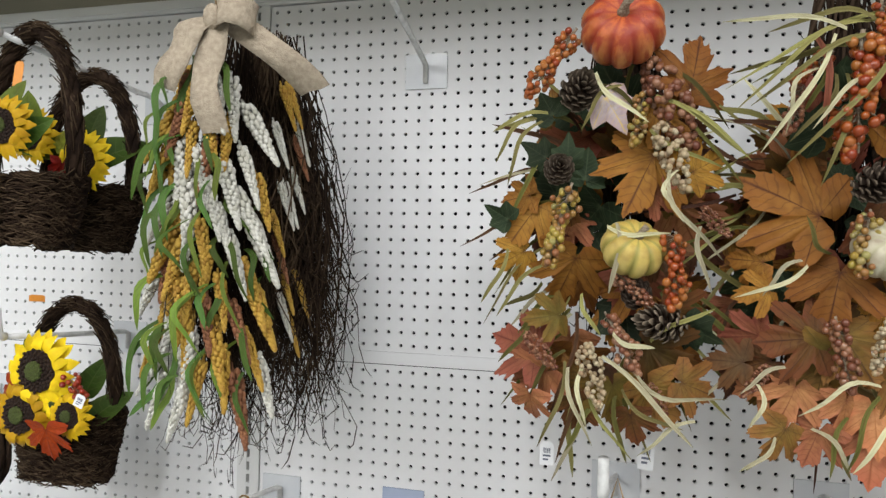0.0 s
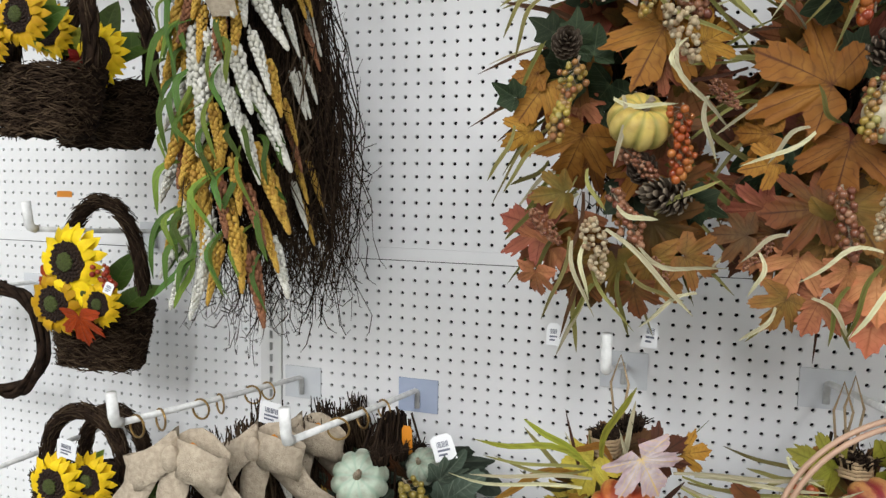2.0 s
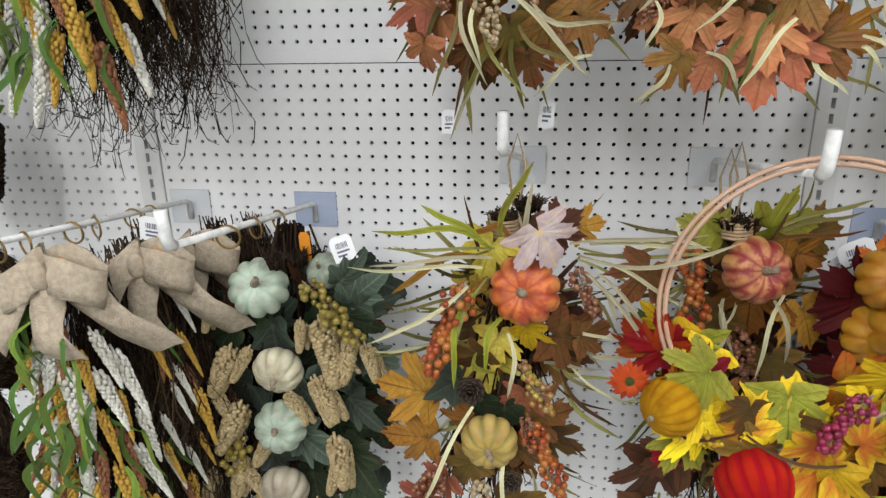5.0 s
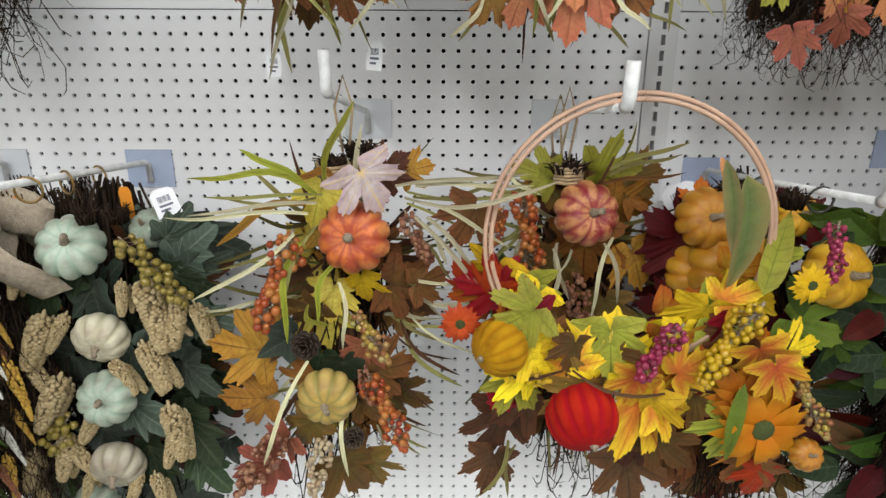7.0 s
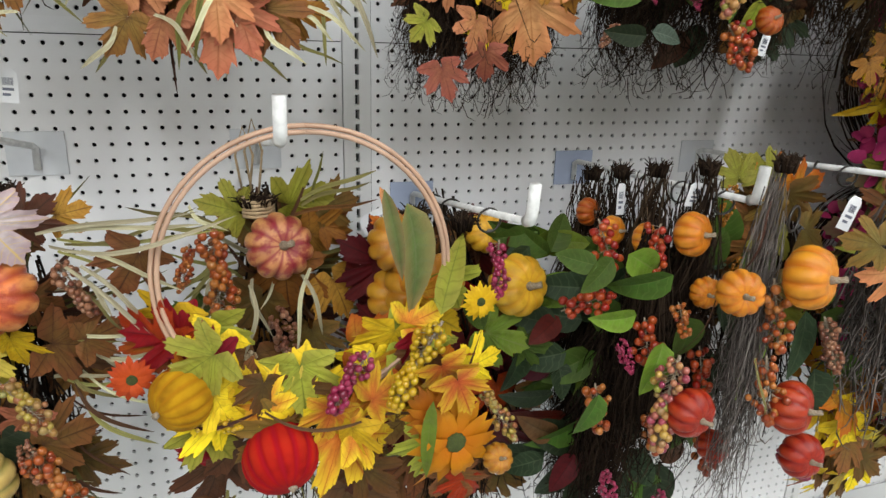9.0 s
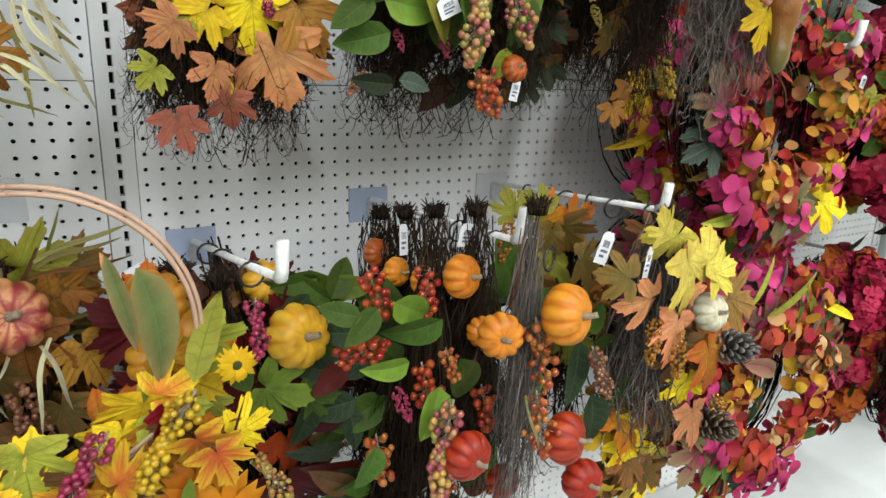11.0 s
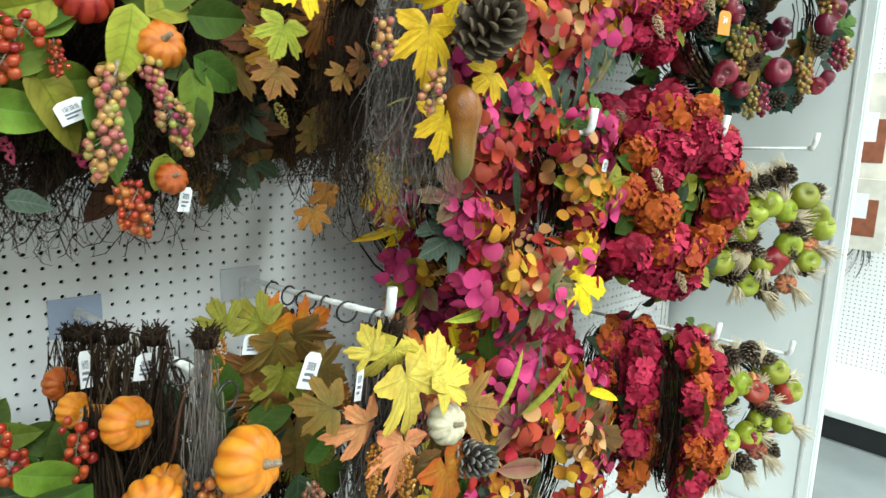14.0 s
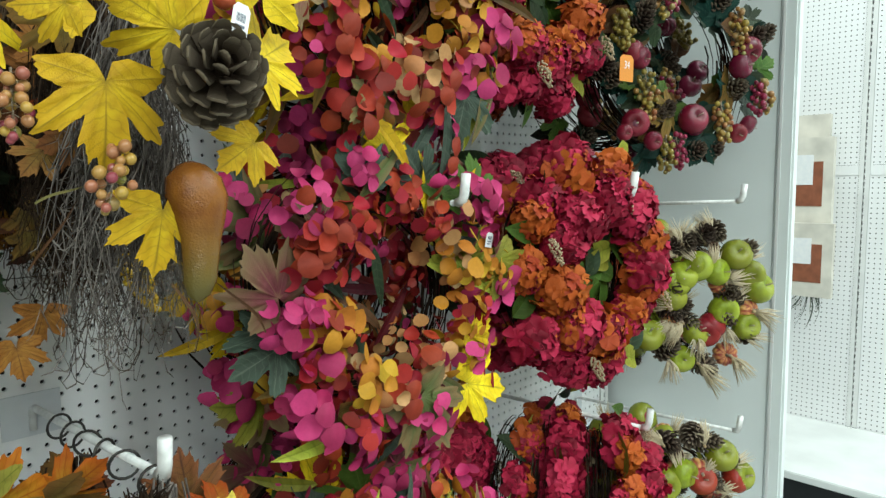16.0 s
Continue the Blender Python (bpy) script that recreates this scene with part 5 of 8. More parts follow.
th = thing("grain_swag", "brushwood swag with grain ears and tan burlap bow", "swag", 0.181, -0.29, 1.066, "grain swags")
wheat_swag(th, 0.171, -0.29, 1.046, 0.21, 0.52, 9, 8)
burlap_bow(th, 0.181, -0.33, 1.066, 0.85)
ring(th, 0.04, -0.29, 1.11, 0.017, BRASS)
ring(th, 0.046, -0.245, 1.106, 0.017, BRASS)
tag_card(th, 0.221, -0.352, 1.071, 0.02, 0.045, -25, 0, ORANGE_CARD)

th = thing("grain_swag", "brushwood swag with grain ears and tan burlap bow", "swag", 0.188, -0.16, 1.041, "grain swags")
wheat_swag(th, 0.178, -0.16, 1.021, 0.21, 0.52, 10, 4)
burlap_bow(th, 0.188, -0.2, 1.041, 0.85)
ring(th, 0.056, -0.16, 1.098, 0.017, BRASS)
ring(th, 0.061, -0.115, 1.093, 0.017, BRASS)
tag_card(th, 0.228, -0.222, 1.046, 0.02, 0.045, -25, 0, ORANGE_CARD)
tag_card(th, 0.181, -0.3, 1.105, 0.045, 0.04, 8)

# ---- autumn swag ----

th = thing("autumn_swag", "autumn swag of orange maple leaves, berries, pinecones and pumpkins", "swag", 0.704, -0.34, 1.852, "autumn leaf swags")
brush(th, 0.712, -0.22, 1.953, 0.73, -0.2, 1.4, 0.8, None, 41, 200, 0.6)
pumpkin(th, "ember", 0.713, -0.36, 1.83, 0.105, 70)
leaf(th, "maple", "mustard", 0.804, -0.34, 1.789, 0.105, 15)
leaf(th, "maple", "mustard", 0.736, -0.34, 1.635, 0.125, 205)
leaf(th, "maple", "mustard", 0.591, -0.34, 1.584, 0.097, 215)
leaf(th, "maple", "mustard", 0.651, -0.34, 1.508, 0.109, 195)
leaf(th, "maple", "coral", 0.579, -0.34, 1.431, 0.104, 285)
leaf(th, "maple", "coral", 0.599, -0.34, 1.384, 0.089, 245)
leaf(th, "maple", "olive", 0.781, -0.34, 1.417, 0.105, 120)
leaf(th, "maple", "rust", 0.768, -0.34, 1.36, 0.091, 150)
leaf(th, "maple", "coral", 0.603, -0.34, 1.344, 0.066, 190)
leaf(th, "maple", "coral", 0.77, -0.34, 1.617, 0.063, 120)
leaf(th, "maple", "mustard", 0.579, -0.34, 1.621, 0.06, 260)
leaf(th, "maple", "mustard", 0.573, -0.34, 1.539, 0.067, 240)
leaf(th, "maple", "rust", 0.658, -0.34, 1.337, 0.073, 190)
leaf(th, "maple", "olive", 0.714, -0.34, 1.356, 0.086, 170)
leaf(th, "maple", "rust", 0.799, -0.34, 1.474, 0.077, 110)
leaf(th, "maple", "mustard", 0.819, -0.34, 1.663, 0.07, 60)
leaf(th, "maple", "rust", 0.657, -0.34, 1.373, 0.073, 215)
leaf(th, "maple", "rust", 0.735, -0.34, 1.329, 0.064, 170)
leaf(th, "maple", "olive", 0.619, -0.34, 1.466, 0.066, 260)
leaf(th, "maple", "rust", 0.814, -0.34, 1.385, 0.076, 110)
leaf(th, "maple", "mustard", 0.775, -0.34, 1.706, 0.078, 140)
leaf(th, "maple", "rust", 0.613, -0.34, 1.747, 0.052, 300)
leaf(th, "maple", "brown", 0.778, -0.34, 1.536, 0.07, 140)
leaf(th, "ivy", "dark", 0.622, -0.35, 1.737, 0.043, 330)
leaf(th, "ivy", "dark", 0.673, -0.35, 1.66, 0.048, 10)
leaf(th, "ivy", "dark", 0.609, -0.35, 1.679, 0.037, 300)
leaf(th, "ivy", "dark", 0.648, -0.35, 1.679, 0.037, 0)
leaf(th, "ivy", "dark", 0.812, -0.35, 1.455, 0.043, 120)
leaf(th, "ivy", "dark", 0.562, -0.35, 1.598, 0.035, 300)
leaf(th, "ivy", "silver", 0.703, -0.35, 1.731, 0.053, 150)
leaf(th, "ivy", "dark", 0.646, -0.35, 1.635, 0.034, 200)
leaf(th, "ivy", "dark", 0.796, -0.35, 1.447, 0.032, 200)
pumpkin(th, "gourd", 0.73, -0.37, 1.556, 0.079, 50, 20)
cone(th, 0.663, -0.37, 1.752, 0.056, 75, 20)
cone(th, 0.639, -0.37, 1.654, 0.044, 80, 10)
cone(th, 0.764, -0.37, 1.467, 0.054, 80, -60)
cone(th, 0.735, -0.36, 1.501, 0.043)
bunch(th, "orange", 0.653, -0.37, 1.824, 0.599, 1.744)
bunch(th, "orange", 0.778, -0.38, 1.57, 0.775, 1.486)
bunch(th, "brown", 0.746, -0.35, 1.789, 0.798, 1.679, 1)
bunch(th, "yellow", 0.654, -0.38, 1.628, 0.629, 1.533)
bunch(th, "cream", 0.757, -0.37, 1.707, 0.79, 1.625, 1)
bunch(th, "cream", 0.675, -0.38, 1.437, 0.695, 1.363, 1)
bunch(th, "brown", 0.701, -0.375, 1.473, 0.739, 1.406)
bunch(th, "brown", 0.753, -0.36, 1.391, 0.773, 1.358, 1)
bunch(th, "brown", 0.6, -0.36, 1.445, 0.64, 1.405, 1)
bunch(th, "brown", 0.71, -0.37, 1.528, 0.751, 1.488)
bunch(th, "yellow", 0.74, -0.36, 1.745, 0.728, 1.682)
bunch(th, "brown", 0.81, -0.34, 1.607, 0.843, 1.573, 1)
blade(th, "pale", 0.682, -0.39, 1.768, 0.746, -0.39, 1.707, 0.009)
blade(th, "pale", 0.71, -0.39, 1.586, 0.701, -0.39, 1.501, 0.009)
blade(th, "pale", 0.699, -0.39, 1.582, 0.773, -0.39, 1.576, 0.009)
blade(th, "pale", 0.778, -0.39, 1.649, 0.789, -0.39, 1.587, 0.009)
blade(th, "pale", 0.769, -0.39, 1.65, 0.832, -0.39, 1.545, 0.009)
blade(th, "pale", 0.804, -0.39, 1.583, 0.819, -0.39, 1.505, 0.009)
blade(th, "pale", 0.732, -0.39, 1.412, 0.838, -0.39, 1.388, 0.009)
blade(th, "pale", 0.656, -0.39, 1.41, 0.688, -0.39, 1.317, 0.009)
blade(th, "pale", 0.696, -0.39, 1.426, 0.8, -0.39, 1.325, 0.009)
blade(th, "pale", 0.708, -0.39, 1.454, 0.757, -0.39, 1.44, 0.009)
blade(th, "pale", 0.673, -0.39, 1.411, 0.681, -0.39, 1.337, 0.009)
blade(th, "straw", 0.624, -0.37, 1.725, 0.554, -0.37, 1.702, 0.008)
blade(th, "straw", 0.61, -0.37, 1.719, 0.56, -0.37, 1.662, 0.008)
blade(th, "straw", 0.617, -0.37, 1.715, 0.576, -0.37, 1.633, 0.008)
blade(th, "straw", 0.713, -0.37, 1.757, 0.666, -0.37, 1.699, 0.008)
blade(th, "straw", 0.577, -0.37, 1.553, 0.542, -0.37, 1.483, 0.008)
blade(th, "straw", 0.752, -0.37, 1.444, 0.826, -0.37, 1.486, 0.008)
blade(th, "straw", 0.651, -0.37, 1.414, 0.617, -0.37, 1.305, 0.008)
blade(th, "straw", 0.679, -0.37, 1.381, 0.735, -0.37, 1.299, 0.008)
blade(th, "straw", 0.772, -0.37, 1.734, 0.861, -0.37, 1.661, 0.007)
blade(th, "straw", 0.67, -0.37, 1.499, 0.695, -0.37, 1.448, 0.008)
blade(th, "straw", 0.621, -0.37, 1.533, 0.565, -0.37, 1.466, 0.008)
blade(th, "straw", 0.753, -0.37, 1.742, 0.849, -0.37, 1.671, 0.008)
blade(th, "straw", 0.72, -0.37, 1.384, 0.792, -0.37, 1.342, 0.008)
blade(th, "straw", 0.747, -0.37, 1.701, 0.837, -0.37, 1.652, 0.008)
blade(th, "moss", 0.614, -0.34, 1.702, 0.572, -0.34, 1.591, 0.009)
blade(th, "moss", 0.685, -0.34, 1.766, 0.745, -0.34, 1.717, 0.009)
blade(th, "moss", 0.649, -0.34, 1.424, 0.6, -0.34, 1.347, 0.009)
blade(th, "moss", 0.7, -0.34, 1.369, 0.652, -0.34, 1.293, 0.009)
blade(th, "moss", 0.714, -0.34, 1.377, 0.729, -0.34, 1.286, 0.009)
blade(th, "moss", 0.783, -0.34, 1.656, 0.816, -0.34, 1.635, 0.008)
blade(th, "moss", 0.618, -0.34, 1.51, 0.567, -0.34, 1.479, 0.009)
blade(th, "moss", 0.767, -0.34, 1.784, 0.841, -0.34, 1.704, 0.008)
blade(th, "moss", 0.774, -0.34, 1.762, 0.861, -0.34, 1.635, 0.008)
blade(th, "moss", 0.605, -0.34, 1.466, 0.561, -0.34, 1.404, 0.009)
tag_card(th, 0.619, -0.23, 1.257, 0.02, 0.033, 0)
tag_card(th, 0.757, -0.24, 1.27, 0.021, 0.039, 4)
fill(th, 0.71, -0.32, 1.564, 0.121, 0.242, 46, ("rust", "olive", "brown", "mustard", "coral"), 1, "maple", 0.09, 40)
fill(th, 0.709, -0.33, 1.6, 0.109, 0.203, 14, ("dark",), 2, "ivy", 0.06)

th = thing("autumn_swag", "autumn swag of mustard maple leaves, orange berries and long grass strips", "swag", 0.966, -0.35, 1.831, "autumn leaf swags")
brush(th, 1.002, -0.23, 1.924, 1.009, -0.21, 1.366, 0.8, None, 42, 200, 0.6)
leaf(th, "maple", "mustard", 0.9, -0.35, 1.623, 0.144, 300)
leaf(th, "maple", "mustard", 0.956, -0.35, 1.498, 0.108, 190)
leaf(th, "maple", "rust", 0.902, -0.35, 1.453, 0.1, 265)
leaf(th, "maple", "coral", 0.907, -0.35, 1.373, 0.08, 205)
leaf(th, "maple", "mustard", 0.86, -0.35, 1.545, 0.068, 275)
leaf(th, "maple", "rust", 0.983, -0.35, 1.431, 0.098, 150)
leaf(th, "maple", "peach", 0.998, -0.35, 1.352, 0.084, 175)
leaf(th, "maple", "rust", 0.942, -0.35, 1.389, 0.086, 190)
leaf(th, "maple", "coral", 0.856, -0.35, 1.45, 0.074, 260)
leaf(th, "maple", "rust", 1.026, -0.35, 1.575, 0.103, 120)
leaf(th, "maple", "mustard", 1.047, -0.35, 1.684, 0.096, 60)
leaf(th, "maple", "mustard", 1.028, -0.35, 1.485, 0.096, 140)
leaf(th, "maple", "coral", 0.87, -0.35, 1.391, 0.067, 240)
leaf(th, "maple", "rust", 0.869, -0.35, 1.417, 0.074, 250)
leaf(th, "maple", "brown", 0.838, -0.35, 1.422, 0.068, 270)
leaf(th, "maple", "olive", 0.93, -0.35, 1.421, 0.079, 220)
leaf(th, "maple", "mustard", 1.024, -0.35, 1.768, 0.09, 40)
leaf(th, "maple", "rust", 1.034, -0.35, 1.396, 0.083, 150)
leaf(th, "maple", "mustard", 0.868, -0.35, 1.505, 0.061, 260)
leaf(th, "maple", "coral", 0.966, -0.35, 1.365, 0.065, 190)
leaf(th, "maple", "olive", 1.005, -0.35, 1.484, 0.078, 160)
leaf(th, "maple", "peach", 1.035, -0.35, 1.339, 0.077, 165)
leaf(th, "ivy", "dark", 0.925, -0.33, 1.704, 0.055, 300)
leaf(th, "ivy", "dark", 0.974, -0.33, 1.649, 0.047, 20)
leaf(th, "ivy", "dark", 0.884, -0.33, 1.498, 0.048, 240)
leaf(th, "ivy", "dark", 0.985, -0.33, 1.716, 0.047, 60)
cone(th, 0.985, -0.39, 1.632, 0.049, 75, 20)
pumpkin(th, "cream", 0.999, -0.38, 1.558, 0.072, 50)
pumpkin(th, "ember", 1.03, -0.35, 1.768, 0.09, 65)
bunch(th, "orange", 0.968, -0.39, 1.791, 0.96, 1.657)
bunch(th, "orange", 0.943, -0.37, 1.783, 0.899, 1.749)
bunch(th, "orange", 0.99, -0.38, 1.831, 0.985, 1.743)
bunch(th, "yellow", 0.978, -0.39, 1.598, 0.966, 1.529)
bunch(th, "cream", 1.007, -0.39, 1.488, 0.981, 1.425, 1)
bunch(th, "brown", 0.95, -0.38, 1.478, 0.962, 1.403)
bunch(th, "brown", 0.917, -0.36, 1.751, 0.899, 1.692)
bunch(th, "brown", 0.888, -0.35, 1.419, 0.857, 1.383, 1)
bunch(th, "orange", 0.952, -0.36, 1.717, 0.965, 1.664)
blade(th, "straw", 0.99, -0.38, 1.824, 0.831, -0.38, 1.743, 0.009)
blade(th, "straw", 0.984, -0.38, 1.815, 0.84, -0.38, 1.713, 0.009)
blade(th, "straw", 0.99, -0.38, 1.799, 0.859, -0.38, 1.722, 0.009)
blade(th, "straw", 0.946, -0.38, 1.757, 0.898, -0.38, 1.682, 0.009)
blade(th, "straw", 0.957, -0.38, 1.757, 0.931, -0.38, 1.63, 0.009)
blade(th, "straw", 0.99, -0.38, 1.812, 0.875, -0.38, 1.806, 0.009)
blade(th, "straw", 1.007, -0.38, 1.798, 0.895, -0.38, 1.656, 0.009)
blade(th, "straw", 0.99, -0.38, 1.787, 0.947, -0.38, 1.674, 0.009)
blade(th, "pale", 0.95, -0.4, 1.801, 0.823, -0.4, 1.815, 0.008)
blade(th, "pale", 0.939, -0.4, 1.796, 0.864, -0.4, 1.666, 0.008)
blade(th, "pale", 0.923, -0.4, 1.759, 0.893, -0.4, 1.685, 0.008)
blade(th, "pale", 0.988, -0.4, 1.412, 0.909, -0.4, 1.371, 0.008)
blade(th, "pale", 0.909, -0.4, 1.546, 0.87, -0.4, 1.504, 0.008)
blade(th, "pale", 0.915, -0.4, 1.54, 0.84, -0.4, 1.503, 0.008)
blade(th, "pale", 0.866, -0.4, 1.406, 0.855, -0.4, 1.355, 0.008)
blade(th, "pale", 0.894, -0.4, 1.427, 0.848, -0.4, 1.392, 0.008)
blade(th, "pale", 0.973, -0.4, 1.75, 0.918, -0.4, 1.69, 0.008)
blade(th, "pale", 1.01, -0.4, 1.386, 0.963, -0.4, 1.315, 0.008)
blade(th, "moss", 0.974, -0.36, 1.807, 0.837, -0.36, 1.768, 0.009)
blade(th, "moss", 0.963, -0.36, 1.795, 0.862, -0.36, 1.753, 0.009)
blade(th, "moss", 1.003, -0.36, 1.396, 0.97, -0.36, 1.303, 0.009)
blade(th, "moss", 0.969, -0.36, 1.368, 0.953, -0.36, 1.295, 0.009)
blade(th, "moss", 0.949, -0.36, 1.554, 0.925, -0.36, 1.599, 0.009)
blade(th, "moss", 0.94, -0.36, 1.783, 0.917, -0.36, 1.718, 0.009)
blade(th, "coral", 0.92, -0.39, 1.8, 0.93, -0.39, 1.692, 0.011)
blade(th, "pale", 1.08, -0.36, 1.36, 1.12, -0.36, 1.328, 0.008)
blade(th, "pale", 1.042, -0.36, 1.354, 1.091, -0.36, 1.305, 0.008)
blade(th, "pale", 1.093, -0.36, 1.367, 1.158, -0.36, 1.319, 0.008)
blade(th, "pale", 0.932, -0.36, 1.352, 0.972, -0.36, 1.304, 0.008)
blade(th, "pale", 0.894, -0.36, 1.339, 0.855, -0.36, 1.296, 0.008)
blade(th, "pale", 0.996, -0.36, 1.359, 1.028, -0.36, 1.305, 0.008)
blade(th, "pale", 0.806, -0.36, 1.35, 0.741, -0.36, 1.301, 0.008)
blade(th, "straw", 1.066, -0.34, 1.355, 1.138, -0.34, 1.306, 0.007)
blade(th, "straw", 1.026, -0.34, 1.342, 1.001, -0.34, 1.285, 0.007)
blade(th, "straw", 0.92, -0.34, 1.347, 0.867, -0.34, 1.29, 0.007)
blade(th, "straw", 0.96, -0.34, 1.347, 0.981, -0.34, 1.291, 0.007)
blade(th, "straw", 1.013, -0.34, 1.348, 1.07, -0.34, 1.285, 0.007)
leaf(th, "maple", "peach", 0.995, -0.35, 1.32, 0.099, 185)
leaf(th, "maple", "coral", 0.933, -0.35, 1.328, 0.072, 200)
leaf(th, "maple", "peach", 1.025, -0.35, 1.336, 0.079, 165)
leaf(th, "maple", "rust", 0.894, -0.35, 1.328, 0.071, 210)
leaf(th, "maple", "rust", 1.064, -0.35, 1.342, 0.079, 140)
leaf(th, "maple", "mustard", 1.096, -0.35, 1.361, 0.078, 110)
blade(th, "pale", 1.134, -0.36, 1.431, 1.174, -0.36, 1.313, 0.009)
blade(th, "pale", 1.119, -0.36, 1.424, 1.166, -0.36, 1.35, 0.009)
blade(th, "pale", 1.109, -0.36, 1.418, 1.143, -0.36, 1.332, 0.009)
blade(th, "pale", 1.13, -0.36, 1.436, 1.159, -0.36, 1.389, 0.009)
blade(th, "straw", 1.097, -0.34, 1.408, 1.147, -0.34, 1.36, 0.007)
blade(th, "straw", 1.101, -0.34, 1.397, 1.114, -0.34, 1.302, 0.007)
blade(th, "straw", 1.108, -0.34, 1.414, 1.164, -0.34, 1.373, 0.007)
fill(th, 0.967, -0.32, 1.568, 0.146, 0.224, 60, ("rust", "olive", "brown", "mustard", "coral"), 3, "maple", 0.09, 46)
fill(th, 0.945, -0.33, 1.622, 0.115, 0.169, 12, ("dark",), 4, "ivy", 0.06)

# ---- pale pumpkin swag ----

th = thing("pumpkin_swag", "grey-green leaf swag with pale green pumpkins and tan seed heads", "swag", 0.389, -0.26, 1.094, "pumpkin swags")
brush(th, 0.328, -0.16, 1.06, 0.249, -0.16, 0.507, 0.95, None, 43, 200, 0.7)
pumpkin(th, "sage", 0.333, -0.29, 1.014, 0.093, 55, 10)
pumpkin(th, "sage", 0.349, -0.3, 0.779, 0.086, 75)
pumpkin(th, "sage", 0.418, -0.23, 1.023, 0.062, 50, -20)
pumpkin(th, "cream", 0.346, -0.28, 0.87, 0.082, 110)
pumpkin(th, "cream", 0.336, -0.28, 0.646, 0.085, 115)
pumpkin(th, "sage", 0.292, -0.29, 0.568, 0.082)
leaf(th, "oak", "sage", 0.33, -0.26, 0.908, 0.101, 190)
leaf(th, "oak", "sage", 0.255, -0.26, 0.799, 0.113, 230)
leaf(th, "oak", "sage", 0.31, -0.26, 0.681, 0.086, 200)
leaf(th, "oak", "sage", 0.484, -0.26, 1.002, 0.077, 50)
leaf(th, "oak", "sage", 0.436, -0.26, 0.848, 0.089, 140)
leaf(th, "oak", "sage", 0.39, -0.26, 0.739, 0.084, 120)
leaf(th, "oak", "sage", 0.473, -0.26, 0.799, 0.075, 120)
leaf(th, "oak", "dark", 0.245, -0.26, 0.922, 0.079, 250)
leaf(th, "oak", "dark", 0.474, -0.26, 0.95, 0.071, 120)
leaf(th, "oak", "sage", 0.501, -0.26, 0.895, 0.065, 100)
leaf(th, "oak", "dark", 0.211, -0.26, 0.838, 0.089, 240)
leaf(th, "oak", "sage", 0.182, -0.26, 0.738, 0.084, 220)
leaf(th, "oak", "dark", 0.461, -0.26, 0.697, 0.093, 140)
leaf(th, "oak", "dark", 0.389, -0.26, 0.633, 0.095, 160)
leaf(th, "oak", "sage", 0.213, -0.26, 0.621, 0.087, 210)
leaf(th, "oak", "dark", 0.303, -0.26, 0.967, 0.071, 280)
leaf(th, "oak", "sage", 0.468, -0.26, 1.036, 0.062, 40)
leaf(th, "oak", "dark", 0.472, -0.26, 0.633, 0.079, 130)
leaf(th, "oak", "sage", 0.38, -0.26, 0.819, 0.075, 160)
leaf(th, "oak", "dark", 0.149, -0.26, 0.621, 0.095, 230)
leaf(th, "oak", "sage", 0.498, -0.26, 0.976, 0.064, 80)
leaf(th, "oak", "sage", 0.353, -0.26, 0.697, 0.07, 170)
ear(th, "tan", 0.272, -0.29, 0.908, 0.237, -0.3, 0.826, 1.35)
ear(th, "tan", 0.274, -0.275, 0.894, 0.244, -0.285, 0.824, 1.2)
ear(th, "tan", 0.426, -0.29, 0.962, 0.444, -0.3, 0.855, 1.35)
ear(th, "tan", 0.431, -0.275, 0.949, 0.454, -0.285, 0.852, 1.2)
ear(th, "tan", 0.277, -0.29, 0.806, 0.237, -0.3, 0.719, 1.35)
ear(th, "tan", 0.28, -0.275, 0.79, 0.245, -0.285, 0.715, 1.2)
ear(th, "tan", 0.435, -0.29, 0.758, 0.447, -0.3, 0.668, 1.35)
ear(th, "tan", 0.441, -0.275, 0.74, 0.458, -0.285, 0.663, 1.2)
ear(th, "tan", 0.294, -0.29, 0.634, 0.283, -0.3, 0.588, 1.35)
ear(th, "tan", 0.298, -0.275, 0.613, 0.292, -0.285, 0.582, 1.2)
ear(th, "tan", 0.252, -0.29, 0.987, 0.24, -0.3, 0.939, 1.35)
ear(th, "tan", 0.253, -0.275, 0.974, 0.247, -0.285, 0.938, 1.2)
ear(th, "tan", 0.412, -0.29, 0.863, 0.444, -0.3, 0.794, 1.35)
ear(th, "tan", 0.417, -0.275, 0.848, 0.455, -0.285, 0.79, 1.2)
ear(th, "tan", 0.447, -0.29, 0.909, 0.471, -0.3, 0.878, 1.35)
ear(th, "tan", 0.453, -0.275, 0.895, 0.482, -0.285, 0.876, 1.2)
ear(th, "tan", 0.272, -0.29, 0.707, 0.255, -0.3, 0.631, 1.35)
ear(th, "tan", 0.275, -0.275, 0.688, 0.263, -0.285, 0.626, 1.2)
ear(th, "tan", 0.494, -0.29, 0.927, 0.511, -0.3, 0.869, 1.35)
ear(th, "tan", 0.5, -0.275, 0.913, 0.523, -0.285, 0.867, 1.2)
ear(th, "tan", 0.394, -0.29, 0.962, 0.391, -0.3, 0.913, 1.35)
ear(th, "tan", 0.398, -0.275, 0.948, 0.401, -0.285, 0.912, 1.2)
ear(th, "tan", 0.362, -0.29, 0.835, 0.392, -0.3, 0.784, 1.35)
ear(th, "tan", 0.366, -0.275, 0.819, 0.402, -0.285, 0.781, 1.2)
ear(th, "tan", 0.214, -0.29, 0.676, 0.197, -0.3, 0.609, 1.35)
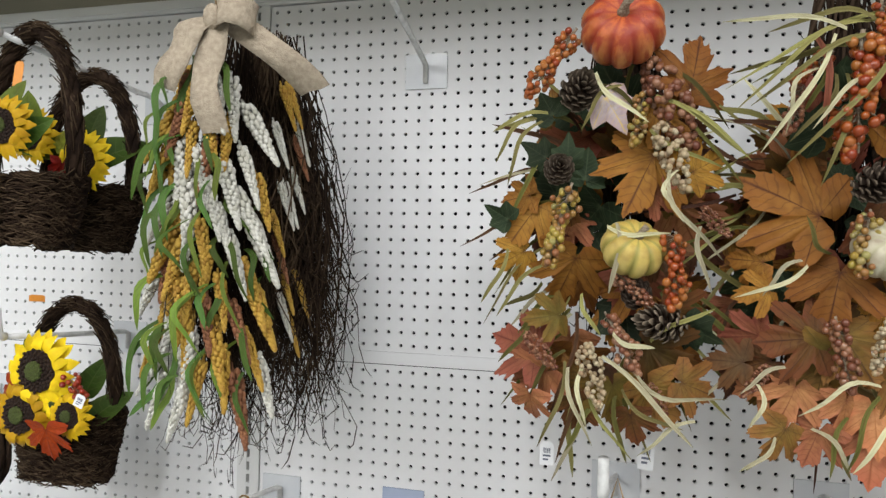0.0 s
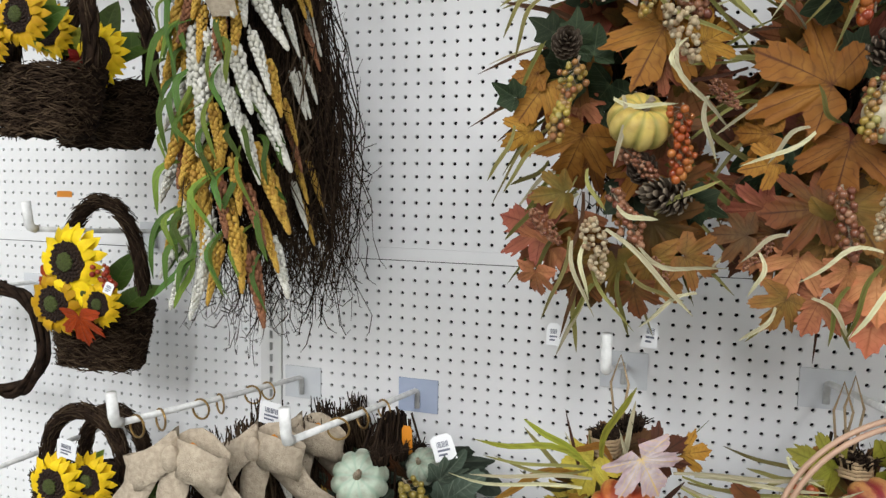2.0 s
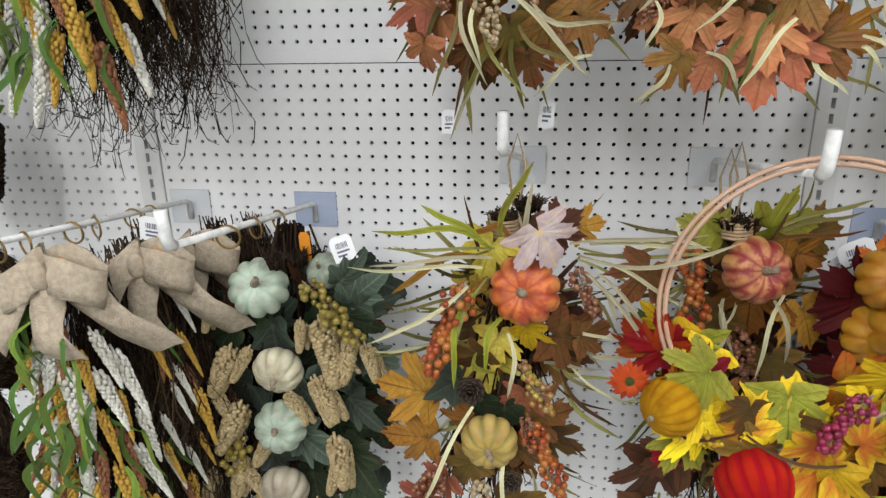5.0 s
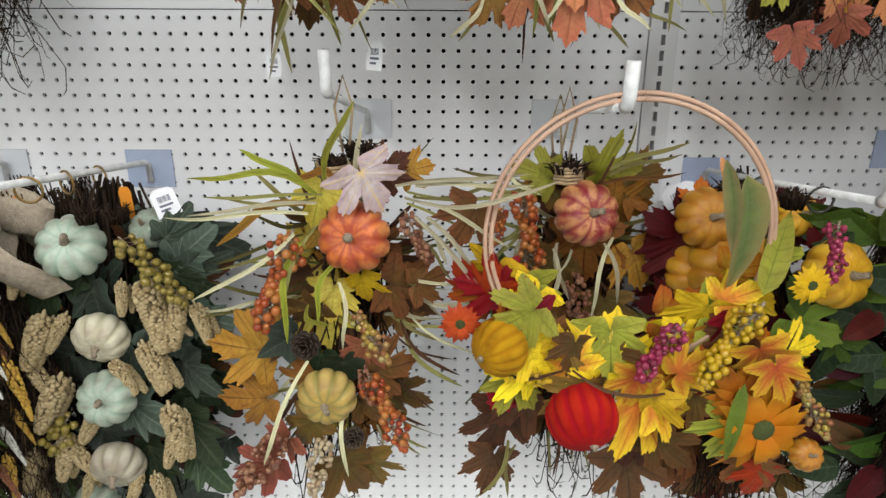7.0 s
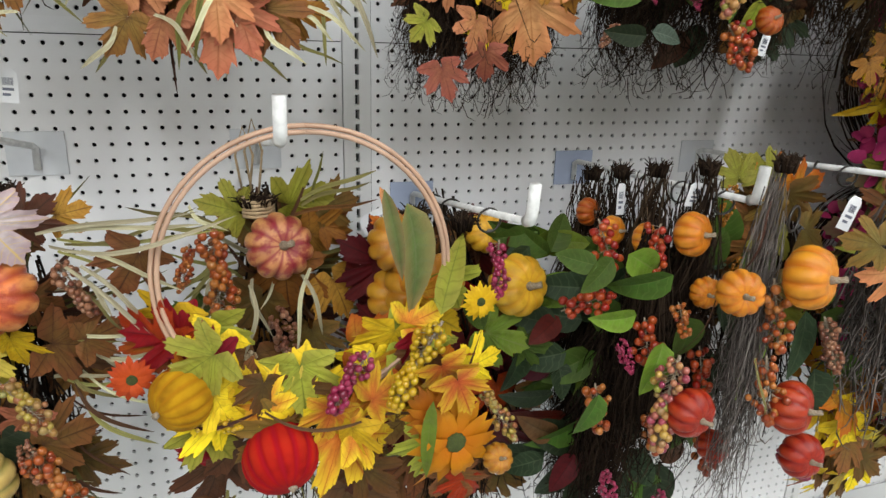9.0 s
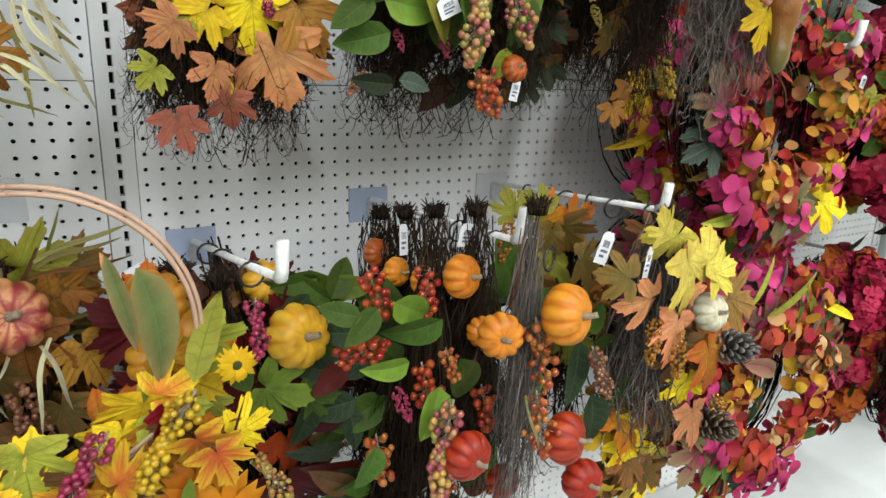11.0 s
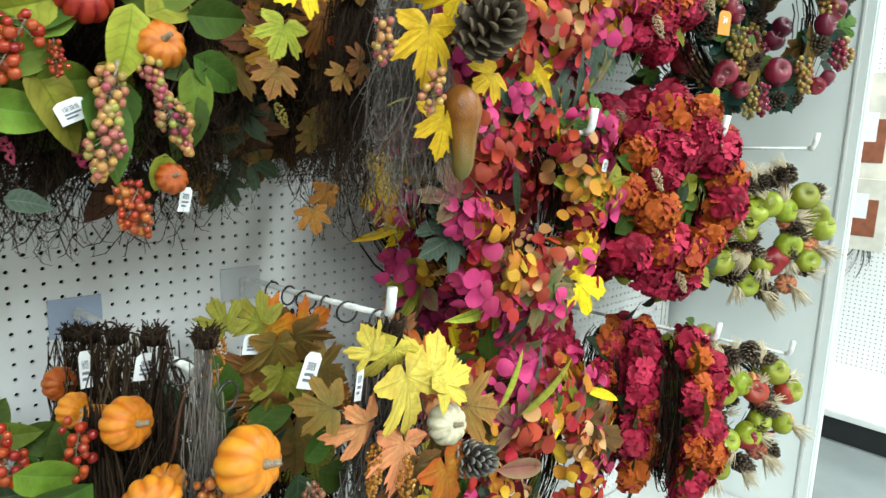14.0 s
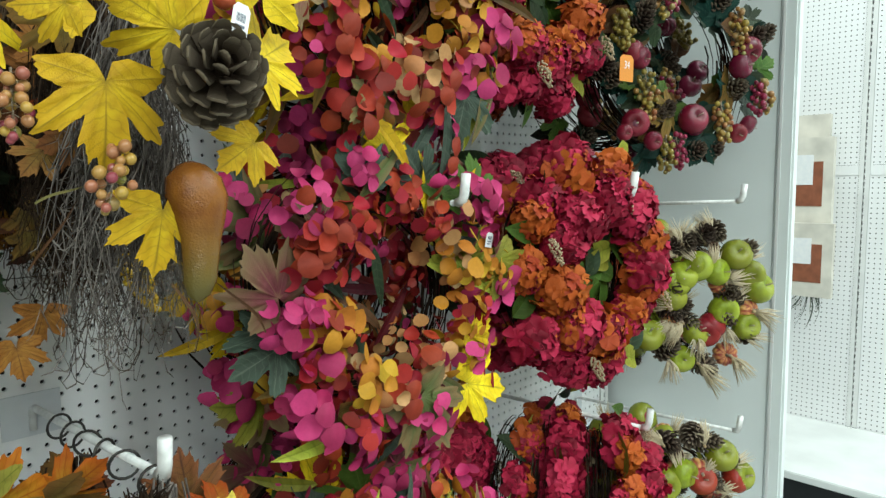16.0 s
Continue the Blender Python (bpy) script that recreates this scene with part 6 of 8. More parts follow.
ear(th, "tan", 0.215, -0.275, 0.657, 0.205, -0.285, 0.604, 1.2)
ear(th, "tan", 0.397, -0.29, 0.634, 0.407, -0.3, 0.577, 1.35)
ear(th, "tan", 0.402, -0.275, 0.614, 0.418, -0.285, 0.571, 1.2)
bunch(th, "olive", 0.414, -0.31, 1.032, 0.465, 0.987, 2)
bunch(th, "olive", 0.443, -0.31, 0.995, 0.495, 0.944, 2)
bunch(th, "olive", 0.284, -0.3, 0.744, 0.251, 0.684, 2)
stub(th, 0.378, -0.32, 1.058, 0.015, 0.05, 0)
ring(th, 0.309, -0.32, 1.12, 0.017, BRASS)
stub(th, 0.38, -0.24, 1.034, 0.015, 0.05, 1)
ring(th, 0.314, -0.24, 1.111, 0.017, BRASS)
stub(th, 0.384, -0.16, 1.01, 0.015, 0.05, 2)
ring(th, 0.32, -0.16, 1.101, 0.017, BRASS)
tag_card(th, 0.459, -0.26, 1.071, 0.037, 0.04, -20)
tag_card(th, 0.385, -0.22, 1.059, 0.018, 0.05, 0, 0, ORANGE_CARD)
for k in range(9):
    px, pz = 0.2 + 0.034 * k, 0.6 + 0.36 * ((k * 0.618) % 1)
    ear(th, "tan", px, -0.285, pz, px + R.uniform(-0.05, 0.05), -0.295, pz - R.uniform(0.055, 0.08), 1.25)
fill(th, 0.316, -0.23, 0.782, 0.162, 0.243, 70, ("sage", "dark", "dark", "brown"), 5, "oak", 0.085)

th = thing("pumpkin_swag", "grey-green leaf swag with pale pumpkins behind another swag", "swag", 0.29, -0.1, 1.02, "pumpkin swags")
for k in range(26):
    leaf(th, "oak", R.choice(("sage", "dark")), 0.31 + R.uniform(-0.15, 0.14), -0.13 + R.uniform(-0.04, 0.04), 0.96 - k * 0.022, R.uniform(0.09, 0.14), R.uniform(90, 270))
brush(th, 0.31, -0.09, 1.03, 0.31, -0.09, 0.42, 0.9, None, 43, 200, 0.7)

# ---- grass and pumpkin swags ----

th = thing("harvest_swag", "autumn swag with orange pumpkin, frosted leaf and pale grass strips", "swag", 0.73, -0.32, 1.154, "harvest swags")
brush(th, 0.716, -0.22, 1.111, 0.672, -0.22, 0.533, 0.8, None, 44, 150, 0.7)
stub(th, 0.703, -0.29, 1.126, 0.02, 0.04, 5)
stub(th, 0.736, -0.27, 1.139, 0.02, 0.045, 6)
wrap(th, 0.702, -0.29, 1.106, 0.022, 0.03)
twine_loop(th, 0.719, -0.28, 1.147, 0.1)
pumpkin(th, "ember", 0.735, -0.35, 1.05, 0.096, 75, -10)
pumpkin(th, "gourd", 0.69, -0.36, 0.82, 0.083, 95)
leaf(th, "maple", "silver", 0.767, -0.38, 1.114, 0.1, 150)
leaf(th, "maple", "lemon", 0.679, -0.32, 1.075, 0.09, 200)
leaf(th, "maple", "mustard", 0.555, -0.32, 0.875, 0.12, 280)
leaf(th, "maple", "mustard", 0.554, -0.32, 0.785, 0.112, 265)
leaf(th, "maple", "mustard", 0.642, -0.32, 0.806, 0.09, 220)
leaf(th, "maple", "rust", 0.812, -0.32, 0.958, 0.109, 110)
leaf(th, "maple", "rust", 0.786, -0.32, 0.835, 0.106, 90)
leaf(th, "maple", "brown", 0.788, -0.32, 1.14, 0.069, 50)
leaf(th, "maple", "mustard", 0.821, -0.32, 1.133, 0.058, 80)
leaf(th, "maple", "yellow", 0.738, -0.32, 0.962, 0.074, 180)
leaf(th, "maple", "olive", 0.719, -0.32, 0.658, 0.121, 150)
leaf(th, "maple", "coral", 0.569, -0.32, 0.679, 0.094, 250)
leaf(th, "maple", "lemon", 0.694, -0.32, 0.937, 0.079, 190)
leaf(th, "maple", "rust", 0.747, -0.32, 0.759, 0.084, 140)
leaf(th, "maple", "coral", 0.734, -0.32, 0.853, 0.073, 190)
leaf(th, "maple", "olive", 0.658, -0.32, 0.924, 0.071, 230)
leaf(th, "maple", "rust", 0.839, -0.32, 0.975, 0.078, 80)
leaf(th, "maple", "olive", 0.744, -0.32, 0.648, 0.104, 160)
leaf(th, "maple", "coral", 0.602, -0.32, 0.709, 0.076, 230)
leaf(th, "maple", "rust", 0.778, -0.32, 1.016, 0.069, 120)
leaf(th, "maple", "olive", 0.645, -0.32, 0.729, 0.084, 210)
leaf(th, "ivy", "sage", 0.624, -0.32, 0.888, 0.056, 240)
leaf(th, "ivy", "dark", 0.709, -0.32, 0.834, 0.057, 180)
leaf(th, "ivy", "dark", 0.669, -0.32, 0.843, 0.049, 200)
bunch(th, "orange", 0.653, -0.35, 1.05, 0.606, 0.925)
bunch(th, "orange", 0.749, -0.35, 0.843, 0.795, 0.731)
bunch(th, "yellow", 0.729, -0.35, 0.938, 0.777, 0.874)
bunch(th, "brown", 0.617, -0.34, 0.743, 0.546, 0.648, 1)
bunch(th, "cream", 0.681, -0.35, 0.741, 0.659, 0.651, 1)
bunch(th, "brown", 0.802, -0.33, 1.075, 0.832, 1.012)
bunch(th, "brown", 0.738, -0.35, 0.86, 0.752, 0.806, 1)
cone(th, 0.662, -0.35, 0.893, 0.046)
cone(th, 0.72, -0.34, 0.738, 0.037)
blade(th, "lime", 0.679, -0.35, 1.113, 0.597, -0.35, 1.162, 0.013)
blade(th, "lime", 0.69, -0.35, 1.106, 0.529, -0.35, 1.122, 0.013)
blade(th, "lime", 0.701, -0.35, 1.124, 0.743, -0.35, 1.222, 0.013)
blade(th, "lime", 0.664, -0.35, 1.042, 0.64, -0.35, 0.895, 0.013)
blade(th, "lime", 0.706, -0.35, 1.011, 0.683, -0.35, 0.921, 0.013)
blade(th, "lime", 0.669, -0.35, 0.954, 0.698, -0.35, 0.925, 0.014)
blade(th, "pale", 0.679, -0.36, 1.084, 0.496, -0.36, 1.076, 0.009)
blade(th, "pale", 0.66, -0.36, 1.057, 0.518, -0.36, 0.965, 0.009)
blade(th, "pale", 0.815, -0.36, 1.12, 0.962, -0.36, 1.12, 0.008)
blade(th, "pale", 0.829, -0.36, 1.08, 0.908, -0.36, 0.982, 0.009)
blade(th, "pale", 0.814, -0.36, 1.08, 0.93, -0.36, 0.941, 0.009)
blade(th, "pale", 0.801, -0.36, 1.105, 1, -0.36, 1.131, 0.008)
blade(th, "pale", 0.718, -0.36, 0.822, 0.715, -0.36, 0.685, 0.009)
blade(th, "pale", 0.666, -0.36, 0.875, 0.593, -0.36, 0.704, 0.009)
blade(th, "pale", 0.714, -0.36, 0.991, 0.713, -0.36, 0.892, 0.009)
blade(th, "pale", 0.691, -0.36, 1.098, 0.526, -0.36, 1.079, 0.008)
blade(th, "pale", 0.79, -0.36, 1.12, 0.958, -0.36, 1.135, 0.008)
blade(th, "pale", 0.825, -0.36, 1.068, 0.854, -0.36, 1.015, 0.009)
blade(th, "pale", 0.832, -0.36, 1.098, 0.934, -0.36, 1.039, 0.008)
blade(th, "straw", 0.685, -0.33, 1.097, 0.554, -0.33, 1.1, 0.007)
blade(th, "straw", 0.693, -0.33, 1.101, 0.539, -0.33, 1.096, 0.007)
blade(th, "straw", 0.803, -0.33, 1.105, 0.978, -0.33, 1.106, 0.007)
blade(th, "straw", 0.81, -0.33, 1.098, 0.955, -0.33, 1.135, 0.007)
blade(th, "straw", 0.683, -0.33, 1.059, 0.629, -0.33, 0.928, 0.007)
blade(th, "straw", 0.802, -0.33, 1.09, 0.914, -0.33, 1.044, 0.007)
blade(th, "straw", 0.817, -0.33, 1.044, 0.862, -0.33, 0.979, 0.007)
blade(th, "straw", 0.75, -0.33, 0.803, 0.848, -0.33, 0.736, 0.008)
blade(th, "mustard", 0.67, -0.33, 1.089, 0.55, -0.33, 1.027, 0.018)
blade(th, "mustard", 0.715, -0.33, 1.112, 0.658, -0.33, 1.119, 0.017)
fill(th, 0.716, -0.29, 0.892, 0.107, 0.239, 34, ("rust", "olive", "brown", "mustard", "lemon"), 6, "maple", 0.085, 60)

th = thing("harvest_swag", "autumn swag with striped orange pumpkin, mustard leaves and straw", "swag", 1.032, -0.21, 1.126, "harvest swags")
brush(th, 1.053, -0.11, 1.088, 1.089, -0.11, 0.468, 0.8, None, 44, 150, 0.7)
stub(th, 1.031, -0.21, 1.105, 0.028, 0.04, 7)
wrap(th, 1.033, -0.21, 1.089, 0.022, 0.03)
twine_loop(th, 1.032, -0.19, 1.114, 0.11)
twine_loop(th, 1.019, -0.19, 1.114, 0.1)
pumpkin(th, "stripe", 1.058, -0.24, 1.051, 0.097, 72, 10)
leaf(th, "maple", "olive", 0.996, -0.21, 1.097, 0.083, 300)
leaf(th, "maple", "lime", 1.111, -0.21, 1.112, 0.108, 78)
leaf(th, "maple", "mustard", 1.138, -0.21, 1.05, 0.101, 100)
leaf(th, "maple", "mustard", 1.068, -0.21, 0.969, 0.13, 180)
leaf(th, "maple", "mustard", 1.148, -0.21, 0.955, 0.105, 160)
leaf(th, "maple", "green", 0.918, -0.21, 0.921, 0.097, 250)
leaf(th, "maple", "brown", 0.939, -0.21, 0.653, 0.143, 200)
leaf(th, "maple", "mustard", 1.148, -0.21, 1.076, 0.075, 70)
leaf(th, "maple", "olive", 1.014, -0.21, 0.931, 0.105, 210)
leaf(th, "maple", "lime", 0.979, -0.21, 1.109, 0.083, 290)
leaf(th, "maple", "olive", 1.154, -0.21, 1.102, 0.083, 80)
leaf(th, "maple", "brown", 0.961, -0.21, 0.708, 0.113, 230)
leaf(th, "maple", "brown", 0.927, -0.21, 0.584, 0.107, 200)
leaf(th, "maple", "rust", 1.011, -0.21, 0.834, 0.109, 190)
leaf(th, "maple", "brown", 1.173, -0.21, 0.561, 0.138, 170)
leaf(th, "maple", "brown", 1.197, -0.21, 0.619, 0.106, 150)
leaf(th, "maple", "olive", 1.107, -0.21, 0.874, 0.098, 170)
bunch(th, "orange", 0.973, -0.24, 1.079, 0.97, 0.943)
bunch(th, "orange", 0.938, -0.23, 1.055, 0.923, 0.994)
bunch(th, "cream", 1.008, -0.21, 0.873, 1.04, 0.793, 1)
bunch(th, "brown", 1.049, -0.21, 0.941, 1.082, 0.844, 1)
blade(th, "pale", 0.943, -0.24, 1.116, 0.993, -0.24, 1.079, 0.01)
blade(th, "pale", 1.018, -0.24, 1.006, 1.045, -0.24, 0.911, 0.01)
blade(th, "pale", 1.1, -0.24, 1.015, 1.078, -0.24, 0.878, 0.01)
blade(th, "pale", 1.014, -0.24, 0.997, 0.999, -0.24, 0.887, 0.01)
blade(th, "pale", 1.088, -0.24, 1.006, 1.114, -0.24, 0.907, 0.01)
blade(th, "pale", 0.996, -0.24, 1.015, 0.949, -0.24, 0.961, 0.01)
blade(th, "straw", 0.971, -0.22, 1.086, 0.896, -0.22, 1.086, 0.01)
blade(th, "straw", 0.979, -0.22, 1.078, 0.863, -0.22, 1.111, 0.01)
blade(th, "straw", 0.999, -0.22, 1.026, 0.924, -0.22, 0.972, 0.01)
blade(th, "straw", 0.973, -0.22, 1.044, 0.915, -0.22, 0.99, 0.01)
blade(th, "straw", 0.983, -0.22, 1.008, 0.943, -0.22, 0.935, 0.01)
blade(th, "straw", 1.092, -0.22, 1.112, 1.203, -0.22, 1.15, 0.01)
blade(th, "straw", 1.093, -0.22, 1.104, 1.196, -0.22, 1.133, 0.01)
blade(th, "straw", 0.962, -0.22, 0.649, 0.908, -0.22, 0.533, 0.011)
blade(th, "straw", 0.972, -0.22, 0.637, 0.967, -0.22, 0.533, 0.011)
blade(th, "rust", 1.072, -0.21, 1.084, 1.208, -0.21, 1.104, 0.01)
blade(th, "moss", 1.112, -0.21, 1.102, 1.129, -0.21, 1.18, 0.007)
fill(th, 1.051, -0.18, 0.86, 0.111, 0.24, 34, ("olive", "brown", "mustard", "olive"), 7, "maple", 0.085, 60)

# ---- bent-wood hoop wreath ----

th = thing("hoop_wreath", "bent-wood hoop wreath with velvet pumpkins, sunflower and yellow leaves", "wreath", 1.086, -0.38, 1.046)
for dr, dy in ((0.0, 0.0), (-0.0068, -0.004)):
    s = Soup()
    s.tube([(1.082 + (0.18 + dr) * math.sin(a * math.pi / 32), -0.38 + dy, 1.057 + (0.18 + dr) * math.cos(a * math.pi / 32)) for a in range(65)], 0.0032, 7)
    part("hoop", s.mesh("hoop"), HOOP, th)
pumpkin(th, "velvet_gold", 0.923, -0.4, 0.918, 0.078, 100, -55, 0, 14, 0.07, 0.9)
pumpkin(th, "velvet_red", 1.034, -0.41, 0.822, 0.096, 125, 10, 0, 14, 0.06, 0.95)
daisy(th, "petalr", 0.872, -0.39, 0.947, 0.062)
daisy(th, "petalr", 0.932, -0.38, 0.83, 0.054)
leaf(th, "maple", "yellow", 1.068, -0.4, 0.93, 0.119, 10)
leaf(th, "maple", "flame", 1, -0.4, 0.918, 0.095, 330)
leaf(th, "maple", "lime", 0.96, -0.4, 0.843, 0.097, 150)
leaf(th, "maple", "flame", 1.13, -0.4, 0.795, 0.137, 155)
leaf(th, "maple", "flame", 1.16, -0.4, 0.826, 0.098, 110)
leaf(th, "maple", "orange", 1.274, -0.4, 0.894, 0.088, 120)
leaf(th, "maple", "yellow", 1.318, -0.4, 0.915, 0.08, 80)
leaf(th, "maple", "flame", 1.093, -0.4, 0.856, 0.082, 200)
leaf(th, "maple", "lemon", 1.082, -0.4, 0.898, 0.088, 60)
leaf(th, "maple", "orange", 1.146, -0.4, 0.856, 0.082, 80)
leaf(th, "maple", "flame", 1.177, -0.4, 0.898, 0.081, 60)
leaf(th, "maple", "orange", 1.223, -0.4, 0.89, 0.081, 30)
leaf(th, "maple", "yellow", 0.98, -0.4, 0.889, 0.059, 140)
leaf(th, "maple", "rust", 0.977, -0.4, 0.938, 0.087, 350)
leaf(th, "maple", "olive", 1.04, -0.4, 0.864, 0.074, 120)
leaf(th, "maple", "orange", 0.94, -0.4, 0.962, 0.057, 30)
leaf(th, "maple", "flame", 1.229, -0.4, 0.848, 0.075, 190)
leaf(th, "maple", "rust", 1.279, -0.4, 0.722, 0.094, 160)
leaf(th, "maple", "red", 1.28, -0.4, 0.712, 0.079, 200)
leaf(th, "maple", "lime", 1.232, -0.4, 0.777, 0.115, 200)
leaf(th, "maple", "olive", 1.165, -0.4, 0.759, 0.093, 130)
leaf(th, "maple", "yellow", 1.127, -0.4, 0.821, 0.083, 180)
daisy(th, "petalo", 1.261, -0.43, 0.82, 0.139)
daisy(th, "petalo", 1.233, -0.42, 0.86, 0.095)
leaf(th, "long", "orange", 1.25, -0.44, 0.788, 0.11, 190)
leaf(th, "maple", "flame", 1.252, -0.44, 0.912, 0.084, 150)
leaf(th, "maple", "flame", 1.267, -0.445, 0.892, 0.077, 160)
daisy(th, "petal", 1.29, -0.43, 1.018, 0.057)
bunch(th, "magenta", 1.145, -0.42, 0.956, 1.096, 0.889)
bunch(th, "gold", 1.239, -0.42, 0.983, 1.175, 0.885)
bunch(th, "yellow", 1.313, -0.41, 0.871, 1.357, 0.798)
bunch(th, "magenta", 1.321, -0.41, 1.086, 1.318, 1.017)
bunch(th, "gold", 0.936, -0.4, 0.885, 0.988, 0.873)
leaf(th, "lance", "autumn", 1.219, -0.43, 1.074, 0.165, 160, 4)
leaf(th, "lance", "lime", 1.258, -0.42, 1.053, 0.115, 15)
leaf(th, "long", "autumn", 1.18, -0.435, 1.12, 0.109, 160)
leaf(th, "oval", "green", 1.301, -0.4, 0.986, 0.064, 150)
leaf(th, "long", "peach", 1.177, -0.436, 1.14, 0.076, 150)
leaf(th, "long", "green", 1.194, -0.4, 0.768, 0.092, 110)
leaf(th, "long", "bright", 1.219, -0.43, 0.833, 0.109, 190)
pumpkin(th, "gold", 1.328, -0.43, 0.777, 0.045, 60)
for k in range(40):
    a = 100 + k * 4.2
    px, pz = around(1.082, 1.057, 0.18, a)
    leaf(th, "maple", R.choice(("flame", "orange", "lime", "flame", "olive", "rust", "yellow", "red")), px + R.uniform(-0.03, 0.03), -0.38 + R.uniform(-0.02, 0.03), pz + R.uniform(-0.05, 0.03), R.uniform(0.07, 0.11), a + R.uniform(-70, 70))
blade(th, "brown", 1.009, -0.4, 0.893, 1.16, -0.4, 0.856, 0.007)
blade(th, "brown", 1.146, -0.4, 0.856, 1.259, -0.4, 0.848, 0.007)
blade(th, "brown", 1.25, -0.4, 0.856, 1.305, -0.4, 0.963, 0.009)
blade(th, "brown", 0.921, -0.4, 0.885, 1.016, -0.4, 0.889, 0.007)

# ---- gold pumpkin swag ----

th = thing("pumpkin_swag", "maroon leaf swag with golden pumpkins and magenta berries", "swag", 1.269, -0.24, 1.084, "pumpkin swags")
brush(th, 1.332, -0.14, 1.068, 1.441, -0.14, 0.506, 0.9, None, 45, 190, 0.7)
pumpkin(th, "gold", 1.225, -0.26, 1.05, 0.09, 70)
pumpkin(th, "gold", 1.266, -0.27, 0.977, 0.127, 80, -10)
pumpkin(th, "gold", 1.23, -0.24, 0.961, 0.097, 80, 10)
pumpkin(th, "gold", 1.415, -0.28, 0.974, 0.101, 75, 15)
pumpkin(th, "gold", 1.393, -0.19, 1.036, 0.069, 70)
leaf(th, "maple", "maroon", 1.177, -0.24, 1.033, 0.116, 300)
leaf(th, "maple", "maroon", 1.194, -0.24, 0.958, 0.11, 260)
leaf(th, "maple", "maroon", 1.266, -0.24, 0.874, 0.139, 240)
leaf(th, "maple", "maroon", 1.466, -0.24, 0.879, 0.122, 110)
leaf(th, "maple", "maroon", 1.165, -0.24, 0.998, 0.092, 280)
leaf(th, "maple", "orange", 1.224, -0.24, 1.084, 0.065, 0)
leaf(th, "maple", "mustard", 1.205, -0.24, 0.869, 0.096, 240)
leaf(th, "maple", "maroon", 1.343, -0.24, 0.83, 0.133, 180)
leaf(th, "maple", "red", 1.41, -0.24, 0.749, 0.109, 170)
leaf(th, "maple", "maroon", 1.426, -0.24, 0.811, 0.116, 150)
leaf(th, "maple", "maroon", 1.23, -0.24, 0.81, 0.124, 220)
leaf(th, "maple", "rust", 1.222, -0.24, 0.728, 0.119, 230)
leaf(th, "maple", "maroon", 1.407, -0.24, 0.664, 0.14, 170)
leaf(th, "maple", "maroon", 1.175, -0.24, 0.907, 0.095, 270)
leaf(th, "maple", "orange", 1.49, -0.24, 0.926, 0.077, 80)
leaf(th, "maple", "maroon", 1.431, -0.24, 1.008, 0.083, 70)
leaf(th, "maple", "rust", 1.469, -0.24, 0.728, 0.1, 140)
leaf(th, "maple", "maroon", 1.505, -0.24, 0.86, 0.096, 110)
leaf(th, "maple", "bright", 1.398, -0.28, 0.889, 0.109, 110)
leaf(th, "maple", "green", 1.453, -0.28, 0.87, 0.076, 90)
leaf(th, "maple", "lime", 1.274, -0.28, 0.879, 0.075, 200)
stub(th, 1.259, -0.16, 1.05, 0.016, 0.05, 10)
ring(th, 1.325, -0.12, 1.088, 0.017, IRON)
stub(th, 1.262, -0.24, 1.076, 0.016, 0.05, 11)
ring(th, 1.329, -0.2, 1.098, 0.017, IRON)
stub(th, 1.288, -0.36, 1.093, 0.016, 0.05, 12)
ring(th, 1.335, -0.34, 1.116, 0.017, IRON)
tag_card(th, 1.215, -0.18, 1.06, 0.052, 0.043, -25)
tag_card(th, 1.212, -0.16, 1.036, 0.045, 0.036, -30)
brush(th, 1.33, -0.16, 0.85, 1.36, -0.16, 0.4, 1.0, None, 45, 190, 0.7)
fill(th, 1.35, -0.21, 0.62, 0.16, 0.14, 30, ("maroon", "rust", "brown", "olive"), 19, "maple", 0.1)
fill(th, 1.35, -0.21, 0.814, 0.173, 0.237, 46, ("maroon", "maroon", "rust", "red", "brown"), 8, "maple", 0.1)

# ---- upper twig wreaths ----

th = thing("leaf_swag", "brushwood swag with yellow maple leaves and coral leaves", "swag", 1.342, -0.35, 1.527, "brushwood swags")
brush(th, 1.366, -0.25, 1.659, 1.318, -0.25, 1.274, 1, None, 46, 620, 0.8, 0.22, 0.14, 0.003)
leaf(th, "maple", "yellow", 1.349, -0.35, 1.4, 0.107, 175)
leaf(th, "maple", "yellow", 1.282, -0.35, 1.405, 0.071, 220)
leaf(th, "maple", "peach", 1.381, -0.35, 1.342, 0.133, 172)
leaf(th, "maple", "coral", 1.297, -0.35, 1.34, 0.066, 200)
leaf(th, "maple", "coral", 1.319, -0.35, 1.304, 0.061, 180)
leaf(th, "maple", "mustard", 1.419, -0.35, 1.407, 0.098, 150)
leaf(th, "maple", "coral", 1.26, -0.35, 1.282, 0.066, 165)
leaf(th, "maple", "lime", 1.227, -0.35, 1.345, 0.05, 220)
leaf(th, "maple", "yellow", 1.333, -0.35, 1.473, 0.097, 200)
leaf(th, "maple", "orange", 1.399, -0.35, 1.467, 0.095, 140)
leaf(th, "maple", "yellow", 1.259, -0.35, 1.454, 0.087, 250)
leaf(th, "maple", "mustard", 1.435, -0.35, 1.515, 0.089, 110)
leaf(th, "maple", "yellow", 1.336, -0.35, 1.538, 0.095, 0)
leaf(th, "maple", "coral", 1.243, -0.35, 1.394, 0.063, 230)
leaf(th, "maple", "lime", 1.263, -0.35, 1.431, 0.063, 280)
bunch(th, "magenta", 1.372, -0.35, 1.464, 1.363, 1.42)
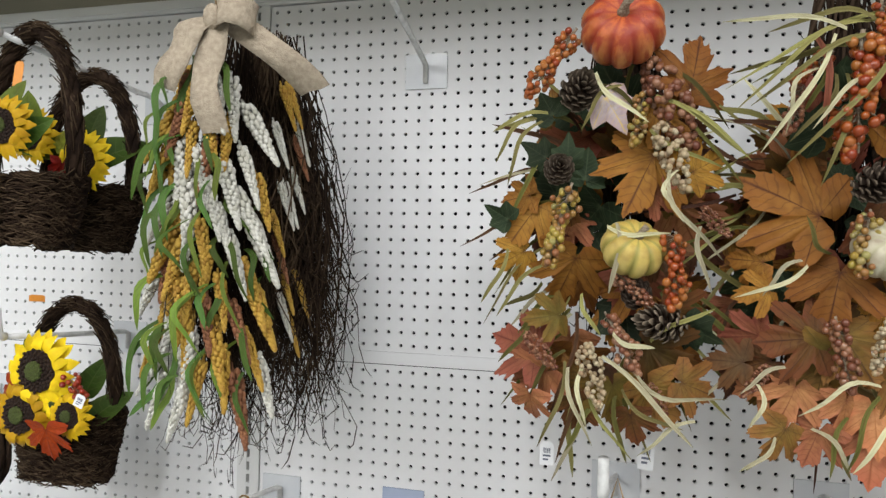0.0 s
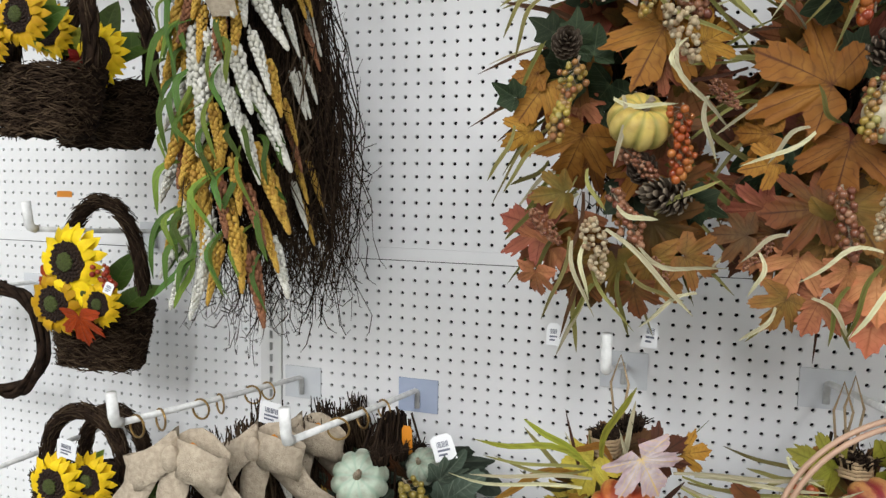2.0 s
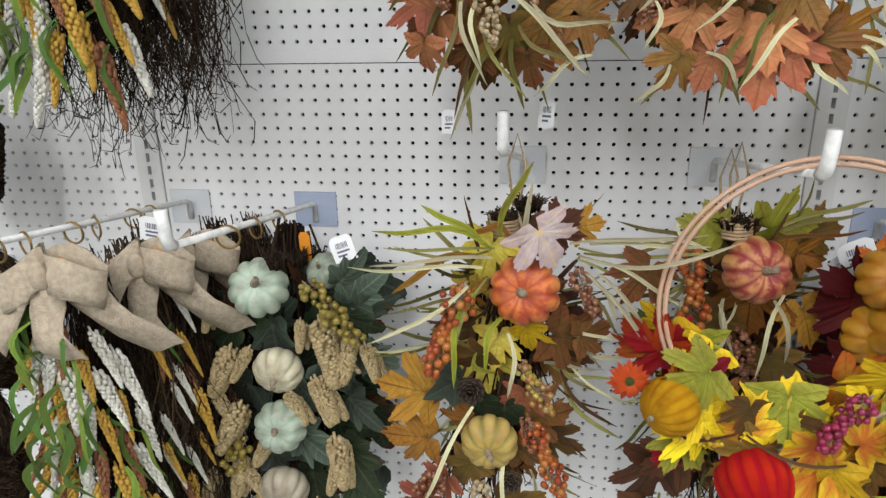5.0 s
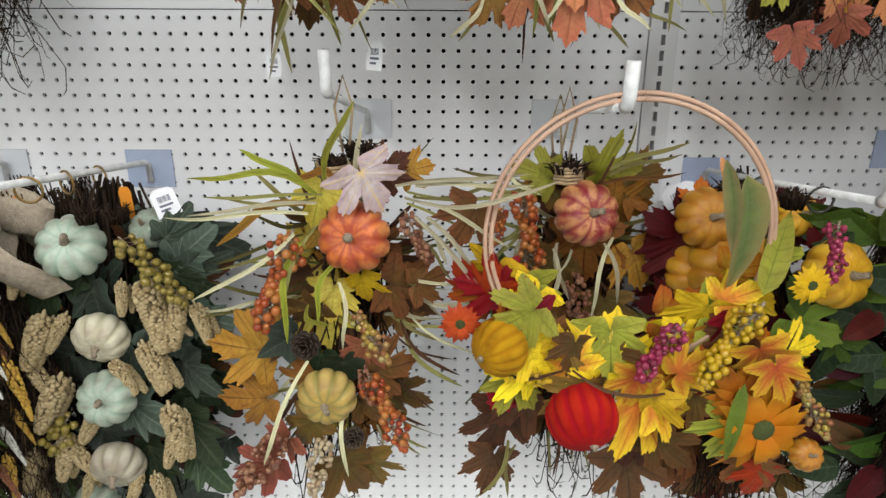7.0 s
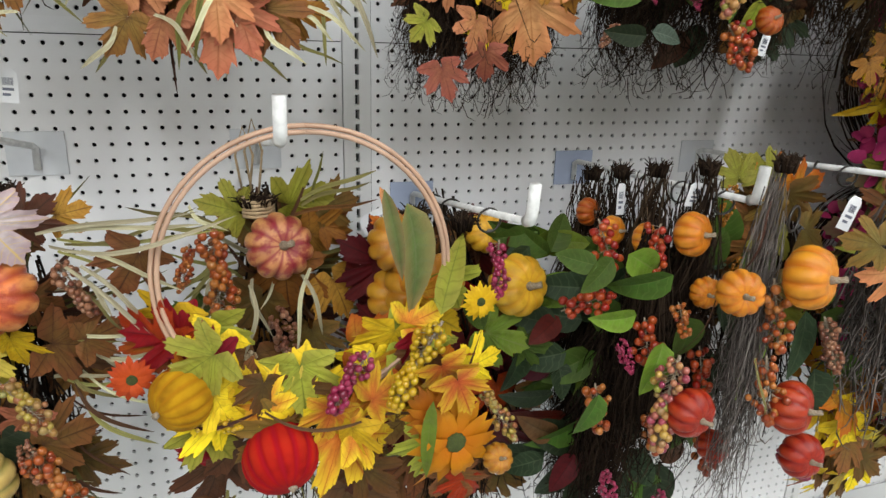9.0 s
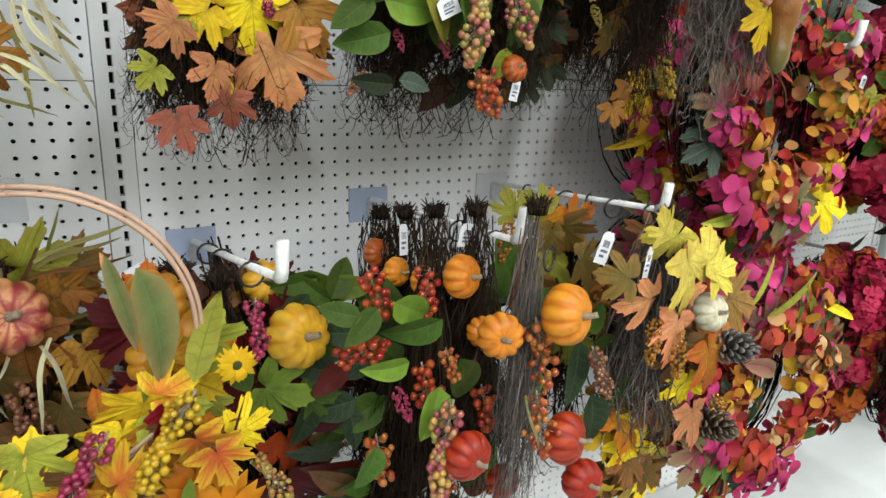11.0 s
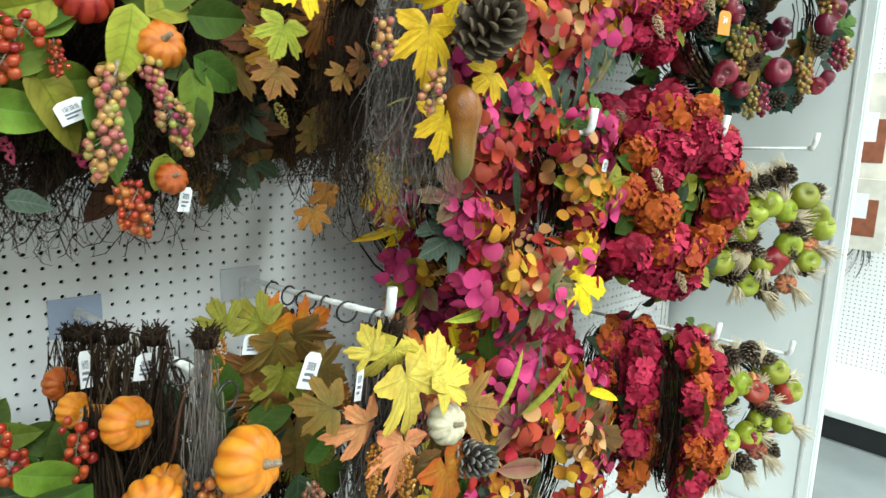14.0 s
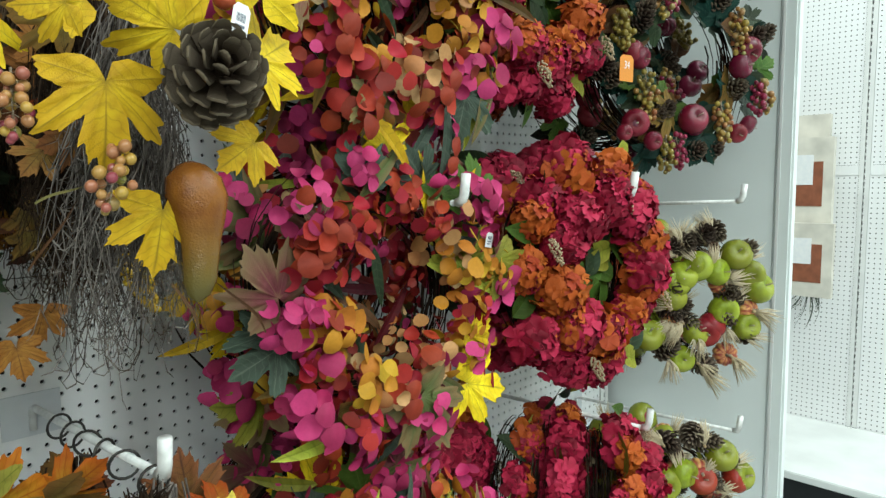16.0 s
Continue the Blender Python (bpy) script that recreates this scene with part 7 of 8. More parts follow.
brush(th, 1.286, -0.29, 1.535, 1.253, -0.3, 1.273, 0.9, None, 46, 620, 0.8, 0.22, 0.14, 0.003)
brush(th, 1.391, -0.27, 1.553, 1.385, -0.28, 1.272, 0.9, None, 47, 620, 0.8, 0.22, 0.16, 0.003)
fill(th, 1.34, -0.31, 1.426, 0.103, 0.138, 26, ("coral", "mustard", "yellow", "olive", "brown"), 9, "maple", 0.09)

th = thing("berry_swag", "brushwood swag with broad green leaves and hanging pink and cream berries", "swag", 1.615, -0.4, 1.635, "brushwood swags")
brush(th, 1.666, -0.28, 1.775, 1.624, -0.3, 1.31, 1.1, None, 47, 620, 0.8, 0.22, 0.16, 0.003)
leaf(th, "oval", "bright", 1.525, -0.42, 1.437, 0.078, 100)
leaf(th, "oval", "bright", 1.575, -0.42, 1.473, 0.08, 80)
leaf(th, "oval", "bright", 1.705, -0.42, 1.457, 0.076, 170)
leaf(th, "oval", "lime", 1.643, -0.42, 1.517, 0.066, 180)
leaf(th, "oval", "green", 1.465, -0.42, 1.396, 0.07, 250)
leaf(th, "oval", "green", 1.449, -0.42, 1.427, 0.063, 230)
leaf(th, "oval", "dark", 1.469, -0.42, 1.347, 0.049, 270)
leaf(th, "oval", "sage", 1.524, -0.42, 1.35, 0.043, 95)
leaf(th, "oval", "green", 1.692, -0.42, 1.428, 0.082, 190)
leaf(th, "oval", "bright", 1.533, -0.42, 1.495, 0.072, 70)
leaf(th, "oval", "green", 1.735, -0.42, 1.489, 0.077, 120)
leaf(th, "oval", "bright", 1.462, -0.42, 1.464, 0.063, 260)
leaf(th, "oval", "green", 1.619, -0.42, 1.438, 0.072, 200)
leaf(th, "oval", "bright", 1.562, -0.42, 1.548, 0.078, 20)
leaf(th, "oval", "lime", 1.683, -0.42, 1.566, 0.079, 60)
leaf(th, "oval", "lime", 1.659, -0.42, 1.372, 0.05, 190)
leaf(th, "oval", "green", 1.508, -0.42, 1.516, 0.07, 300)
leaf(th, "oval", "green", 1.734, -0.42, 1.552, 0.082, 90)
bunch(th, "mixed", 1.608, -0.45, 1.485, 1.581, 1.372)
bunch(th, "mixed", 1.644, -0.44, 1.496, 1.681, 1.398)
bunch(th, "red", 1.626, -0.45, 1.366, 1.603, 1.321, 2)
bunch(th, "magenta", 1.511, -0.4, 1.412, 1.517, 1.386, 1)
bunch(th, "brown", 1.47, -0.4, 1.359, 1.443, 1.333, 1)
bunch(th, "red", 1.557, -0.43, 1.509, 1.556, 1.475, 2)
bunch(th, "magenta", 1.575, -0.4, 1.415, 1.582, 1.381, 1)
pumpkin(th, "orange", 1.66, -0.45, 1.37, 0.037, 70)
pumpkin(th, "orange", 1.661, -0.43, 1.516, 0.056, 70)
pumpkin(th, "red", 1.586, -0.43, 1.556, 0.059)
tag_card(th, 1.569, -0.43, 1.441, 0.031, 0.023, -25)
tag_card(th, 1.686, -0.42, 1.342, 0.014, 0.03, 10)
brush(th, 1.546, -0.32, 1.586, 1.532, -0.33, 1.297, 0.9, None, 46, 620, 0.8, 0.22, 0.14, 0.003)
brush(th, 1.79, -0.3, 1.668, 1.77, -0.31, 1.34, 0.7, None, 47, 620, 0.8, 0.22, 0.16, 0.003)
fill(th, 1.617, -0.36, 1.482, 0.147, 0.169, 30, ("green", "dark", "dark", "brown"), 10, "oval", 0.08)
brush(th, 1.694, -0.34, 1.677, 1.702, -0.36, 1.33, 1, None, 47, 620, 0.8, 0.22, 0.16, 0.003)
fill(th, 1.585, -0.46, 1.52, 0.14, 0.11, 26, ("bright", "green", "lime", "bright", "green"), 15, "oval", 0.085)
fill(th, 1.78, -0.36, 1.46, 0.1, 0.13, 22, ("dark", "olive", "rust", "brown"), 16, "maple", 0.085)
bunch(th, "red", 1.535, -0.44, 1.53, 1.5, 1.47, 2)
bunch(th, "orange", 1.6, -0.45, 1.36, 1.63, 1.31, 2)

th = thing("pinecone_swag", "grey brushwood swag with big yellow leaves, pinecone and glitter gourd", "swag", 1.927, -0.62, 1.664, "brushwood swags")
brush(th, 1.936, -0.53, 1.661, 1.871, -0.59, 1.327, 0.55, TWIG_GREY, 48, 300, 0.6, 0.24, 0.16, 0.0038)
brush(th, 1.928, -0.6, 1.527, 1.923, -0.62, 1.341, 0.5, TWIG_GREY, 49, 160, 0.6, 0.24, 0.16, 0.0038)
brush(th, 1.904, -0.46, 1.69, 1.883, -0.46, 1.366, 0.6, None, 46, 620, 0.5, 0.22, 0.14, 0.003)
leaf(th, "maple", "yellow", 1.861, -0.64, 1.509, 0.093, 182)
leaf(th, "maple", "yellow", 1.899, -0.64, 1.423, 0.077, 190)
leaf(th, "maple", "yellow", 2.018, -0.64, 1.587, 0.089, 60)
leaf(th, "maple", "yellow", 1.971, -0.64, 1.491, 0.061, 235)
leaf(th, "maple", "yellow", 1.894, -0.64, 1.599, 0.082, 300)
leaf(th, "maple", "yellow", 1.835, -0.64, 1.606, 0.065, 300)
leaf(th, "maple", "yellow", 1.999, -0.64, 1.649, 0.089, 20)
leaf(th, "maple", "yellow", 1.824, -0.64, 1.586, 0.048, 260)
leaf(th, "maple", "rust", 1.869, -0.5, 1.507, 0.054, 250)
leaf(th, "maple", "olive", 1.861, -0.5, 1.615, 0.067, 280)
leaf(th, "maple", "rust", 1.853, -0.5, 1.487, 0.043, 220)
cone(th, 1.935, -0.67, 1.549, 0.087, 80, -15)
part("gourd", shape("gourd", gourd_mesh), FRUIT["glitter"], th, pose(1.93, -0.63, 1.486, -8, 4, 0) @ Matrix.Scale(0.113, 4), "glittering copper and green gourd")
bunch(th, "mixed", 1.867, -0.66, 1.494, 1.851, 1.45, 2)
bunch(th, "mixed", 1.808, -0.64, 1.541, 1.805, 1.497, 2)
apple(th, "applered", 1.938, -0.68, 1.603, 0.017)
tag_card(th, 1.945, -0.69, 1.586, 0.014, 0.029, 15)
blade(th, "brown", 1.809, -0.64, 1.411, 1.843, -0.64, 1.459, 0.003)
blade(th, "straw", 1.816, -0.64, 1.456, 1.848, -0.64, 1.467, 0.003)
blade(th, "brown", 1.924, -0.64, 1.344, 1.904, -0.64, 1.392, 0.004)
blade(th, "brown", 1.997, -0.62, 1.333, 1.95, -0.62, 1.385, 0.004)

th = thing("gilded_swag", "dark brushwood swag with gold speckled leaves hanging on a hook", "swag", 1.87, -0.42, 1.655, "brushwood swags")
brush(th, 1.95, -0.34, 1.764, 1.963, -0.34, 1.3, 0.75, BASKET, 50, 620, 0.7, 0.22, 0.12, 0.003)
leaf(th, "maple", "lime", 1.796, -0.45, 1.531, 0.067, 200)
leaf(th, "maple", "rust", 1.788, -0.45, 1.48, 0.06, 200)
leaf(th, "maple", "mustard", 1.861, -0.45, 1.33, 0.057, 190)
leaf(th, "maple", "mustard", 1.842, -0.45, 1.306, 0.048, 170)
leaf(th, "maple", "orange", 1.914, -0.45, 1.522, 0.081, 160)
leaf(th, "maple", "yellow", 1.812, -0.45, 1.597, 0.089, 230)
fill(th, 1.88, -0.42, 1.5, 0.09, 0.15, 18, ("mustard", "olive", "lime", "rust"), 21, "maple", 0.07)
bunch(th, "olive", 1.796, -0.44, 1.459, 1.806, 1.43, 1)
bunch(th, "gold", 1.942, -0.44, 1.395, 1.969, 1.336, 1)

for n, (gx, gy, gz) in enumerate(((1.905, -0.28, 1.62), (1.955, -0.2, 1.64), (2.01, -0.12, 1.63))):
    th = thing("gilded_swag", "dark brushwood swag with brown and olive leaves behind others", "swag", gx, gy, gz, "brushwood swags")
    brush(th, gx + 0.02, gy + 0.02, gz + 0.12, gx + 0.02, gy + 0.02, 1.37, 0.8, BASKET, 50, 620, 0.6, 0.22, 0.12, 0.003)
    fill(th, gx, gy, 1.52, 0.11, 0.15, 26, ("olive", "mustard", "brown", "rust", "dark"), 30 + n, "maple", 0.09)

# ---- orange pumpkin swags, four on one hook ----

th = thing("pumpkin_swag", "dark brushwood swag with small orange pumpkins, green leaves and berries", "swag", 1.668, -0.52, 1.177, "orange pumpkin swags")
brush(th, 1.668, -0.5, 1.177, 1.668, -0.49, 0.657, 0.3, TWIG_GREY, 54, 220, 0.35, 0.2, 0.2, 0.004)
pumpkin(th, "orange", 1.693, -0.555, 1.058, 0.085, 82, 25)
pumpkin(th, "orange", 1.589, -0.55, 1.045, 0.061, 85, -20)
ring(th, 1.686, -0.52, 1.144, 0.017, IRON)
stub(th, 1.668, -0.51, 1.187, 0.014, 0.05, 0)

th = thing("pumpkin_swag", "dark brushwood swag with small orange pumpkins, green leaves and berries", "swag", 1.653, -0.4, 1.151, "orange pumpkin swags")
brush(th, 1.653, -0.38, 1.151, 1.653, -0.37, 0.631, 0.55, None, 52, 300, 0.5, 0.22, 0.22, 0.0036)
pumpkin(th, "orange", 1.602, -0.435, 1.088, 0.064, 82, 25)
pumpkin(th, "orange", 1.645, -0.43, 0.995, 0.048, 85, -20)
ring(th, 1.679, -0.4, 1.138, 0.017, IRON)
stub(th, 1.653, -0.39, 1.161, 0.014, 0.05, 1)

th = thing("pumpkin_swag", "dark brushwood swag with small orange pumpkins, green leaves and berries", "swag", 1.635, -0.31, 1.132, "orange pumpkin swags")
brush(th, 1.635, -0.29, 1.132, 1.635, -0.28, 0.612, 0.55, BASKET, 51, 300, 0.5, 0.22, 0.22, 0.0036)
pumpkin(th, "orange", 1.593, -0.345, 1.056, 0.05, 82, 25)
ring(th, 1.673, -0.31, 1.135, 0.017, IRON)
stub(th, 1.635, -0.3, 1.142, 0.014, 0.05, 2)

th = thing("pumpkin_swag", "dark brushwood swag with small orange pumpkins, green leaves and berries", "swag", 1.623, -0.23, 1.115, "orange pumpkin swags")
brush(th, 1.623, -0.21, 1.115, 1.623, -0.2, 0.595, 0.55, None, 52, 300, 0.5, 0.22, 0.22, 0.0036)
pumpkin(th, "orange", 1.586, -0.265, 1.048, 0.05, 82, 25)
ring(th, 1.669, -0.23, 1.131, 0.017, IRON)
stub(th, 1.623, -0.22, 1.125, 0.014, 0.05, 3)

th = thing("pumpkin_swag", "dark brushwood swag with small orange pumpkins, green leaves and berries", "swag", 1.617, -0.15, 1.097, "orange pumpkin swags")
brush(th, 1.617, -0.13, 1.097, 1.617, -0.12, 0.577, 0.55, BASKET, 51, 300, 0.5, 0.22, 0.22, 0.0036)
pumpkin(th, "orange", 1.587, -0.185, 1.06, 0.05, 82, 25)
ring(th, 1.664, -0.15, 1.128, 0.017, IRON)
stub(th, 1.617, -0.14, 1.107, 0.014, 0.05, 4)
leaf(th, "oval", "bright", 1.52, -0.46, 1.055, 0.082, 120)
leaf(th, "oval", "green", 1.516, -0.46, 1.02, 0.09, 240)
leaf(th, "oval", "bright", 1.542, -0.46, 0.904, 0.079, 200)
leaf(th, "oval", "green", 1.606, -0.46, 0.933, 0.089, 160)
leaf(th, "oval", "bright", 1.479, -0.46, 0.978, 0.067, 260)
leaf(th, "oval", "green", 1.439, -0.46, 1.05, 0.064, 230)
leaf(th, "oval", "green", 1.409, -0.46, 1.07, 0.056, 280)
leaf(th, "oval", "green", 1.447, -0.46, 0.844, 0.069, 200)
leaf(th, "oval", "bright", 1.715, -0.46, 0.84, 0.061, 180)
leaf(th, "oval", "green", 1.883, -0.46, 0.93, 0.093, 120)
leaf(th, "oval", "green", 1.849, -0.46, 0.996, 0.072, 60)
leaf(th, "oval", "green", 1.922, -0.46, 0.839, 0.087, 150)
leaf(th, "oval", "dark", 1.8, -0.46, 0.908, 0.108, 190)
leaf(th, "oval", "dark", 1.847, -0.46, 0.815, 0.103, 170)
leaf(th, "oval", "bright", 1.716, -0.46, 0.898, 0.069, 190)
bunch(th, "red", 1.474, -0.4, 1.103, 1.499, 1.034, 2)
bunch(th, "orange", 1.541, -0.5, 1.015, 1.551, 0.972, 2)
bunch(th, "orange", 1.663, -0.53, 1.043, 1.682, 0.947, 2)
bunch(th, "mixed", 1.553, -0.5, 0.93, 1.527, 0.807)
bunch(th, "brown", 1.804, -0.5, 0.962, 1.838, 0.878)
bunch(th, "orange", 1.674, -0.53, 0.932, 1.687, 0.838, 2)
bunch(th, "red", 1.558, -0.42, 1.097, 1.542, 1.033, 2)
bunch(th, "magenta", 1.493, -0.45, 0.946, 1.512, 0.898, 1)
bunch(th, "red", 1.432, -0.4, 0.979, 1.5, 1, 2)
bunch(th, "magenta", 1.771, -0.5, 0.746, 1.825, 0.696, 1)
pumpkin(th, "red", 1.569, -0.52, 0.862, 0.071, 95, 10)
pumpkin(th, "red", 1.725, -0.54, 0.856, 0.078, 85, 30)
pumpkin(th, "red", 1.788, -0.52, 0.752, 0.071, 85)
pumpkin(th, "red", 1.686, -0.45, 0.742, 0.054)
blade(th, "brown", 1.594, -0.51, 1.056, 1.529, -0.51, 0.941, 0.005)
blade(th, "brown", 1.682, -0.52, 1.037, 1.662, -0.52, 0.93, 0.005)
blade(th, "brown", 1.643, -0.52, 1.153, 1.614, -0.52, 1.056, 0.004)
blade(th, "straw", 1.653, -0.53, 0.937, 1.683, -0.53, 0.83, 0.007)
tag_card(th, 1.606, -0.25, 1.096, 0.015, 0.052, 0)
tag_card(th, 1.645, -0.38, 1.13, 0.029, 0.037, 8)
tag_card(th, 1.806, -0.5, 1.123, 0.025, 0.049, 20)
fill(th, 1.55, -0.34, 0.852, 0.133, 0.16, 44, ("green", "dark", "green", "bright", "maroon"), 13, "oval", 0.085)
fill(th, 1.76, -0.36, 0.86, 0.12, 0.2, 40, ("green", "dark", "dark", "brown"), 14, "oval", 0.09)
fill(th, 1.6, -0.34, 0.64, 0.17, 0.16, 44, ("green", "dark", "dark", "brown", "maroon"), 17, "oval", 0.09)
fill(th, 1.49, -0.3, 0.98, 0.09, 0.1, 22, ("green", "green", "bright", "dark"), 18, "oval", 0.075)
for k in range(9):
    bunch(th, ("red", "orange", "magenta")[k % 3], 1.44 + 0.035 * k, -0.43, 0.62 + 0.4 * ((k * 0.618) % 1), 1.45 + 0.035 * k, 0.55 + 0.4 * ((k * 0.618) % 1), 1 if k % 3 == 2 else 2)
brush(th, 1.56, -0.3, 0.9, 1.55, -0.3, 0.42, 1.1, None, 52, 420, 0.5, 0.24, 0.16, 0.0026)
brush(th, 1.581, -0.38, 1.083, 1.573, -0.38, 0.684, 0.7, None, 51, 260, 0.5)

# ---- yellow leaf swags on the next hook ----

th = thing("leaf_swag", "swag of lemon and tan maple leaves with pinecones on dark twigs", "swag", 1.931, -0.52, 1.159, "maple leaf swags")
brush(th, 1.957, -0.47, 1.144, 1.931, -0.49, 0.764, 0.9, TWIG_GREY, 53, 260, 0.6)
leaf(th, "maple", "lemon", 1.927, -0.55, 1.061, 0.14, 170)
leaf(th, "maple", "lemon", 1.989, -0.55, 1.122, 0.104, 30)
leaf(th, "maple", "lemon", 1.849, -0.55, 1.174, 0.071, 330)
leaf(th, "maple", "peach", 1.905, -0.55, 0.976, 0.111, 200)
leaf(th, "maple", "rust", 2.086, -0.55, 1.011, 0.122, 110)
leaf(th, "maple", "orange", 2, -0.55, 0.913, 0.118, 170)
leaf(th, "maple", "peach", 1.832, -0.55, 1.046, 0.096, 260)
leaf(th, "maple", "olive", 1.934, -0.55, 0.931, 0.113, 190)
leaf(th, "maple", "lemon", 2.021, -0.55, 1.081, 0.089, 80)
leaf(th, "maple", "yellow", 1.979, -0.55, 0.859, 0.1, 180)
leaf(th, "maple", "coral", 1.984, -0.55, 0.807, 0.101, 180)
leaf(th, "maple", "olive", 1.777, -0.55, 1.098, 0.076, 280)
leaf(th, "maple", "lemon", 1.893, -0.55, 1.115, 0.098, 210)
cone(th, 2.041, -0.57, 0.949, 0.066, 80, 10, CONE_GREY)
cone(th, 2.043, -0.56, 0.802, 0.066, 80)
pumpkin(th, "cream", 2.014, -0.54, 1.003, 0.065, 75)
bunch(th, "copper", 1.878, -0.55, 1.018, 1.861, 0.951, 1)
bunch(th, "copper", 1.917, -0.56, 0.995, 1.912, 0.923, 1)
bunch(th, "copper", 2.049, -0.55, 0.848, 2.072, 0.777, 1)
stub(th, 1.914, -0.52, 1.143, 0.024, 0.07, 21)
tag_card(th, 1.855, -0.54, 1.106, 0.011, 0.048, 5)
fill(th, 2.022, -0.49, 0.933, 0.096, 0.201, 30, ("olive", "peach", "rust", "lemon", "orange"), 12, "maple", 0.08)
fill(th, 1.97, -0.5, 0.72, 0.1, 0.14, 34, ("lemon", "olive", "rust", "yellow", "orange"), 20, "maple", 0.085)
ring(th, 1.96, -0.44, 1.165, 0.017, IRON)
ring(th, 1.958, -0.36, 1.16, 0.017, IRON)

th = thing("leaf_swag", "swag of olive and orange maple leaves with copper berries", "swag", 1.881, -0.3, 1.127, "maple leaf swags")
brush(th, 1.93, -0.25, 1.11, 1.932, -0.27, 0.645, 0.9, None, 53, 260, 0.6)
leaf(th, "maple", "orange", 1.866, -0.32, 1.123, 0.105, 80)
leaf(th, "maple", "lime", 1.808, -0.32, 1.158, 0.083, 310)
leaf(th, "maple", "olive", 1.845, -0.32, 1.066, 0.115, 190)
leaf(th, "maple", "lime", 1.766, -0.32, 1.163, 0.072, 340)
leaf(th, "maple", "olive", 1.904, -0.32, 1.077, 0.108, 150)
leaf(th, "maple", "rust", 1.812, -0.32, 0.992, 0.105, 220)
leaf(th, "maple", "lime", 1.858, -0.32, 1.013, 0.117, 200)
leaf(th, "maple", "olive", 1.958, -0.32, 1.027, 0.112, 120)
leaf(th, "maple", "orange", 1.927, -0.32, 1.125, 0.089, 60)
leaf(th, "maple", "mustard", 1.962, -0.32, 0.939, 0.114, 150)
leaf(th, "maple", "olive", 1.886, -0.32, 0.913, 0.121, 180)
leaf(th, "maple", "rust", 1.789, -0.32, 1.056, 0.093, 250)
leaf(th, "maple", "lime", 1.926, -0.32, 0.859, 0.114, 170)
leaf(th, "maple", "olive", 1.814, -0.32, 0.91, 0.107, 210)
bunch(th, "copper", 1.766, -0.32, 1.126, 1.746, 1.063, 1)
bunch(th, "copper", 1.992, -0.33, 0.991, 1.984, 0.893, 1)
bunch(th, "copper", 1.801, -0.32, 1.004, 1.79, 0.956, 1)
tag_card(th, 1.812, -0.33, 1.111, 0.031, 0.031, 10)
fill(th, 1.922, -0.27, 0.931, 0.116, 0.2, 24, ("olive", "brown", "rust", "lime"), 11, "maple", 0.08)
for k in range(4):
    ring(th, 1.956, -0.12 - 0.06 * k, 1.145 + 0.004 * k, 0.017, IRON)


# ---- round wreaths ----
def twig_base(th, x, y, z, r, seed=1, thick=0.012):
    part_stuff("twig_ring", shape(("ring", seed), lambda: ring_twigs_mesh(seed, 170, thick)), TWIG, th, pose(x, y, z) @ Matrix.Scale(r, 4))


def eucalyptus_wreath(th, x, y, z, r, seed, n=40):
    rr = random.Random(seed)
    for k in range(14):
        px, pz = around(x, z, r * rr.uniform(0.05, 0.45), k * 137.5)
        leaf(th, "long", rr.choice(("dark", "olive", "brown", "maroon")), px, y + 0.03, pz, rr.uniform(0.08, 0.13), rr.uniform(0, 360))
    for k in range(5):
        px, pz = around(x, z, r * rr.uniform(0.3, 0.45), k * 72)
        sprig(th, rr.choice(("scarlet", "scarlet", "apricot", "fuchsia")), px, y + 0.06, pz, 0.09)
    twig_base(th, x, y + 0.06, z, r * 0.72, 1)
    tints = ("scarlet", "apricot", "fuchsia", "scarlet", "apricot", "fuchsia", "amber", "scarlet", "fuchsia")
    for k in range(n):
        a = k * 360 / n * 2 + rr.uniform(-8, 8)
        q = r * (0.9 if k % 2 else 0.62) * rr.uniform(0.88, 1.1)
        px, pz = around(x, z, q, a)
        dy = 0.05 - 0.07 * math.sin(math.pi * (q / r - 0.35) / 0.75)
        sprig(th, tints[(k // 2 * 2 + k % 3 // 2) % 9], px, y + dy + rr.uniform(-0.02, 0.02), pz, rr.uniform(0.1, 0.15))
    for k in range(38):
        a = k * 12 + rr.uniform(-9, 9)
        px, pz = around(x, z, r * rr.uniform(0.75, 1.1), a)
        leaf(th, rr.choice(("long", "long", "maple")), rr.choice(("plum", "lime", "olive", "sage", "plum", "autumn", "green", "yellow")), px, y - 0.035, pz, rr.uniform(0.09, 0.15), a + rr.uniform(-60, 60))


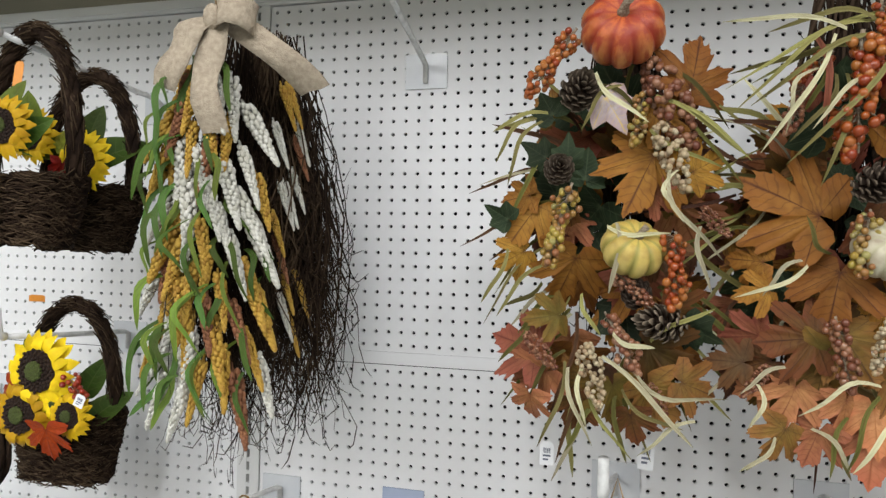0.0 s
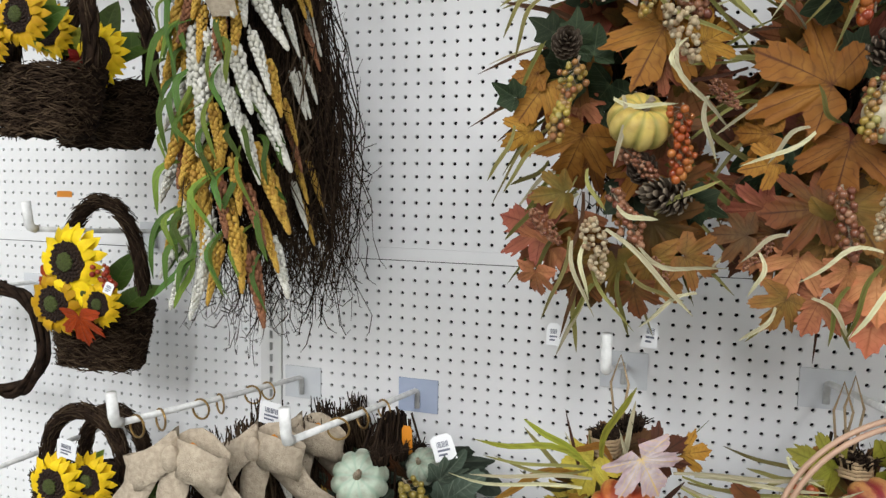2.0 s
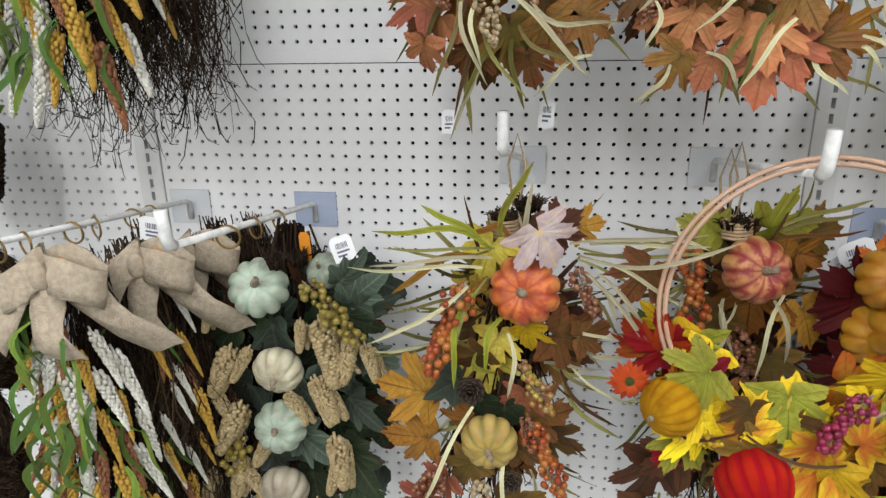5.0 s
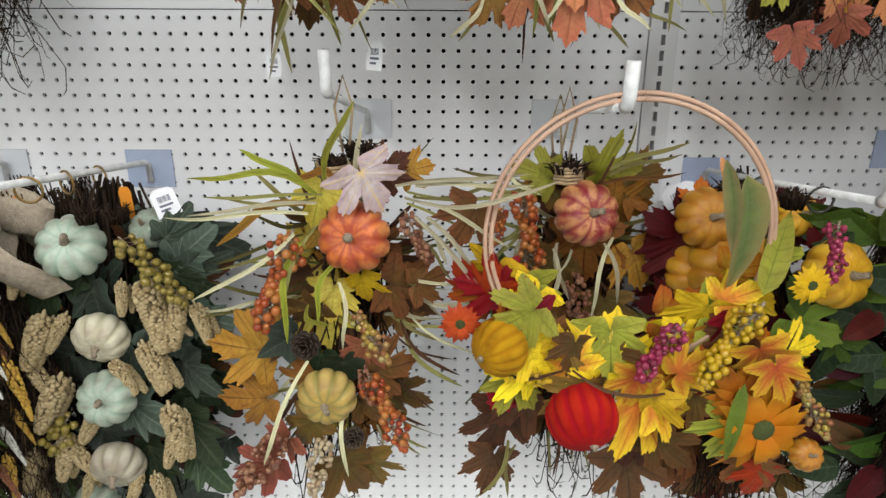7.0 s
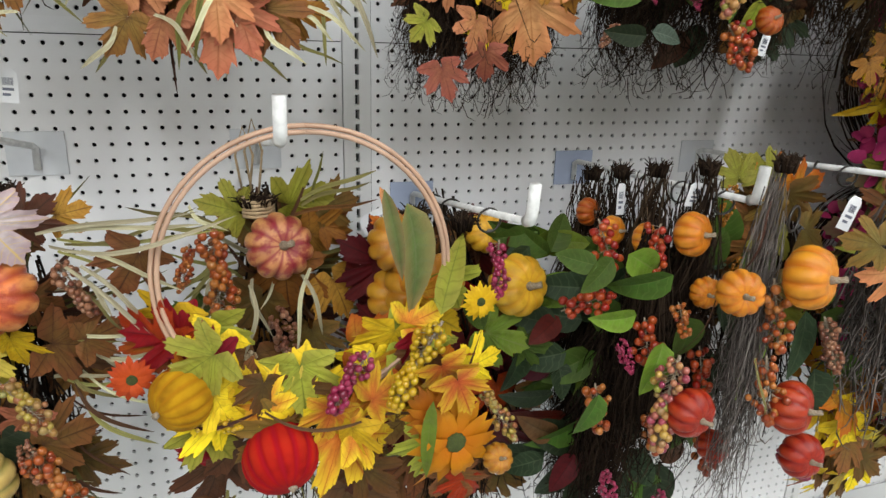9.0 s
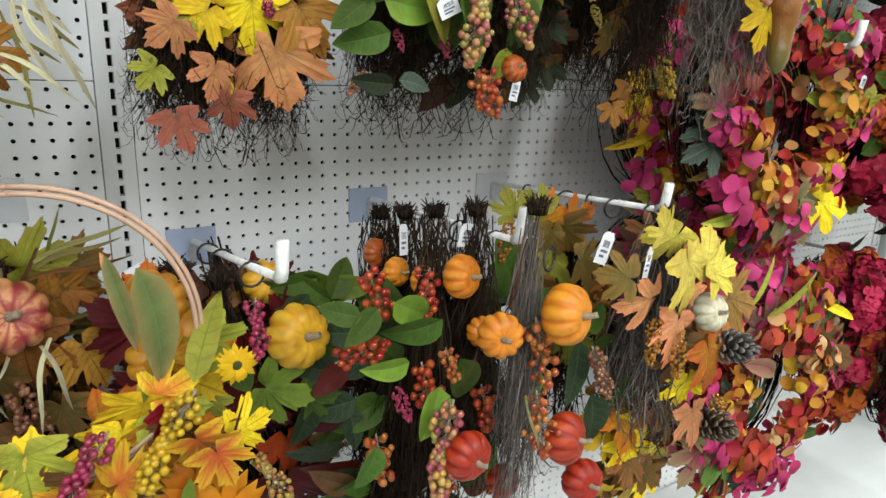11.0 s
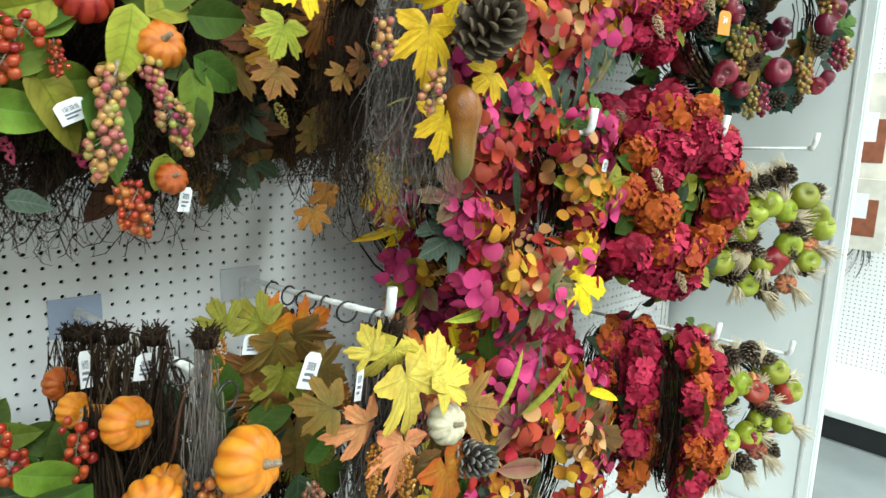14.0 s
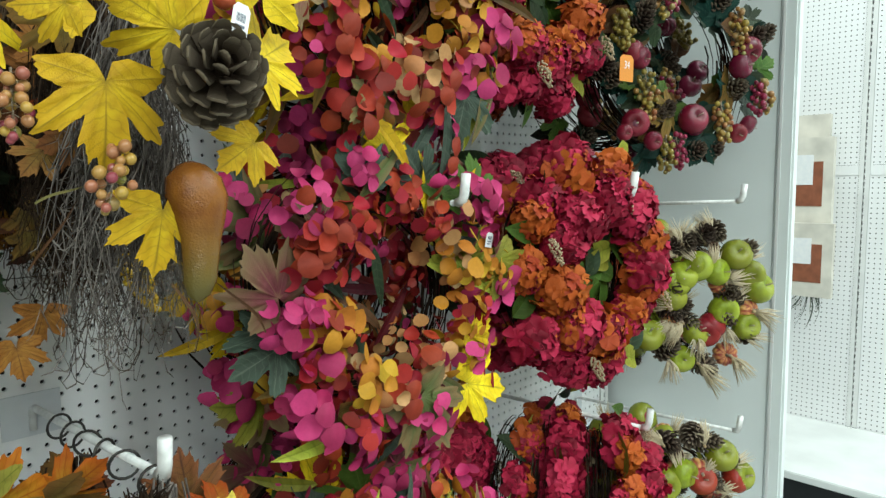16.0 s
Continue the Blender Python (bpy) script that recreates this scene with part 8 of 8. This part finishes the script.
def hydrangea_wreath(th, x, y, z, r, seed, n=40):
    rr = random.Random(seed)
    twig_base(th, x, y + 0.06, z, r * 0.72, 2)
    for k in range(n):
        a = k * 360 / n * 2 + rr.uniform(-7, 7)
        q = r * (0.86 if k % 2 else 0.56) * rr.uniform(0.93, 1.07)
        px, pz = around(x, z, q, a)
        bloom(th, "tangerine" if k % 9 in (1, 5, 6) else "crimson", px, y + (0.012 if k % 2 else -0.022) + rr.uniform(-0.012, 0.012), pz, r * rr.uniform(0.34, 0.48))
    for k in range(26):
        px, pz = around(x, z, r * (rr.uniform(0.05, 0.38) if k < 14 else rr.uniform(0.8, 1.1)), k * 36 + rr.uniform(-10, 10))
        leaf(th, "oval", rr.choice(("green", "dark", "lime")), px, y + 0.01, pz, 0.09, rr.uniform(0, 360))
    for k in range(4):
        px, pz = around(x, z, r * rr.uniform(0.5, 1.0), k * 90 + 20)
        bunch(th, "cream", px, y - 0.05, pz, px + 0.02, pz - 0.045, 1)


def apple_wreath(th, x, y, z, r, seed, n=40):
    rr = random.Random(seed)
    twig_base(th, x, y + 0.05, z, r * 0.75, 3)
    for k in range(n):
        a = k * 360 / n * 2 + rr.uniform(-8, 8)
        q = r * (0.94 if k % 2 else 0.48) * rr.uniform(0.92, 1.08)
        px, pz = around(x, z, q, a)
        kind = k % 5
        if kind in (0, 2):
            apple(th, "apple" if rr.random() < 0.85 else "applered", px, y - 0.02, pz, rr.uniform(0.066, 0.082), rr.uniform(40, 110), rr.uniform(-40, 40))
        elif kind == 1:
            tuft(th, px, y - 0.03, pz, rr.uniform(0.06, 0.08), a + rr.uniform(-40, 40))
            cone(th, px + 0.02, y - 0.01, pz, 0.065, rr.uniform(60, 110), rr.uniform(-40, 40))
        elif kind == 3:
            cone(th, px, y - 0.015, pz, rr.uniform(0.055, 0.075), rr.uniform(50, 110), rr.uniform(-50, 50))
            tuft(th, px, y - 0.025, pz - 0.02, 0.07, a + rr.uniform(-60, 60))
        else:
            tuft(th, px, y - 0.035, pz, 0.075, a + rr.uniform(-30, 30))
            pumpkin(th, "stripe", px, y - 0.01, pz, 0.062, 85, rr.uniform(-30, 30))
    for k in range(12):
        px, pz = around(x, z, r * rr.uniform(0.5, 1.05), k * 30)
        leaf(th, rr.choice(("long", "oval")), rr.choice(("red", "green", "brown", "lime")), px, y + 0.01, pz, rr.uniform(0.05, 0.08), k * 30 + rr.uniform(-40, 40))


def fruit_wreath(th, x, y, z, r, seed, n=36):
    rr = random.Random(seed)
    twig_base(th, x, y + 0.05, z, r * 0.8, 4)
    for k in range(n):
        a = k * 360 / n * 2 + rr.uniform(-8, 8)
        px, pz = around(x, z, r * (0.95 if k % 2 else 0.66) * rr.uniform(0.9, 1.08), a)
        if k % 3 == 0:
            apple(th, "pomegranate", px, y - 0.03, pz, rr.uniform(0.045, 0.072), rr.uniform(70, 130), rr.uniform(-40, 40))
        elif k % 3 == 1:
            bunch(th, rr.choice(("yellow", "olive", "magenta")), px, y - 0.03, pz + 0.02, px + rr.uniform(-0.02, 0.02), pz - 0.06, 2)
            leaf(th, "oval", rr.choice(("teal", "dark", "sage", "brown")), px, y - 0.01, pz, 0.1, a + rr.uniform(-70, 70))
        else:
            cone(th, px, y - 0.01, pz, 0.06)
            leaf(th, rr.choice(("oval", "maple")), rr.choice(("teal", "teal", "dark", "olive")), px, y - 0.01, pz, 0.11, a + rr.uniform(-70, 70))
    for k in range(34):
        px, pz = around(x, z, r * rr.uniform(0.5, 1.15), k * 22.5)
        leaf(th, rr.choice(("oval", "maple")), rr.choice(("teal", "dark", "green", "sage", "olive")), px, y + 0.01, pz, 0.09, k * 22.5 + rr.uniform(-60, 60))


th = thing("eucalyptus_wreath", "round eucalyptus-leaf wreath in fuchsia, scarlet, orange and yellow", "wreath", 2.345, -0.38, 1.297, "eucalyptus wreaths")
eucalyptus_wreath(th, 2.345, -0.38, 1.297, 0.235, 1)
W1 = th
tag_card(th, 2.526, -0.44, 1.37, 0.017, 0.025, 10)

th = thing("hydrangea_wreath", "full wreath of crimson and orange cloth hydrangeas", "wreath", 2.835, -0.45, 1.296, "hydrangea wreaths")
hydrangea_wreath(th, 2.835, -0.45, 1.296, 0.232, 2)
th.rotation_euler.z = radians(-6)
W2 = th
tag_card(th, 2.846, -0.4, 1.775, 0.02, 0.023, 20)

th = thing("apple_wreath", "wreath of green apples, pinecones and raffia on twigs", "wreath", 3.276, -0.47, 1.175, "apple wreaths")
apple_wreath(th, 3.276, -0.47, 1.175, 0.168, 3, 45)
th.rotation_euler.z = radians(-33)
W3 = th

th = thing("eucalyptus_wreath", "round eucalyptus-leaf wreath in fuchsia, scarlet, orange and yellow", "wreath", 2.369, -0.38, 1.749, "eucalyptus wreaths")
eucalyptus_wreath(th, 2.369, -0.38, 1.749, 0.22, 4)
W4 = th

th = thing("hydrangea_wreath", "full wreath of crimson and orange cloth hydrangeas", "wreath", 2.732, -0.38, 1.818, "hydrangea wreaths")
hydrangea_wreath(th, 2.732, -0.38, 1.818, 0.21, 5)
W5 = th

th = thing("fruit_wreath", "wreath of dark red pomegranates, teal leaves, berries and pinecones", "wreath", 3.23, -0.45, 1.753, "fruit wreaths")
fruit_wreath(th, 3.23, -0.45, 1.753, 0.24, 6, 48)
th.rotation_euler.z = radians(-24)
W6 = th
price = tag_card(th, 2.983, -0.56, 1.698, 0.034, 0.055, 4, 0, ORANGE_CARD)
digits = bpy.data.curves.new("price_number", "FONT")
digits.body, digits.size, digits.align_x, digits.extrude = "34", 0.42, "CENTER", 0.002
digits.materials.append(CARD)
number = new("price_number", digits)
number.parent = price
number.matrix_basis = pose(0, -0.03, -0.02, 90, 0, 0)
apple(th, "pomegranate", 3.109, -0.493, 1.554, 0.044, 100)
apple(th, "pomegranate", 3.202, -0.451, 1.531, 0.057, 100)
apple(th, "pomegranate", 2.991, -0.545, 1.567, 0.036, 100)

th = thing("eucalyptus_wreath", "round eucalyptus-leaf wreath in fuchsia, scarlet, orange and yellow", "wreath", 2.3, -0.46, 0.792, "eucalyptus wreaths")
eucalyptus_wreath(th, 2.3, -0.46, 0.77, 0.23, 7, 46)
W7 = th
leaf(th, "long", "lime", 2.273, -0.52, 0.996, 0.158, 60)
leaf(th, "long", "plum", 2.23, -0.53, 0.858, 0.2, 105)
leaf(th, "long", "lime", 2.184, -0.52, 1.023, 0.111, 30)

th = thing("hydrangea_wreath", "full wreath of crimson and orange cloth hydrangeas", "wreath", 2.96, -0.46, 0.716, "hydrangea wreaths")
hydrangea_wreath(th, 2.96, -0.46, 0.716, 0.225, 8)
th.rotation_euler.z = radians(33)
W8 = th

th = thing("hydrangea_wreath", "full wreath of crimson and orange cloth hydrangeas", "wreath", 2.891, -0.28, 0.741, "hydrangea wreaths")
hydrangea_wreath(th, 2.891, -0.28, 0.741, 0.2, 9)
th.rotation_euler.z = radians(24)

th = thing("apple_wreath", "wreath of green apples, pinecones and raffia on twigs", "wreath", 3.216, -0.47, 0.665, "apple wreaths")
apple_wreath(th, 3.216, -0.47, 0.665, 0.178, 10, 45)
th.rotation_euler.z = radians(-30)
W10 = th

# further wreaths hanging behind on the same hooks
copy_thing(W1, pose(2.345, -0.21, 1.297, 0, 140, 0))
copy_thing(W2, pose(2.845, -0.27, 1.296, 0, 140, -4))
copy_thing(W3, pose(3.296, -0.3, 1.175, 0, 140, -25))
copy_thing(W4, pose(2.369, -0.21, 1.749, 0, 140, 0))
copy_thing(W5, pose(2.732, -0.21, 1.818, 0, 140, 0))
copy_thing(W6, pose(3.250, -0.27, 1.753, 0, 140, -20))
copy_thing(W7, pose(2.3, -0.29, 0.792, 0, 140, 0))
copy_thing(W8, pose(2.93, -0.33, 0.716, 0, 140, 30))
copy_thing(W10, pose(3.236, -0.3, 0.665, 0, 140, -25))

copy_thing(W8, pose(2.62, -0.2, 0.79, 0, 60, 8))
copy_thing(W7, pose(2.4, -0.14, 0.86, 0, 60, 0))

# ---- packs on the neighbouring run ----
def pack(y, z, w, h, x, mark):
    th = thing("hanging_pack", "cream card pack with a brown window hanging on pegboard", "package", x, y, z, "hanging packs")
    s = Soup()
    s.box((x - 0.02, y - w / 2, z - h / 2), (x + 0.02, y + w / 2, z + h / 2))
    s.box((x + 0.02, y - 0.004, z + h * 0.4), (X_EAST + 0.004, y + 0.004, z + h * 0.4 + 0.008))
    part("card", s.mesh("card_box", False), CREAM, th)
    if mark:
        s = Soup()
        s.box((x - 0.022, y - w * 0.3, z - h * 0.3), (x - 0.0205, y + w * 0.25, z + h * 0.22))
        part("window", s.mesh("window", False), BROWNCARD, th)
        s = Soup()
        s.box((x - 0.024, y - w * 0.1, z - h * 0.05), (x - 0.0225, y + w * 0.25, z + h * 0.3))
        part("label", s.mesh("label", False), CARD, th)
    return th


CREAM = material("cream_card", (0.72, 0.68, 0.6), 0.5, scale=8)
BROWNCARD = material("brown_card", (0.27, 0.09, 0.045), 0.5, scale=30)

pack(-0.165, 1.051, 0.238, 0.374, 5.36, 1)
pack(-0.148, 1.452, 0.222, 0.432, 5.405, 1)
pack(-0.143, 1.277, 0.193, 0.264, 5.45, 0)
pack(-0.118, 1.656, 0.194, 0.264, 5.495, 0)

th = thing("hanging_greenery", "small trailing green artificial plant hanging on pegboard", "plant", 5.42, -0.142, 0.821)
for k in range(22):
    a = R.uniform(0, 6.28)
    blade(th, R.choice(("sage", "green", "sage")), th.location.x, th.location.y, th.location.z + 0.12, th.location.x + 0.05 * math.cos(a), th.location.y + 0.08 * math.sin(a), th.location.z - R.uniform(0.0, 0.14), 0.02)
s = Soup()
s.tube([(th.location.x, th.location.y, th.location.z + 0.12), (X_EAST + 0.004, th.location.y, th.location.z + 0.13)], 0.005, 6)
part("peg", s.mesh("peg"), HOOKW, th)
